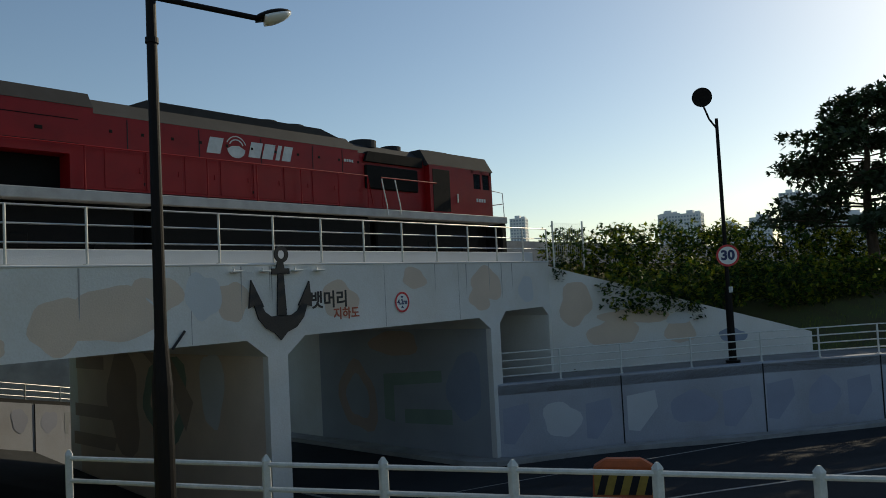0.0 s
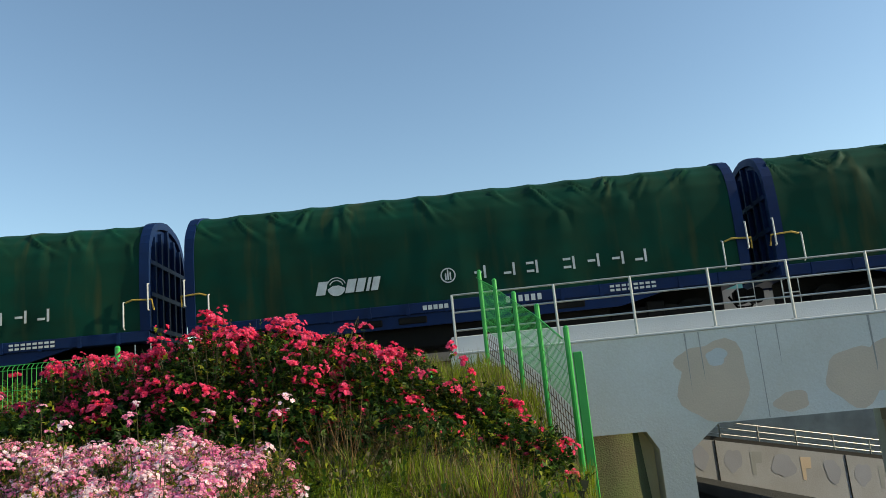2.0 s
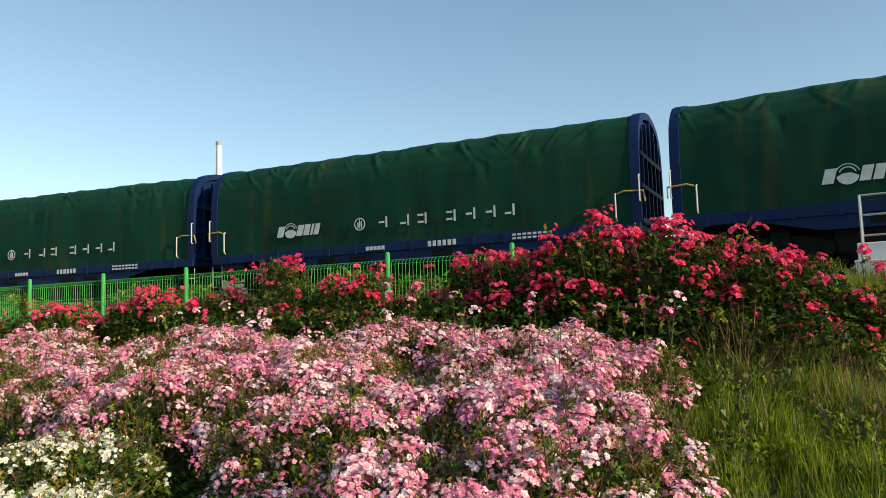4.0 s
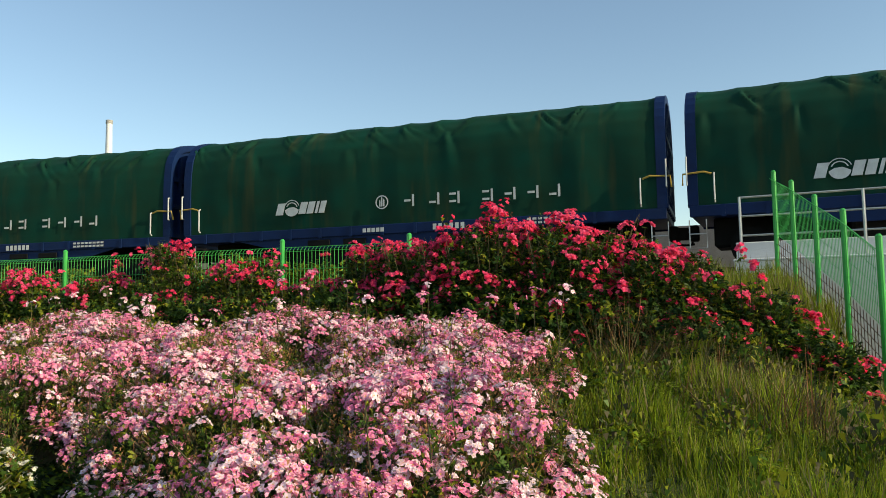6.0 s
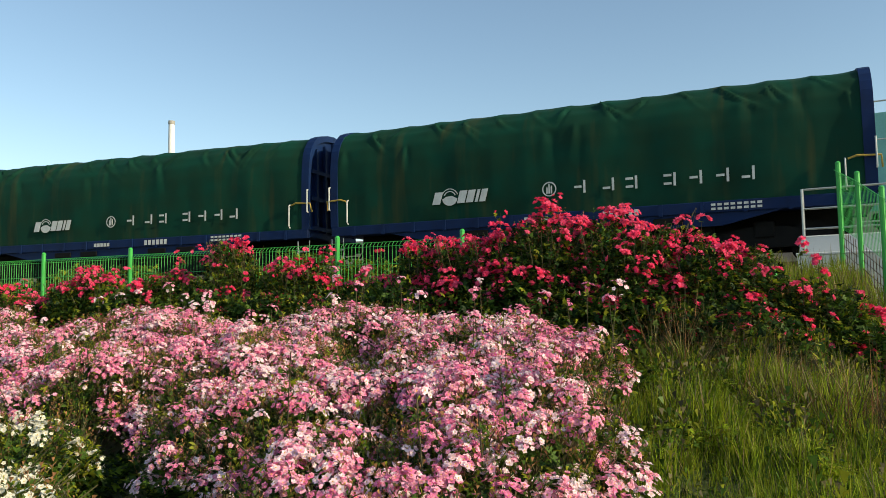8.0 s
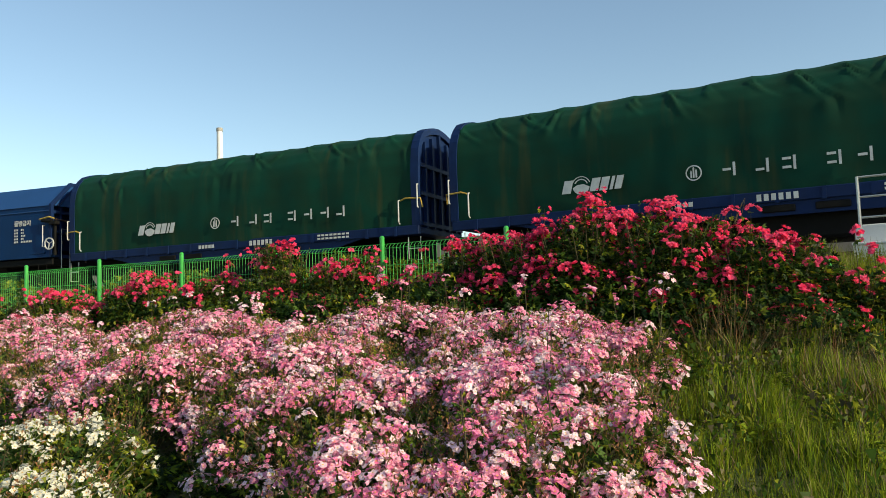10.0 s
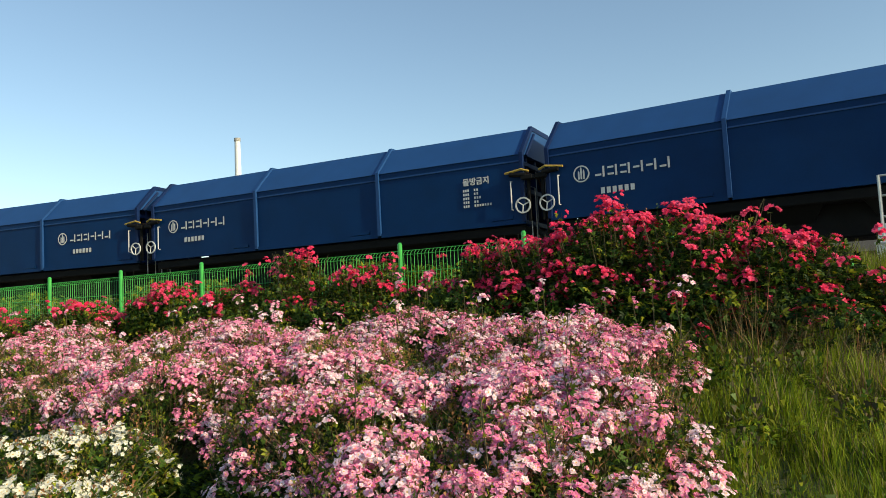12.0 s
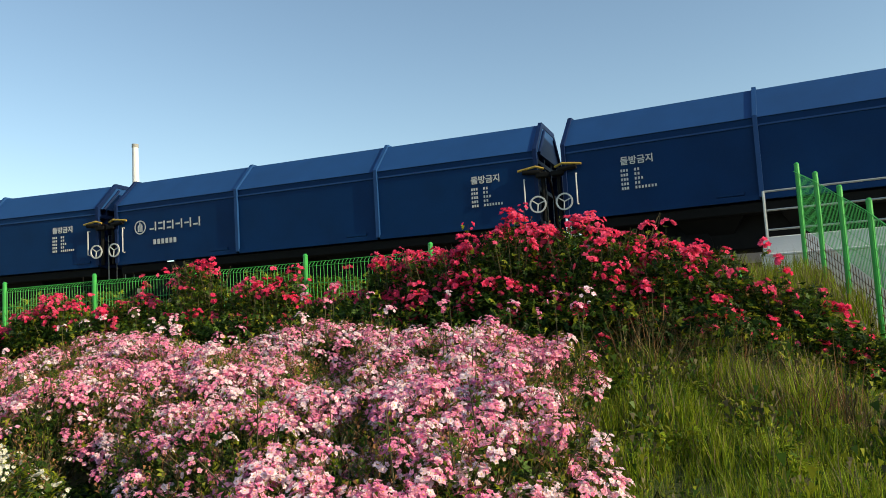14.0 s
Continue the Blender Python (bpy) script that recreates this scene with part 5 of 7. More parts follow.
def far_wall():
    pts = [(-3.0, 25.2), (1.5, 26.4), (6.4, 27.6), (11.0, 28.8), (15.5, 30.0), (22.0, 31.5)]
    b = Build()
    for (ax, ay), (bx, by) in zip(pts, pts[1:]):
        d = Vector((bx - ax, by - ay)).normalized()
        o = Vector((-d.y, d.x)) * 0.4
        za, zb = far_top(ax), far_top(bx)
        p = [(ax, ay, -4.3), (bx, by, -4.3), (bx, by, zb), (ax, ay, za)]
        b.add(p + [(x + o.x, y + o.y, z) for x, y, z in p], [(0, 1, 2, 3), (7, 6, 5, 4), (3, 2, 6, 7), (0, 3, 7, 4), (1, 5, 6, 2), (0, 4, 5, 1)])
    w = part("far_retaining_wall", b, WALLPAINT, label="curved white concrete wall beyond the underpass", kind="structure")
    pz = [(x, y + 0.15, far_top(x)) for x, y in [(np.interp(k, range(6), [p[0] for p in pts]), np.interp(k, range(6), [p[1] for p in pts])) for k in np.linspace(0, 5, 18)]]
    build_handrail("far_handrail", pz, 0, 0.66, (0.65, 0.44, 0.23), 0.03, 0.018, STEEL, "grey pipe handrail on the far wall", "handrail")
    for (ax, ay), (bx, by) in zip(pts[1:4], pts[2:5]):
        for i, (k, rx, m) in enumerate(((0.12, 0.3, FAINTBLUE), (0.3, 0.22, GREYPAINT), (0.5, 0.42, FAINTBLUE), (0.68, 0.2, TAN), (0.88, 0.3, FAINTBLUE))):
            u, top = k * math.hypot(bx - ax, by - ay), far_top(ax + k * (bx - ax))
            shape = [(u - rx, top - 0.95), (u - rx * 0.4, top - 1.0), (u - rx * 0.2, top - 0.6), (u + rx * 0.8, top - 0.62), (u + rx, top - 0.25), (u - rx, top - 0.2)] if i % 2 else blob(u, top - 0.6, rx, 0.4, 90 + i)
            flat_paint("mural_shape", shape, (ax, ay), (bx - ax, by - ay), m, w, 0.004 + 0.001 * i)
        part("wall_joint", Build().tube((bx, by - 0.006, far_top(bx) - 2.2), (bx, by - 0.006, far_top(bx)), 0.02, n=6), ANCHOR, w)
    # Black strip stands in for the shadow along the far wall's top.
    for (ax, ay, az), (bx, by, bz) in zip(pz, pz[1:]):
        part("rail_foot_shadow", Build().loft([[(ax, ay - 0.1, az), (ax, ay + 0.1, az), (ax, ay + 0.1, az + 0.13), (ax, ay - 0.1, az + 0.13)], [(bx, by - 0.1, bz), (bx, by + 0.1, bz), (bx, by + 0.1, bz + 0.13), (bx, by - 0.1, bz + 0.13)]]), ANCHOR, w)
    part("side_road", Build().loft([[(2.5, 18.0, -4.5), (10.9, 18.0, -4.5), (10.9, 18.0, -3.98), (2.5, 18.0, -3.98)], [(2.5, 26.6, -4.5), (10.9, 28.7, -4.5), (10.9, 28.7, -3.25), (2.5, 26.6, -0.85)]]), ASPHALT,
         label="dark side road climbing out of the underpass", kind="structure")
    part("embankment_wall", Build().box(-6, 30, 36.0, 36.4, -4.3, 0.9), RAW, label="plain grey concrete wall far beyond the underpass", kind="structure")


far_wall()


def wall_posts():
    out = []
    for (ax, ay), (bx, by), z0, z1 in zip(WALL[:5], WALL[1:6], WALL_TOP, WALL_TOP[1:]):
        n = max(2, round(math.hypot(bx - ax, by - ay) / 1.9))
        for i in range(n):
            k = i / n
            d = Vector((bx - ax, by - ay)).normalized()
            out.append((ax + (bx - ax) * k - d.y * 0.18 * -1 * -1 + 0, ay + (by - ay) * k + d.x * 0.18, z0 + (z1 - z0) * k + 0.03))
    return [(x + 0.15, y, z) for x, y, z in out]


build_handrail("sidewalk_handrail", wall_posts(), 0, 0.98, (0.97, 0.72, 0.47, 0.22), 0.032, 0.024, WHITERAIL, "white pipe handrail on the retaining wall", "handrail")


def near_railing():
    root = thing("garden_railing", "white steel railing with two pipes between square posts", "railing")
    line = []
    total = 0
    for (ax, ay), (bx, by) in zip(NEARRAIL[:4], NEARRAIL[1:4]):
        ln = math.hypot(bx - ax, by - ay)
        at = 1.8 + 1.45 * len(line) - total
        while at < ln:
            line.append((ax + (bx - ax) * at / ln, ay + (by - ay) * at / ln))
            at += 1.45
        total += ln
    proto = None
    for x, y in line:
        if proto is None:
            b = Build().box(-0.045, 0.045, -0.045, 0.045, 0, 1.1, 0.01)
            b.loft([[(-0.045, -0.045, 1.1), (0.045, -0.045, 1.1), (0.045, 0.045, 1.1), (-0.045, 0.045, 1.1)], [(-0.012, -0.012, 1.16), (0.012, -0.012, 1.16), (0.012, 0.012, 1.16), (-0.012, 0.012, 1.16)]])
            proto = b.mesh("post", WHITERAIL)
        ob = part("post", proto, None, root)
        ob.matrix_basis = pose(x, y, -1.32, 0, 0, -23)
    for z in (-0.27, -0.55, -0.9):
        part("rail", Build().pipe([(x, y, z) for x, y in line], 0.03, n=8), WHITERAIL, root)


near_railing()


# ---- street lamps and signs ----
def lamp_near():
    root = thing("street_lamp", "dark brown street lamp with one arm and a glass-bottomed head", "street lamp", at=pose(2.75, 5.25, -1.34))
    b = Build().tube((0, 0, 0), (0, 0, 2.4), 0.075, 0.07, n=16).tube((0, 0, 2.4), (0, 0, 2.75), 0.07, 0.044, n=16).tube((0, 0, 2.75), (0, 0, 5.47), 0.044, 0.035, n=16)
    b.tube((0, 0, 4.86), (0, 0, 4.9), 0.047, n=16)
    b.tube((0, 0, 0), (0, 0, 0.05), 0.15, n=16)
    part("pole", b, POLEBLACK, root, "dark tapered steel pole")
    part("arm", Build().tube((0.03, -0.02, 5.2), (0.67, -0.4, 5.09), 0.021, n=10), POLEBLACK, root)
    lamp_head(root, Vector((0.64, -0.38, 5.08)), Vector((0.86, -0.5, 0.10)).normalized(), 0.27, 0.72)


def lamp_head(root, at, way, ln, k0=1.0):
    side = way.cross(Vector((0, 0, 1))).normalized()
    up = side.cross(way)
    top, bottom = Build(), Build()

    def ring(k, lower):
        w = 0.105 * math.sin(math.pi * min(1, 0.16 + 0.84 * k)) ** 0.6 + 0.02
        c = at + way * (ln * k) + up * (0.05 * k)
        pts = []
        for i in range(9):
            a = math.pi * i / 8 * (-1 if lower else 1)
            pts.append(c + side * (k0 * w * math.cos(a)) + up * (k0 * (0.085 if lower else 0.07) * math.sin(a) * math.sin(math.pi * min(1, 0.12 + 0.86 * k)) ** 0.5))
        return pts
    ks = np.linspace(0, 1, 10)
    top.loft([ring(k, False) for k in ks])
    bottom.loft([ring(k, True) for k in ks[2:]])
    part("head", top, POLEBLACK, root, "dark lamp housing", smooth=True)
    part("lens", bottom, LAMPGLASS, root, "clear bowl lens", smooth=True)


lamp_near()


def lamp_far():
    x, y, z0 = 25.97, 9.94, -1.3
    root = thing("street_lamp", "tall dark street lamp on the sidewalk with a speed limit sign", "street lamp", at=pose(x, y, z0))
    b = Build().tube((0, 0, 0), (0, 0, 2.4), 0.13, 0.12, n=14).tube((0, 0, 2.4), (0, 0, 8.3), 0.075, 0.055, n=14).tube((0, 0, 0), (0, 0, 0.08), 0.24, n=14)
    part("pole", b, POLEBLACK, root, "dark tapered steel pole")
    part("arm", Build().path([(0, 0, 7.95), (-0.12, 0.2, 8.3), (-0.3, 0.3, 8.75)], 0.035, n=8), POLEBLACK, root)
    b = Build().disc((0, 0, 0), "y", 0.33, 0.16, 24)
    head = part("head", b, POLEBLACK, root, "dark round lamp head")
    head.matrix_basis = pose(-0.33, 0.32, 9.05, 12, 0, -66)
    part("box", Build().box(-0.1, 0.02, -0.16, -0.06, 2.35, 2.55, 0.01), WHITERAIL, root, "small white box")
    sg = thing("speed_limit_sign", "round white speed limit sign with a red ring", "road sign", at=pose(x - 0.09, y - 0.1, 2.3, 0, 0, -66))
    part("plate", Build().disc((0, 0, 0), "y", 0.37, 0.02, 32), SIGNWHITE, sg)
    part("ring", Build().disc((0, -0.013, 0), "y", 0.37, 0.008, 32, 0.3), SIGNRED, sg, "dark red ring")
    letters("30", 0.44, SIGNBLUE, Matrix.Translation((0, -0.016, 0)) @ FACE, "lettering", sg, bold=0.02)


lamp_far()


def sign_tower():
    root = thing("vertical_signboard", "tall white signboard with vertical Korean lettering and a round emblem", "signboard", at=pose(35.9, 4.2, -0.5, 0, 0, -83))
    part("board", Build().box(-0.8, 0.8, -0.1, 0.1, 0, 4.65, 0.03), SIGNWHITE, root)
    b = Build()
    arc = [(0.5 * math.cos(a), 4.25 + 0.24 * math.sin(a)) for a in np.linspace(0.2, 3.3, 12)] + [(0.25 * math.cos(a) + 0.05, 4.22 + 0.12 * math.sin(a)) for a in np.linspace(3.3, 0.2, 12)]
    b.prism(arc, "y", -0.112, -0.1)
    part("emblem", b, SIGNBLUE, root, "dark blue curved emblem")
    part("emblem_dot", Build().disc((0.06, -0.106, 4.22), "y", 0.12, 0.01, 16), SIGNRED, root, "red dot")
    for i, ch in enumerate("한국노동조합총연맹"):
        letters(ch, 0.42, SIGNBLUE, Matrix.Translation((0, -0.11, 3.78 - i * 0.335)) @ FACE, "lettering", root, bold=0.014)
    b = Build()
    for i in range(6):
        b.box(-0.62 + i * 0.21, -0.46 + i * 0.21, -0.112, -0.1, 0.66, 0.78)
    part("small_print", b, ANCHOR, root, "row of small dark bars", kind="stuff")
    part("arrow", Build().prism([(-0.35, 0.3), (0.0, 0.52), (0.0, 0.38), (0.35, 0.38), (0.35, 0.22), (0.0, 0.22), (0.0, 0.08)], "y", -0.112, -0.1), ANCHOR, root)
    for s in (-0.6, 0.6):
        part("post", Build().box(s - 0.06, s + 0.06, -0.06, 0.06, -1.2, 0.0), STEEL, root)


sign_tower()


def traffic_barrier():
    root = thing("traffic_barrier", "faded orange plastic traffic barrier with black and yellow stripes", "traffic barrier", at=pose(14.7, 8.15, road_z(14.7, 8.15) + 0.03, 0, 0, -61))
    b = Build().loft([[(-0.68 * k, -0.25 * w, z), (0.68 * k, -0.25 * w, z), (0.68 * k, 0.25 * w, z), (-0.68 * k, 0.25 * w, z)] for z, k, w in ((0, 1, 1), (0.12, 1, 1), (0.3, 0.98, 0.7), (0.78, 0.94, 0.5), (0.86, 0.9, 0.5), (0.98, 0.62, 0.42), (1.02, 0.5, 0.3))])
    part("body", b, ORANGE, root, "moulded orange shell", smooth=False)
    b = Build()
    part("panel", Build().box(-0.62, 0.62, -0.215, -0.2, 0.3, 0.72, 0.004), YELLOW, root, "yellow panel")
    for i in range(4):
        u = -0.58 + i * 0.32
        part("stripe", Build().prism([(u, 0.31), (u + 0.15, 0.31), (u + 0.27, 0.71), (u + 0.12, 0.71)], "y", -0.222, -0.214), ANCHOR, root, "black stripe")


traffic_barrier()

# ---- distance ----
def tower(x, y, w, d, top, seed):
    rnd = random.Random(seed)
    root = thing("apartment_tower", "distant apartment tower, walls and bluish window strips paled by haze", "apartment block", "far apartment towers", at=pose(x, y, -3, 0, 0, rnd.uniform(-20, 20) - 65))
    h = top + 3
    b = Build().box(-w / 2, w / 2, -d / 2, d / 2, 0, h, 0.15)
    b.box(-w * 0.2, w * 0.1, -d * 0.3, d * 0.3, h, h + 2.6)
    b.box(w * 0.2, w * 0.42, -d * 0.2, d * 0.2, h, h + 1.6)
    part("wall", b, TOWER, root)
    b = Build()
    for z in np.arange(4, h - 2, 2.9):
        for u in np.arange(-w / 2 + 1.0, w / 2 - 1.4, 2.6):
            b.box(u, u + 1.5, -d / 2 - 0.12, -d / 2 + 0.02, z, z + 1.5)
        for u in np.arange(-d / 2 + 1.0, d / 2 - 1.4, 2.8):
            b.box(-w / 2 - 0.12, -w / 2 + 0.02, u, u + 1.4, z, z + 1.5)
            b.box(w / 2 - 0.02, w / 2 + 0.12, u, u + 1.4, z, z + 1.5)
    part("window_grid", b, TOWERWIN, root, "windows paled to a hazy blue", kind="stuff", fix=False)


K = 1.75
for i, (x, y, w, d, top) in enumerate(((364.5, 164.5, 9, 8, 33.5), (369, 154.5, 10, 8, 33), (375, 139, 6, 7, 26.5), (379.5, 125, 10, 8, 28.5), (384, 112, 10, 8, 39), (386, 104.5, 12, 8, 37), (388.5, 95, 12, 8, 30),
                                        (391, 86, 12, 8, 27), (394, 74, 12, 8, 29), (396, 62, 12, 8, 26), (377, 132, 8, 8, 23), (327, 229, 8, 8, 36))):
    tower(x * K, y * K, w * K, d * K, 1.6 + (top - 1.6) * K, i)


def chimney():
    root = thing("chimney", "slender pale concrete chimney far beyond the track", "chimney", at=pose(-89.7, 80.1, 0))
    part("shaft", Build().tube((0, 0, 0), (0, 0, 30.0), 0.75, 0.42, n=20), TOWER, root)
    part("cap", Build().tube((0, 0, 29.6), (0, 0, 30.1), 0.48, n=20), RAW, root)


chimney()


def scaffold():
    """Scaffold with teal netting that shows through the gaps of the train."""
    root = thing("scaffold", "steel scaffold hung with teal netting beyond the track", "scaffold", at=pose(0, 27, 0.6))
    b = Build()
    b.box(-0.2, 4.2, 0.6, 3.4, 0, 6.9)
    b.prism([(4.2, 0), (9, 0), (9, 4), (4.2, 6.9)], "y", 0.6, 3.4)
    part("netting", b, NET, root, "sagging teal netting")
    b = Build()
    for x in (-1.2, -0.4, 4.6, 5.4):
        b.tube((x, 0.3, 0), (x, 0.3, 7.3), 0.03, n=6)
    for z in np.arange(0.4, 7.3, 0.5):
        b.tube((-1.2, 0.3, z), (-0.4, 0.3, z), 0.02, n=6)
    for z in (2, 4, 6, 7.2):
        b.tube((-1.2, 0.3, z), (5.4, 0.3, z), 0.025, n=6)
    part("pole_frame", b, STEEL, root, "steel scaffold poles", kind="stuff")


scaffold()


def line_box(x, y):
    root = thing("signal_cabinet", "white trackside equipment cabinet on a concrete plinth", "cabinet", at=pose(x, y, 2.1))
    part("body", Build().box(-0.5, 0.5, -0.3, 0.3, 0.1, 0.3, 0.03), WHITERAIL, root)
    part("plinth", Build().box(-0.55, 0.55, -0.35, 0.35, 0, 0.1, 0.01), RAW, root)


line_box(-2.6, 14.6)

# ---- a parked car on the road ----
def parked_car():
    """A white estate car seen from behind its rear corner; x forward."""
    root = thing("parked_car", "white sport utility car with red tail lamps on the road", "car", at=pose(9.75, 1.0, road_z(9.6, 1.0) - 0.08, 0, 0, -66))
    half = 0.92
    prof = [(0.05, 0.45), (0.0, 0.75), (0.06, 1.02), (0.18, 1.12), (0.42, 1.62), (0.75, 1.70), (2.2, 1.70), (2.9, 1.55), (3.55, 1.08), (4.5, 0.92), (4.62, 0.55), (4.5, 0.3), (0.2, 0.3)]
    b = Build()
    n = len(prof)
    rings = []
    for y, k in ((-half, 0.0), (-half + 0.0, 0.0), (half, 0.0)):
        rings.append([(x, (y if z < 1.1 else y * (1 - 0.22 * (z - 1.1) / 0.6)) + half, z) for x, z in prof])
    b.loft([rings[0], rings[2]])
    part("body", b, CARWHITE, root, "pearl white body shell")
    part("rear_window", Build().loft([[(0.17, 0.2, 1.14), (0.17, 1.64, 1.14), (0.40, 1.58, 1.58), (0.40, 0.26, 1.58)], [(0.15, 0.2, 1.15), (0.15, 1.64, 1.15), (0.37, 1.58, 1.59), (0.37, 0.26, 1.59)]]), DARKGLASS, root, "dark tinted rear window")
    part("side_window", Build().prism([(0.42, 1.12), (0.62, 1.58), (2.15, 1.60), (2.75, 1.46), (3.2, 1.12)], "y", -0.012, 0.11), DARKGLASS, root, "dark tinted side windows")
    part("spoiler", Build().box(0.28, 0.72, 0.24, 1.6, 1.64, 1.71, 0.02), CARWHITE, root)
    for y in (0.0, 1.5):
        part("tail_lamp", Build().box(-0.03, 0.3, y - 0.015, y + 0.34 + 0.015, 0.82, 1.02, 0.02), TAILRED, root, "red tail lamp")
    part("bumper", Build().box(-0.06, 0.3, 0.02, 1.82, 0.34, 0.66, 0.05), CARWHITE, root)
    part("antenna", Build().tube((1.3, 0.92, 1.7), (1.0, 0.92, 1.98), 0.008), ANCHOR, root)
    for x in (0.85, 3.7):
        for y in (0.1, 1.74):
            w = part("wheel", Build().tube((x, y - 0.1, 0.33), (x, y + 0.1, 0.33), 0.34, n=24), TYRE, root, "black tyre")
            part("rim", Build().disc((x, y - 0.105 if y < 1 else y + 0.105, 0.33), "y", 0.22, 0.02, 16), STEEL, w)


parked_car()


# ---- scattering of leaves, blossoms and blades ----
RNG = np.random.default_rng(7)


def rotations(n, tilt=0.6, up=None):
    """n random turns: a heading and a lean of up to tilt radians from upright or from given directions."""
    a, t, s = RNG.uniform(0, 2 * np.pi, n), RNG.uniform(0, tilt, n), RNG.uniform(0, 2 * np.pi, n)
    z = np.stack([np.sin(t) * np.cos(a), np.sin(t) * np.sin(a), np.cos(t)], -1)
    if up is not None:
        z = up + z * 0.55
        z /= np.linalg.norm(z, axis=1, keepdims=True)
    r = np.stack([np.cos(s), np.sin(s), np.zeros(n)], -1)
    x = r - z * (r * z).sum(-1, keepdims=True)
    x /= np.linalg.norm(x, axis=1, keepdims=True) + 1e-9
    return np.stack([x, np.cross(z, x), z], -1)


def scatter(name, shape, places, turns, sizes, mats, slots=None, parent=None, label=""):
    """Many copies of one small shape in ONE mesh of kind stuff. shape: (verts, faces, face slots)."""
    v, f, fs = np.array(shape[0], float), shape[1], np.array(shape[2])
    n, k = len(places), len(v)
    if n == 0:
        return None
    p = (np.einsum("nij,kj->nki", turns, v) * np.asarray(sizes)[:, None, None] + np.asarray(places)[:, None, :]).reshape(-1, 3)
    me = bpy.data.meshes.new(name)
    lens = np.array([len(q) for q in f])
    flat = np.concatenate([np.array(q) for q in f])
    loops = (flat[None, :] + (np.arange(n) * k)[:, None]).ravel()
    me.vertices.add(n * k)
    me.vertices.foreach_set("co", p.ravel())
    me.loops.add(len(loops))
    me.loops.foreach_set("vertex_index", loops)
    tot = np.tile(lens, n)
    me.polygons.add(len(tot))
    me.polygons.foreach_set("loop_start", np.concatenate([[0], np.cumsum(tot)[:-1]]))
    me.polygons.foreach_set("loop_total", tot)
    for m in mats:
        me.materials.append(m)
    sl = np.tile(fs, n)
    if slots is not None:
        sl = np.where(sl == 0, np.repeat(slots, len(f)), sl)
    me.polygons.foreach_set("material_index", sl.astype(np.int32))
    me.update(calc_edges=True)
    ob = new(name, me)
    ob.parent = parent
    return tagged(ob, label, kind="stuff")


def petal_flower(rings, core_slot, core=True):
    """A blossom one unit across: rings of (count, radius, lift, turn) of cupped petals and a small core."""
    v, f, s = [], [], []
    for ring, (count, r, lift, turn) in enumerate(rings):
        for i in range(count):
            a = 2 * math.pi * i / count + turn
            w = math.pi / count * 1.08
            o = len(v)
            tip = 0.03 * (i % 2)
            v += [(0, 0, 0.02 + 0.04 * ring), (r * 0.72 * math.cos(a - w), r * 0.72 * math.sin(a - w), lift * 0.45 + tip),
                  (r * 1.02 * math.cos(a), r * 1.02 * math.sin(a), lift - tip), (r * 0.72 * math.cos(a + w), r * 0.72 * math.sin(a + w), lift * 0.5)]
            f += [(o, o + 1, o + 2, o + 3)]
            s += [0]
    if core:
        o = len(v)
        v += [(0.1 * math.cos(t), 0.1 * math.sin(t), 0.14) for t in np.linspace(0, 2 * math.pi, 5)[:-1]]
        f += [tuple(range(o, o + 4))]
        s += [core_slot]
    return v, f, s


LEAFLET = ([(0, 0, 0), (0.48, -0.30, 0.07), (1.05, 0, -0.06), (0.48, 0.30, 0.07)], [(0, 1, 2), (0, 2, 3)], [0, 0])
SPRIG = (LEAFLET[0] + [(x * 0.8 + 0.1, y * 0.8 + x * 0.6, z + 0.05) for x, y, z in LEAFLET[0]] + [(x * 0.8 + 0.1, y * 0.8 - x * 0.6, z + 0.04) for x, y, z in LEAFLET[0]],
         [tuple(i + o for i in q) for o in (0, 4, 8) for q in LEAFLET[1]], [0] * 6)
BLADE = ([(-0.012, 0, 0), (0.012, 0, 0), (0.01, 0.05, 0.5), (-0.01, 0.05, 0.5), (0, 0.2, 1.0)], [(0, 1, 2, 3), (3, 2, 4)], [0, 0])
TWIG = ([(-0.006, 0, 0), (0.006, 0, 0), (0.004, 0.02, 0.55), (-0.004, 0.02, 0.55), (0, 0.08, 1.0), (0, -0.006, 0), (0, 0.006, 0), (0, 0.026, 0.55), (0, 0.016, 0.55)], [(0, 1, 2, 3), (3, 2, 4), (5, 6, 7, 8)], [0, 0, 0])
SPRAY = ([(-0.008, 0, 0), (0.008, 0, 0), (0.004, 0.03, 0.9), (0, 0.03, 0.62), (0.12, 0.08, 0.78), (0.02, 0.05, 0.74), (0, 0.03, 0.7), (-0.13, 0.0, 0.9), (-0.03, 0.04, 0.8), (0.0, 0.03, 0.86), (0.05, 0.08, 1.0), (-0.04, 0.0, 1.02)],
         [(0, 1, 2), (3, 4, 5), (6, 7, 8), (9, 10, 11)], [0, 0, 0, 0])
PINKFLOWER = petal_flower(((5, 0.5, 0.16, 0.0), (3, 0.3, 0.26, 0.5)), 3)
WHITEFLOWER = petal_flower(((5, 0.5, 0.16, 0.0),), 1)
ROSE = petal_flower(((5, 0.5, 0.14, 0.0), (4, 0.4, 0.3, 0.4), (3, 0.24, 0.36, 0.9)), 0, False)


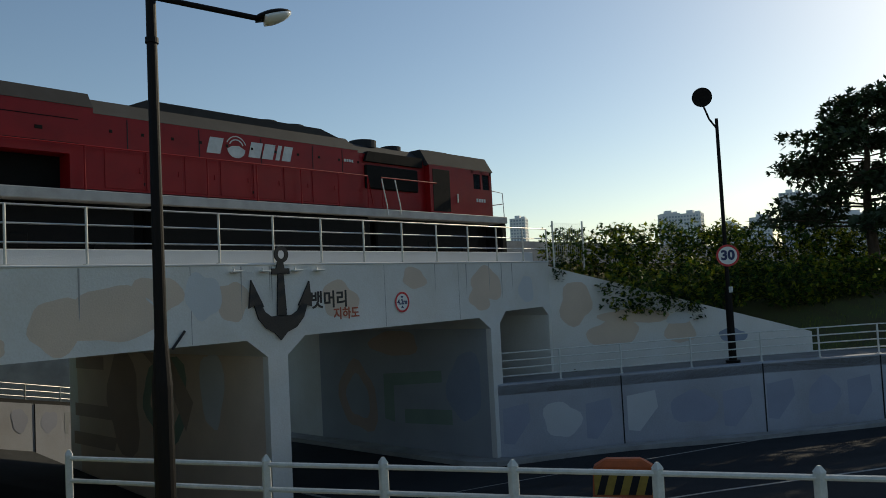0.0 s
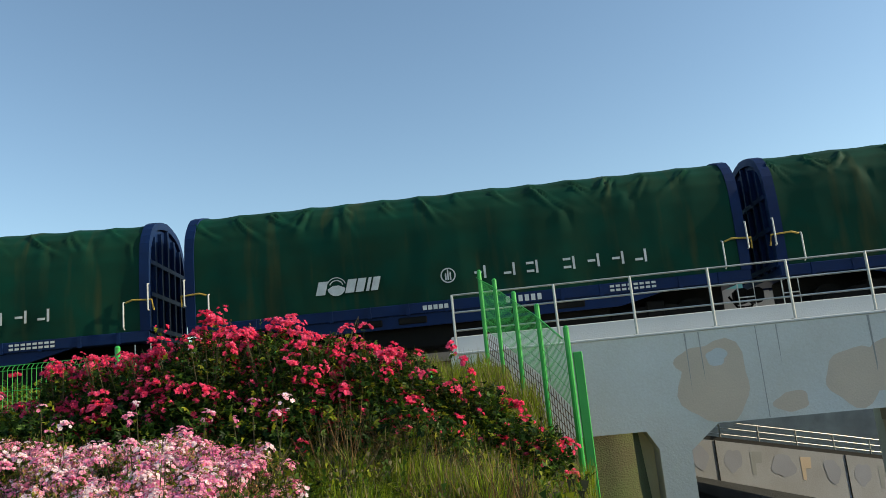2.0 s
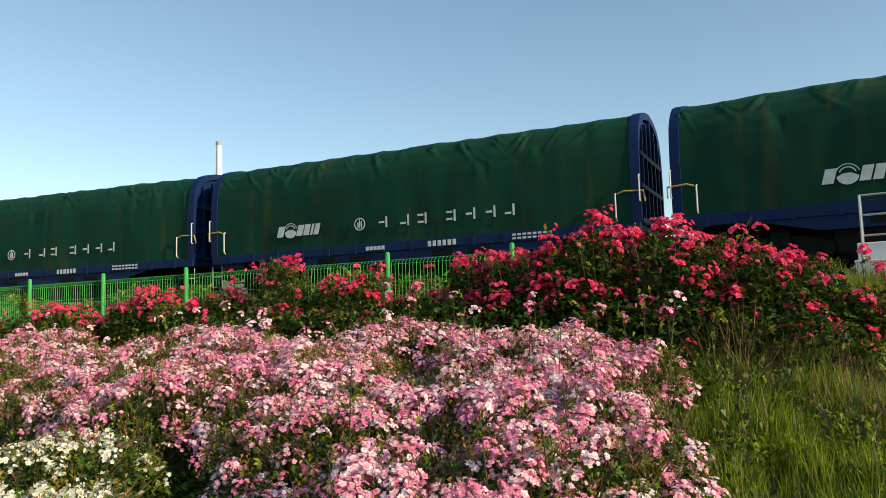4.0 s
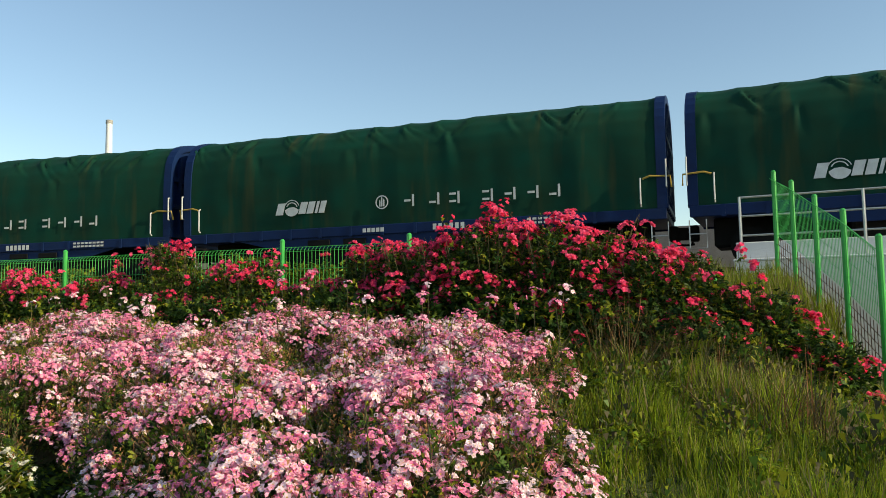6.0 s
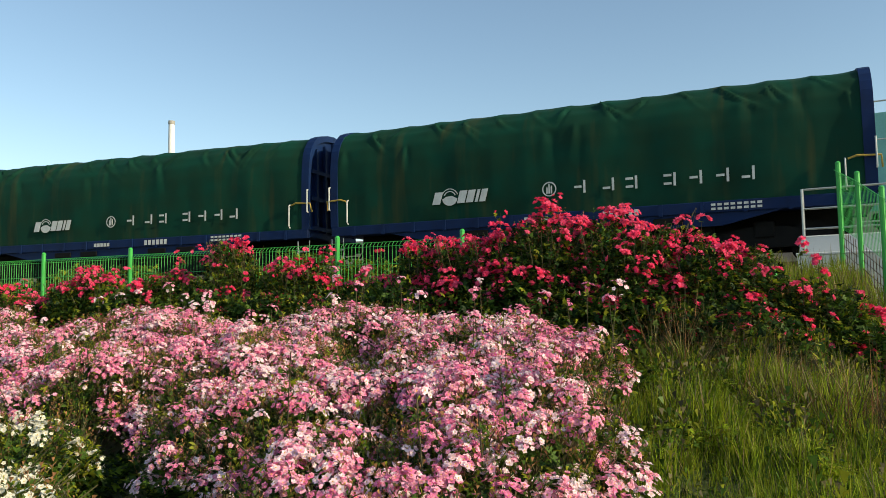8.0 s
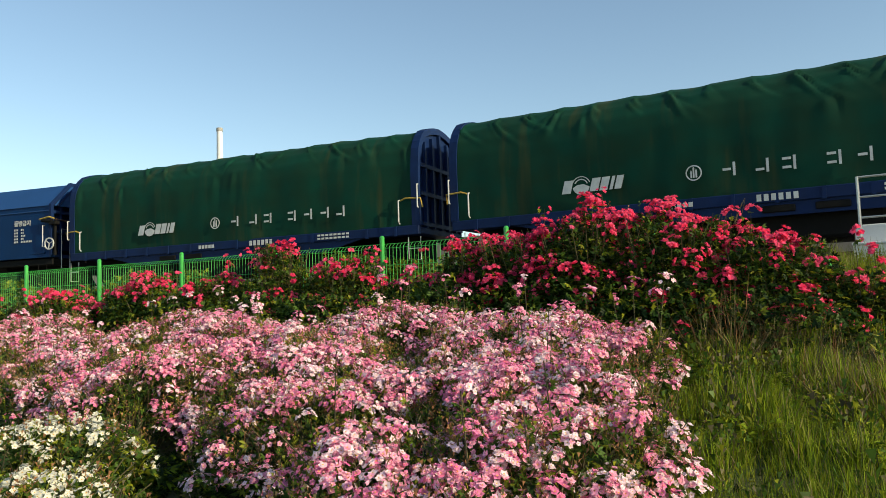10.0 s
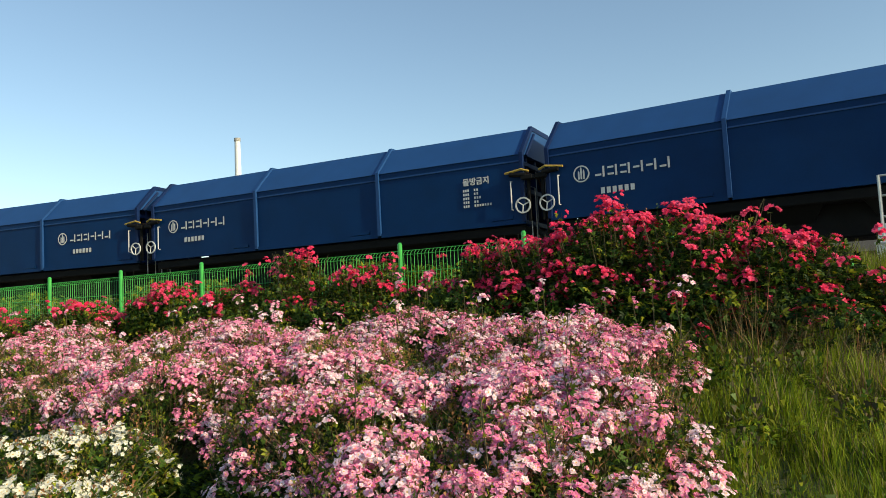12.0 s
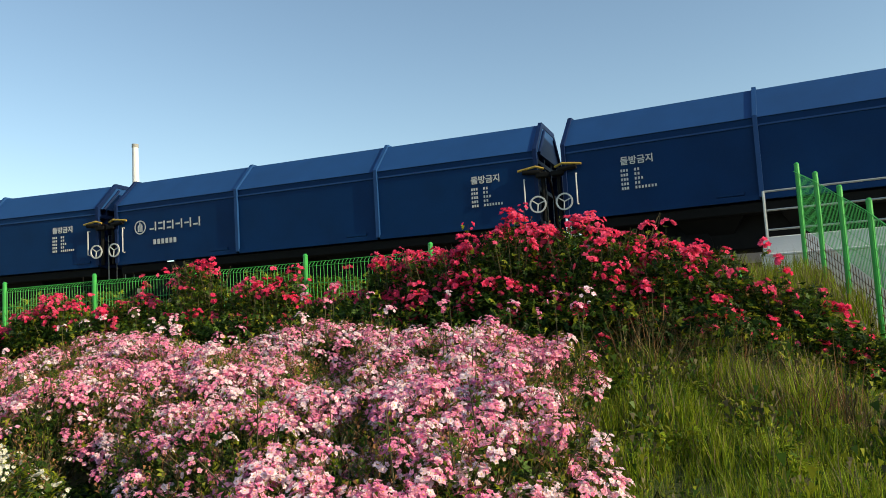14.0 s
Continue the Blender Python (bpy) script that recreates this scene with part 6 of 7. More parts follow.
def bank_of(xs, ys):
    """Heights of the garden bank for arrays of points."""
    k = np.clip((xs + 1.3) / 1.8, 0, 1)
    fall = np.interp(ys, DROP_Y, DROP) * k * k * (3 - 2 * k)
    q = np.maximum(xs, TANGENT_X)
    yy = ys + np.where(xs > CURVE_X, 0, (q - CURVE_X) ** 2 / (2 * CURVE_R)) * 0.6
    return np.interp(yy, [-4, 2.2, 4.5, 7.0, 9.6, 12.0, 14.2, 15.5], [0.0, 0.0, 0.22, 0.62, 1.35, 1.75, 2.1, 2.15]) - fall


def lumpy(x, y, scale, seed):
    return noise.noise(Vector((x * scale, y * scale, seed))) + 0.5 * noise.noise(Vector((x * scale * 2.3, y * scale * 2.3, seed + 5)))


def rose_bush(name, label, group, centre, radius, plant, trusses, leaves, flower, mats, fsize, clump, low, seed=0, leaf_size=0.05, shares=(0.55, 0.33, 0.12), sprays=0, shoots=0, blotch=-0.25, core=(), front=0.4):
    """A shrub: stems from the ground, leaves through its body, blossoms in round trusses on its outer skin,
    thin sprays of buds between them and a few tall shoots. plant(x, y) is the canopy's height over the ground,
    low the height share down to which its flanks bloom."""
    cx, cy = centre
    rx, ry = radius
    root = thing(name, label, "rose bush", group)
    global RNG
    RNG = np.random.default_rng(1000 + seed)

    def inside(n, lo=0.0):
        a, r = RNG.uniform(0, 2 * np.pi, n), np.sqrt(RNG.uniform(lo, 1, n))
        return cx + rx * r * np.cos(a), cy + ry * r * np.sin(a), r

    def canopy(xs, ys, r):
        return np.array([plant(x, y) for x, y in zip(xs, ys)]) * np.sqrt(1 - 0.75 * r ** 4)
    xs, ys, r = inside(60)
    base = np.array([(x * 0.4 + cx * 0.6, y * 0.4 + cy * 0.6, bank_z(x, y) - 0.05) for x, y in zip(xs, ys)])
    tops = np.array([(x, y, bank_z(x, y) + plant(x, y) * 0.95) for x, y in zip(xs, ys)])
    b = Build()
    for p, q in zip(base, tops):
        mid = (p + q) / 2 + np.array([RNG.uniform(-0.1, 0.1), RNG.uniform(-0.1, 0.1), 0.1])
        b.tube(p, mid, 0.008, 0.006, n=4, caps=False)
        b.tube(mid, q, 0.006, 0.003, n=4, caps=False)
    # where trusses sit: on the top, and down the flanks near the rim
    xs, ys, r = inside(trusses)
    keep = np.array([lumpy(x, y, 1.9, seed) for x, y in zip(xs, ys)]) > blotch
    xs, ys, r = xs[keep], ys[keep], r[keep]
    ys = np.where((r > 0.7) & (RNG.uniform(0, 1, len(xs)) < front), cy - np.abs(ys - cy), ys)
    k = np.where(r > 0.7, RNG.uniform(low, 1.0, len(xs)), RNG.uniform(0.93, 1.05, len(xs)))
    c = np.stack([xs, ys, bank_of(xs, ys) + canopy(xs, ys, r) * k], -1)
    big = RNG.uniform(0.45, 1.35, len(c))
    if shoots:
        sx, sy, sr = inside(shoots)
        foot = np.stack([sx, sy, bank_of(sx, sy) + canopy(sx, sy, sr) * 0.7], -1)
        tip = foot + np.stack([RNG.uniform(-0.08, 0.08, shoots), RNG.uniform(-0.08, 0.08, shoots), RNG.uniform(0.35, 0.75, shoots)], -1)
        for p, q in zip(foot, tip):
            b.tube(p, q, 0.006, 0.003, n=4, caps=False)
        c, big = np.concatenate([c, tip]), np.concatenate([big, RNG.uniform(0.6, 1.0, shoots)])
        m = shoots * 14
        at = np.repeat(foot, 14, axis=0) + (np.repeat(tip - foot, 14, axis=0)) * RNG.uniform(0.1, 0.95, (m, 1)) + RNG.normal(0, 0.035, (m, 3))
        scatter("shoot_leaves", SPRIG, at, rotations(m, 1.3), RNG.uniform(0.6, 1.1, m) * leaf_size, [LEAF, LEAFYELLOW], RNG.choice(2, m), root)
    part("stem_tangle", b, STEM, root, kind="stuff", fix=False)
    # leaves
    xs, ys, r = inside(leaves)
    z = bank_of(xs, ys) + canopy(xs, ys, r) * RNG.uniform(0.05, 1.0, leaves) ** 0.55
    scatter("foliage", SPRIG, np.stack([xs, ys, z], -1), rotations(leaves, 1.3), RNG.uniform(0.6, 1.3, leaves) * leaf_size, [LEAF, LEAFDARK, LEAFYELLOW], RNG.choice(3, leaves, p=list(shares)), root, "small toothed green leaves")
    # blossoms
    count = np.maximum(1, (clump * big ** 2).astype(int))
    n = int(count.sum())
    d = RNG.normal(0, 0.8, (n, 3)) + np.array([0.45, -0.45, 0.7])
    d /= np.linalg.norm(d, axis=1, keepdims=True)
    wide = np.repeat(big, count)[:, None] * fsize * math.sqrt(clump) * 0.5
    p = np.repeat(c, count, axis=0) + d * wide * RNG.uniform(0.7, 1.1, (n, 1)) * np.array([1.05, 1.05, 0.8])
    slots = np.zeros(n, int)
    if len(mats) > 1:
        tone = np.repeat(RNG.uniform(0, 1, len(c)), count) * 0.55 + RNG.uniform(0, 1, n) * 0.45
        slots = np.clip((tone * 1.5 - 0.25) * len(mats), 0, len(mats) - 1).astype(int)
    scatter("blossoms", flower, p, rotations(n, 0.9, d), RNG.uniform(0.65, 1.25, n) * fsize, list(mats) + list(core), slots, root, "open blossoms in clusters")
    if sprays:
        xs, ys, r = inside(sprays)
        h = RNG.uniform(0.08, 0.2, sprays)
        z = bank_of(xs, ys) + canopy(xs, ys, r) * RNG.uniform(0.85, 1.02, sprays) - h * 0.35
        scatter("bud_sprays", SPRAY, np.stack([xs, ys, z], -1), rotations(sprays, 0.6), h, [BUD, STEM, LEAFYELLOW, LEAF], RNG.choice(4, sprays, p=[0.4, 0.2, 0.22, 0.18]), root, "thin russet bud sprays and spent heads")
    return root


def pink_height(x, y):
    return float(np.interp(y, [2.0, 3.2, 5.2, 7.2, 8.4], [0.50, 0.64, 0.74, 0.72, 0.60])) + 0.26 * lumpy(x, y, 1.3, 3) + 0.2 * max(0.0, lumpy(x, y, 4.5, 31) - 0.25)


PINKBED = [((-2.2, 4.5), (0.8, 1.0)), ((-2.75, 6.4), (0.8, 0.8)), ((-2.65, 3.65), (0.85, 0.8)), ((-2.95, 5.4), (1.05, 1.1)), ((-4.25, 4.8), (1.1, 1.05)), ((-3.7, 6.8), (1.25, 1.0)), ((-5.5, 5.8), (1.3, 1.1)), ((-5.6, 7.4), (1.4, 0.8)),
           ((-7.2, 6.6), (1.4, 1.1)), ((-8.9, 7.0), (1.5, 1.0)), ((-6.9, 5.0), (1.0, 0.8)), ((-8.6, 5.3), (1.1, 0.9)), ((-10.6, 6.2), (1.4, 1.0)), ((-12.6, 7.0), (1.4, 1.0))]
for i, (c, r) in enumerate(PINKBED):
    area = r[0] * r[1]
    rose_bush("pink_rose_bush", "bushy shrub rose covered in small pink blossoms", "pink rose bed", c, r, pink_height, int((250 if c[0] > -8 else 170) * area), int((2900 if c[0] > -8 else 2000) * area), PINKFLOWER, (DEEPPETAL, PINKPETAL, PALEPETAL), 0.044, 18, 0.5,
              seed=i, leaf_size=0.055, shares=(0.5, 0.35, 0.15), sprays=int(1700 * area), shoots=9 if c[1] > 6 else 3, core=(POLLEN,))
for i, (c, r) in enumerate((((-4.55, 2.55), (0.8, 0.62)), ((-5.9, 3.5), (0.9, 0.7)), ((-3.9, 2.2), (0.5, 0.4)))):
    rose_bush("white_rose_bush", "low shrub rose with small creamy white blossoms", "white rose bushes", c, r, lambda x, y: 0.62 + 0.14 * lumpy(x, y, 1.5, 8), int(300 * r[0] * r[1]), int(5200 * r[0] * r[1]), WHITEFLOWER, (WHITEPETAL,), 0.044, 6, 0.55,
              seed=30 + i, shares=(0.6, 0.15, 0.25), sprays=int(700 * r[0] * r[1]), core=(POLLEN,))


def red_height(top):
    def f(x, y):
        return top - 0.33 - bank_z(x, y) + 0.34 * lumpy(x, y, 1.8, 12)
    return f


# centre, radii, height of the top, share of blossom
REDROW = [((-0.15, 9.75), (0.6, 0.45), 1.5, 0.9), ((-0.85, 9.3), (0.7, 0.5), 2.05, 0.9), ((-1.7, 9.15), (0.8, 0.7), 2.45, 1.0), ((-2.65, 9.15), (0.75, 0.75), 2.82, 1.1), ((-3.8, 9.15), (0.85, 0.8), 2.92, 1.15), ((-4.7, 9.2), (0.8, 0.7), 2.75, 1.0),
          ((-5.5, 9.25), (0.55, 0.5), 2.7, 0.8), ((-6.5, 9.35), (0.9, 0.5), 2.35, 0.4), ((-7.7, 9.2), (0.75, 0.5), 2.58, 0.9), ((-8.85, 9.05), (0.5, 0.45), 2.98, 1.0), ((-10.1, 8.8), (0.8, 0.5), 2.45, 0.8), ((-11.6, 8.5), (1.0, 0.5), 2.4, 0.9),
          ((-13.4, 8.1), (1.2, 0.6), 2.3, 0.7), ((-15.8, 7.7), (1.5, 0.7), 2.1, 0.6)]
for i, (c, r, top, dens) in enumerate(REDROW):
    area = r[0] * r[1]
    rose_bush("red_rose_bush", "climbing rose with crimson blossoms sprawling over the green fence", "red climbing roses", c, r, red_height(top), int(170 * area * dens), int(7000 * area), ROSE, (REDPETAL, REDPALE), 0.08, 8, 0.3,
              seed=50 + i, leaf_size=0.062, shares=(0.46, 0.40, 0.14) if c[0] > -6 else (0.58, 0.17, 0.25), sprays=int(160 * area), shoots=3, blotch=-0.3, front=0.85)


# ---- grass, weeds and undergrowth ----
def meadow(name, label, n, x0, x1, y0, y1, hmin, hmax, mats, probs, test, shape=BLADE, seed=0, tilt=0.45, rise=0.0, tuft=1):
    global RNG
    RNG = np.random.default_rng(seed)
    xs, ys = RNG.uniform(x0, x1, n // tuft), RNG.uniform(y0, y1, n // tuft)
    if tuft > 1:
        xs, ys = np.repeat(xs, tuft), np.repeat(ys, tuft)
        xs, ys = xs + RNG.normal(0, 0.035, len(xs)), ys + RNG.normal(0, 0.035, len(ys))
    keep = np.array([test(x, y) for x, y in zip(xs, ys)])
    xs, ys = xs[keep], ys[keep]
    m = len(xs)
    z = (bank_of(xs, ys) if x1 < 5 else np.array([ground_z(x, y) for x, y in zip(xs, ys)])) - 0.02
    big = np.array([0.72 + 0.75 * lumpy(x, y, 1.3, seed) for x, y in zip(xs, ys)])
    size = RNG.uniform(hmin, hmax, m) * big.clip(0.3, 1.6)
    z = z + RNG.uniform(0, 1, m) * rise * big.clip(0.3, 1.6)
    turns = rotations(m, tilt)
    scatter(name, shape, np.stack([xs, ys, z], -1), turns, size, mats, RNG.choice(len(mats), m, p=probs), None, label)


def in_pink(x, y):
    return any(((x - c[0]) / r[0]) ** 2 + ((y - c[1]) / r[1]) ** 2 < 0.8 for c, r in PINKBED)


def open_bank(x, y):
    return not in_pink(x, y) and off_line(x, y, EDGE) > 0.05


meadow("grass", "long mixed green grass on the bank", 84000, -3.2, 0.8, 2.2, 9.6, 0.12, 0.46, [GRASS, LEAFYELLOW, LEAF, DRYGRASS, STEM], [0.48, 0.22, 0.16, 0.09, 0.05], open_bank, seed=1, tuft=14)
meadow("bank_grass", "rough grass along the track bank", 46000, -26, 1.8, 8.6, 14.6, 0.2, 0.5, [GRASS, LEAFYELLOW, DRYGRASS], [0.5, 0.32, 0.18], lambda x, y: off_line(x, y, EDGE) > 0.05, seed=3, tuft=10)
meadow("slope_grass", "tall seeding grass on the slope by the stepped fence", 9000, -2.6, 0.4, 10.3, 14.0, 0.25, 0.6, [GRASS, LEAFYELLOW, DRYGRASS], [0.45, 0.25, 0.3], lambda x, y: off_line(x, y, EDGE) > 0.05, seed=5, tuft=8)
meadow("ground_cover", "dark leafy ground cover between the rose bushes", 22000, -6.5, 0.7, 1.7, 5.0, 0.05, 0.09, [LEAFDARK, LEAF, GRASS], [0.45, 0.3, 0.25], lambda x, y: off_line(x, y, EDGE) > 0.05, SPRIG, seed=6, tilt=1.0, rise=0.14)
meadow("weed_leaves", "low leafy weeds between the roses", 36000, -12, 0.8, 2.4, 9.2, 0.04, 0.09, [LEAF, LEAFDARK, LEAFYELLOW], [0.45, 0.45, 0.1], open_bank, LEAFLET, seed=4, tilt=1.0)
meadow("broad_weeds", "fresh green broad-leaved weeds in the grass", 40000, -2.8, 0.75, 2.2, 8.6, 0.03, 0.06, [GRASS, LEAF, LEAFYELLOW, LEAFDARK], [0.56, 0.18, 0.20, 0.06], lambda x, y: open_bank(x, y) and lumpy(x, y, 1.4, 6) > -0.1, SPRIG, seed=11, tilt=0.9, rise=0.28, tuft=16)
meadow("tall_weeds", "upright leafy weed stalks", 11000, -2.8, 0.6, 2.6, 9.2, 0.2, 0.5, [LEAF, LEAFYELLOW, STEM], [0.45, 0.25, 0.3], lambda x, y: open_bank(x, y) and lumpy(x, y, 2.2, 16) > 0.1, SPRAY, seed=12, tuft=5)
meadow("dry_stalks", "tangled brown dead stalks below the roses", 4600, -2.5, 0.6, 6.2, 8.7, 0.3, 0.8, [DRYGRASS, STEM, BUD], [0.35, 0.4, 0.25], lambda x, y: min(math.hypot(x + 1.75, y - 8.1), math.hypot(x + 0.65, y - 8.1), math.hypot(x + 0.1, y - 7.4), math.hypot(x + 0.8, y - 7.2)) < 0.5, TWIG, seed=2, tilt=0.9, tuft=4)


def shrub_mass(name, label, boxes, n, mats, probs, size, seed, group=""):
    """Leafy undergrowth filling soft lumps: (x, y, z, rx, ry, rz)."""
    global RNG
    RNG = np.random.default_rng(seed)
    per = np.array([a[3] * a[4] * a[5] for a in boxes]) ** 0.67
    per = (per / per.sum() * n).astype(int)
    pts = []
    for (x, y, z, rx, ry, rz), k in zip(boxes, per):
        d = RNG.normal(0, 1, (k, 3))
        d /= np.linalg.norm(d, axis=1, keepdims=True)
        rad = RNG.uniform(0.45, 1.0, (k, 1)) ** 0.5
        wob = np.array([1 + 0.3 * noise.noise(Vector((q[0] * 2 + x, q[1] * 2 + y, q[2] * 2))) for q in d])[:, None]
        pts.append(np.array([x, y, z]) + d * rad * wob * np.array([rx, ry, rz]))
    p = np.concatenate(pts)
    m = len(p)
    return scatter(name, SPRIG, p, rotations(m, 1.4), RNG.uniform(0.6, 1.3, m) * size, mats, RNG.choice(len(mats), m, p=probs), None, label)


back = [(-4.6 - 1.0 * i, 8.55 - 0.03 * i, 1.35 + 0.1 * math.sin(i * 2.1), 0.75, 0.5, 0.5) for i in range(11)] + [(-1.4, 8.4, 1.15, 0.8, 0.5, 0.45), (-2.6, 8.4, 1.3, 0.9, 0.5, 0.5), (-3.7, 8.5, 1.35, 0.9, 0.5, 0.55), (-0.3, 9.1, 0.9, 0.7, 0.5, 0.5)]
shrub_mass("undergrowth", "dark leafy undergrowth behind the pink roses", back, 23000, [LEAFDARK, LEAF, LEAFYELLOW], [0.55, 0.35, 0.1], 0.07, 21)
green = [(-7.0 - 1.3 * i, 10.3 - 0.1 * i, 1.95 + 0.15 * math.sin(i * 1.7), 0.95, 0.55, 0.45) for i in range(14)]
shrub_mass("fence_shrubs", "yellow-green shrubs growing through the fence", green, 20000, [LEAF, LEAFYELLOW, LEAFDARK], [0.45, 0.4, 0.15], 0.075, 22)

# hedge on the far embankment
hedge = []
rnd = random.Random(3)
for i in range(30):
    k = i / 29
    hx, hy = 23.9 + 22 * k, 14.9 - 11.5 * k + rnd.uniform(-0.4, 0.4)
    hedge.append((hx + 0.8, hy + 0.8, 2.6 - 0.45 * k + rnd.uniform(-0.15, 0.2), 1.15, 0.9, 1.15 + rnd.uniform(-0.15, 0.3)))
for i in range(22):
    k = i / 21
    hedge.append((25.0 + 18 * k, 13.2 - 10.5 * k, 1.25 + rnd.uniform(-0.2, 0.2), 1.2, 0.9, 0.9))
shrub_mass("hedge", "dense unclipped green hedge on the embankment", hedge, 32000, [LEAFDARK, LEAF, LEAFYELLOW], [0.34, 0.36, 0.30], 0.15, 23)
ivy = []
for i in range(9):
    k = rnd.uniform(0.2, 7.5)
    q = wing_a + wing_d * k
    z = 2.28 - 2.8 * k / 9.38
    ivy.append((q.x - 0.06, q.y - 0.06, z - rnd.uniform(0.0, 0.35), 0.22, 0.22, 0.28))
shrub_mass("ivy", "dark ivy leaves trailing over the wing wall", ivy, 260, [LEAFDARK], [1.0], 0.11, 24)


# ---- pine trees beside the embankment ----
def pine(x, y, z, height, spread, seed, lean=0.0):
    rnd = random.Random(seed)
    global RNG
    RNG = np.random.default_rng(seed)
    root = thing("pine_tree", "tall dark pine with layered spreading crown", "tree", "pines on the embankment")
    b = Build()
    pts = [Vector((x, y, z - 0.3))]
    for i in range(1, 7):
        k = i / 6
        pts.append(Vector((x + lean * k * height * 0.25 + rnd.uniform(-0.15, 0.15), y + rnd.uniform(-0.2, 0.2), z + height * 0.93 * k)))
    for i, (p, q) in enumerate(zip(pts, pts[1:])):
        b.tube(p, q, 0.26 * (1 - i / 7.5), 0.26 * (1 - (i + 1) / 7.5), n=9)
    clumps = []
    for i in range(60):
        k = rnd.uniform(0.22, 1.0)
        s = min(5, int(k * 6))
        o = pts[s].lerp(pts[s + 1], k * 6 - s) if s < 6 else pts[6]
        a = rnd.uniform(0, 6.28)
        ln = spread * (1.05 - 0.75 * k) * rnd.uniform(0.55, 1.1)
        tip = o + Vector((math.cos(a) * ln, math.sin(a) * ln, rnd.uniform(-0.1, 0.5)))
        b.tube(o, tip, 0.07 * (1.2 - k), 0.02, n=5)
        for u in (0.55, 0.8, 1.0):
            c = o.lerp(tip, u)
            clumps.append((c.x, c.y, c.z + 0.15, rnd.uniform(0.5, 1.0), rnd.uniform(0.5, 1.0), rnd.uniform(0.2, 0.36)))
    part("trunk", b, BARK, root, fix=False)
    crown = shrub_mass("crown", "", clumps, 8000, [PINE, LEAFDARK], [0.85, 0.15], 0.26, seed)
    crown.parent = root


pine(36.8, 7.6, 1.4, 8.0, 5.3, 5, -0.12)
pine(39.5, 2.6, 1.4, 8.6, 4.8, 6, 0.1)
pine(42.5, 0.5, 1.4, 7.2, 4.4, 7)
pine(44.5, -5.0, 1.2, 8.0, 4.8, 8)
meadow("embankment_grass", "mown grass slope beside the sidewalk", 26000, 28, 44, -2, 10, 0.12, 0.3, [GRASS, LEAFYELLOW, LEAFDARK], [0.6, 0.25, 0.15], lambda x, y: off_line(x, y, WALL) < -2.7, seed=9)


# ---- green mesh fences ----
def mesh_panel(b, p, q, h0, h1, dx, dz, r, bend=True):
    """Welded wire between two posts whose panels run from h0 to h1 above each foot, its top folded forward."""
    p, q = Vector(p), Vector(q)
    ln = (q - p).length
    n = max(2, round(ln / dx))
    d = (q - p).normalized()
    side = Vector((d.y, -d.x, 0))
    for i in range(1, n):
        a = p + (q - p) * (i / n)
        b.tube(a + Vector((0, 0, h0)), a + Vector((0, 0, h1)), r, n=3, caps=False)
        if bend:
            b.tube(a + Vector((0, 0, h1)), a + Vector((0, 0, h1 + 0.05)) + side * 0.07, r, n=3, caps=False)
    for z in np.arange(h0, h1 + 0.01, dz):
        b.tube(p + Vector((0, 0, z)), q + Vector((0, 0, z)), r, n=3, caps=False)
    if bend:
        b.tube(p + Vector((0, 0, h1 + 0.05)) + side * 0.07, q + Vector((0, 0, h1 + 0.05)) + side * 0.07, r * 1.4, n=4, caps=False)


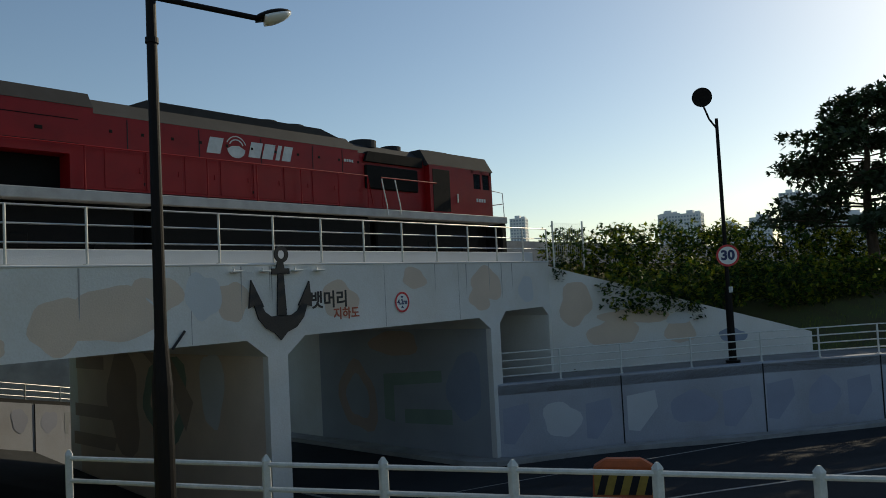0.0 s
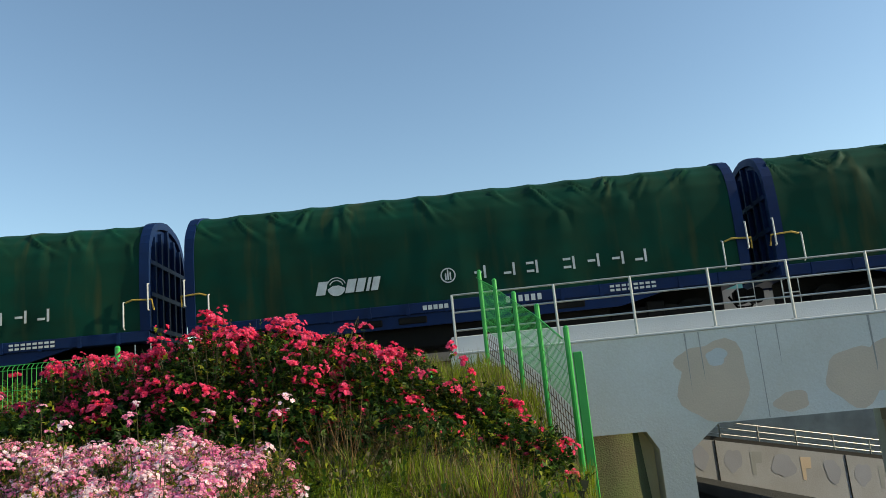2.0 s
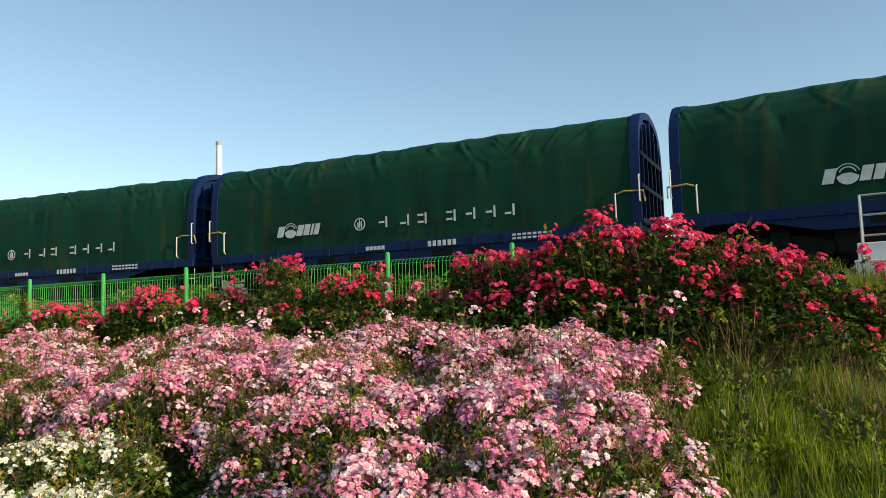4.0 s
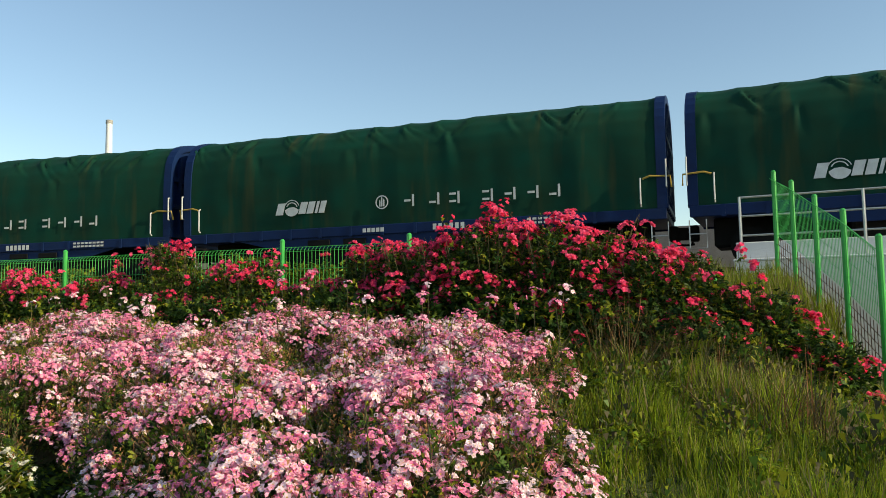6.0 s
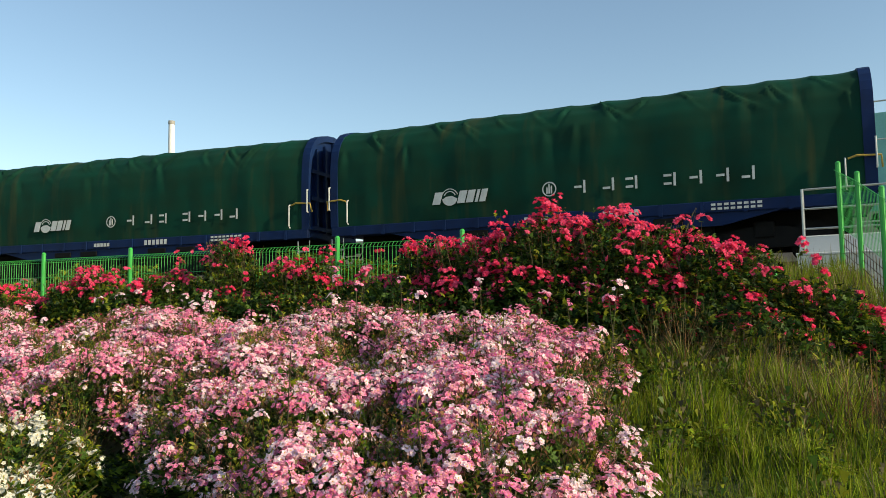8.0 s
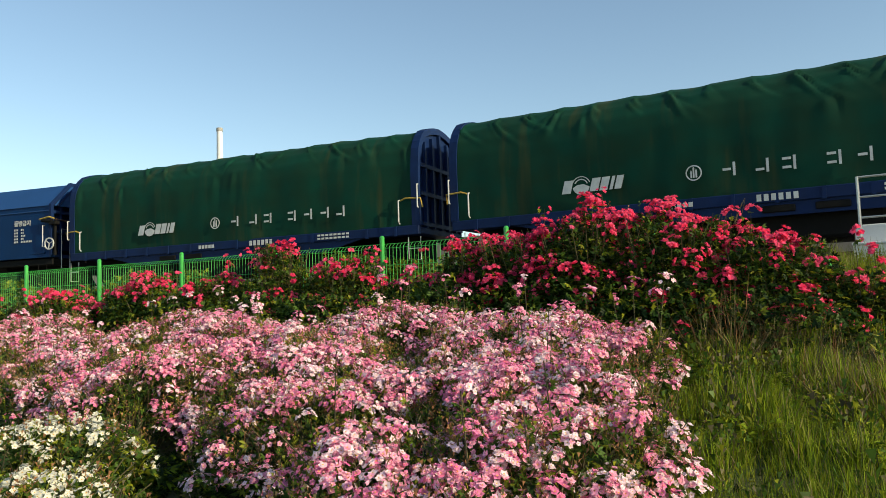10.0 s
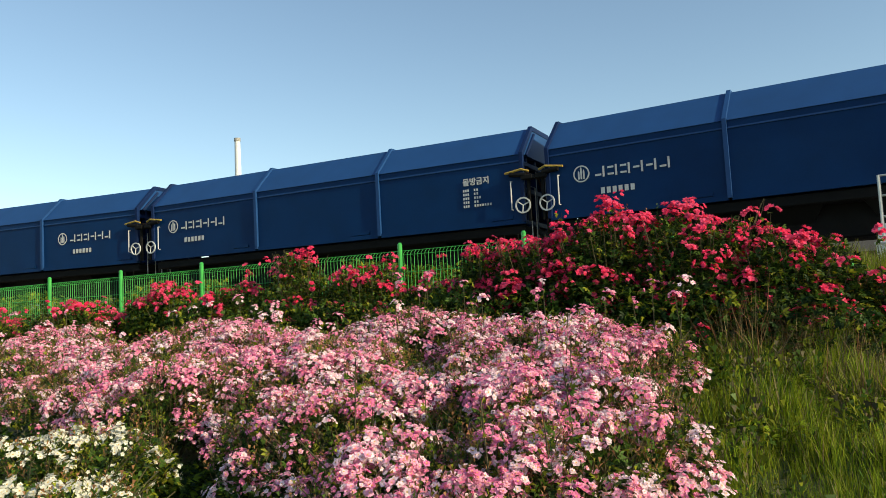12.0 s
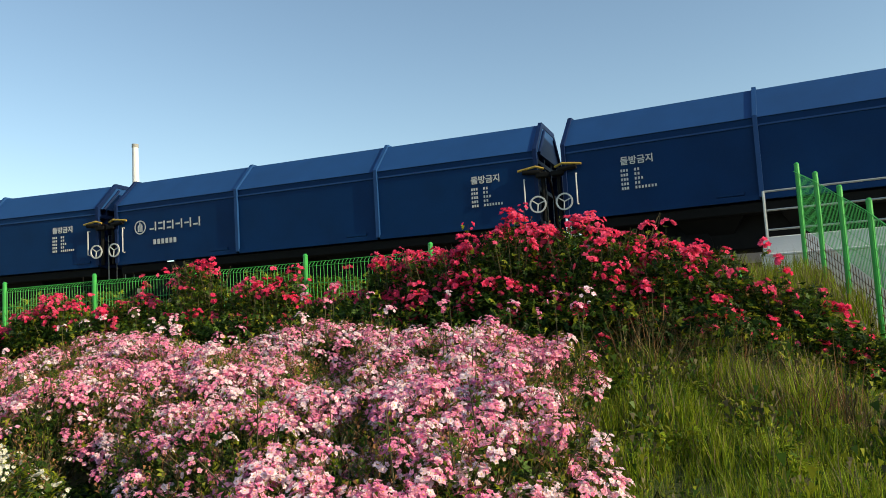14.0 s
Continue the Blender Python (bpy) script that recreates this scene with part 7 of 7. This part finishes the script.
def track_fence():
    root = thing("mesh_fence", "bright green welded mesh fence along the track bank", "fence")
    feet = [Vector((-1.21 - 1.988 * i, 10.2 - 0.2357 * i, (0.66, 1.12)[i] if i < 2 else 1.36)) for i in range(13)]
    proto = Build().tube((0, 0, -0.3), (0, 0, 1.3), 0.036, n=10).tube((0, 0, 1.3), (0, 0, 1.33), 0.04, 0.02, n=10).mesh("post", FENCEGREEN)
    for f in feet:
        part("post", proto, None, root).location = f
    for p, q in zip(feet, feet[1:]):
        b = Build()
        mesh_panel(b, p, q, 0.1, 1.16, 0.06, 0.26, 0.004)
        part("mesh_panel", b, FENCEGREEN, root, kind="stuff", fix=False)


track_fence()


def stepped_fence():
    root = thing("stepped_fence", "bright green mesh fence stepping down the bank beside the bridge", "fence")
    feet = [Vector((-0.55, 14.3, 2.05)), Vector((-0.28, 13.5, 1.76)), Vector((0.02, 12.7, 1.40)), Vector((0.33, 11.7, 1.02)), Vector((0.64, 10.65, 0.55)), Vector((0.70, 10.3, 0.25))]
    for i, f in enumerate(feet):
        h = (1.82, 1.8, 1.8, 1.83, 1.85, 1.75)[i]
        b = Build().tube((0, 0, -0.4), (0, 0, h), 0.04, n=10).tube((0, 0, h), (0, 0, h + 0.03), 0.045, 0.02, n=10)
        part("post", b, FENCEGREEN, root).location = f
    for i, (p, q) in enumerate(zip(feet[:4], feet[1:5])):
        b = Build()
        mesh_panel(b, p, q, 0.75, 1.66, 0.055, 0.22, 0.004)
        part("mesh_panel", b, FENCEGREEN, root, kind="stuff", fix=False)
        b = Build()
        mesh_panel(b, p, q, -0.05, 0.72, 0.11, 0.13, 0.0065, False)
        part("lower_panel", b, RUST, root, "rusty brown lower mesh", kind="stuff", fix=False)
    part("gate_post", Build().box(0.66, 0.78, 10.22, 10.3, -0.2, 2.05, 0.01), FENCEGREEN, root)


stepped_fence()


def end_fence():
    """Short wire fence at the far end of the bridge."""
    root = thing("wire_fence", "plain wire fence panel at the end of the bridge", "fence")
    feet = [Vector((23.5, 15.2, 2.3)), Vector((24.9, 14.8, 2.3))]
    for f in feet:
        part("post", Build().tube((0, 0, -0.2), (0, 0, 1.6), 0.035, n=8), STEEL, root).location = f
    b = Build()
    mesh_panel(b, feet[0], feet[1], 0.1, 1.5, 0.1, 0.2, 0.006, False)
    part("mesh_panel", b, STEEL, root, kind="stuff", fix=False)


end_fence()


motions()
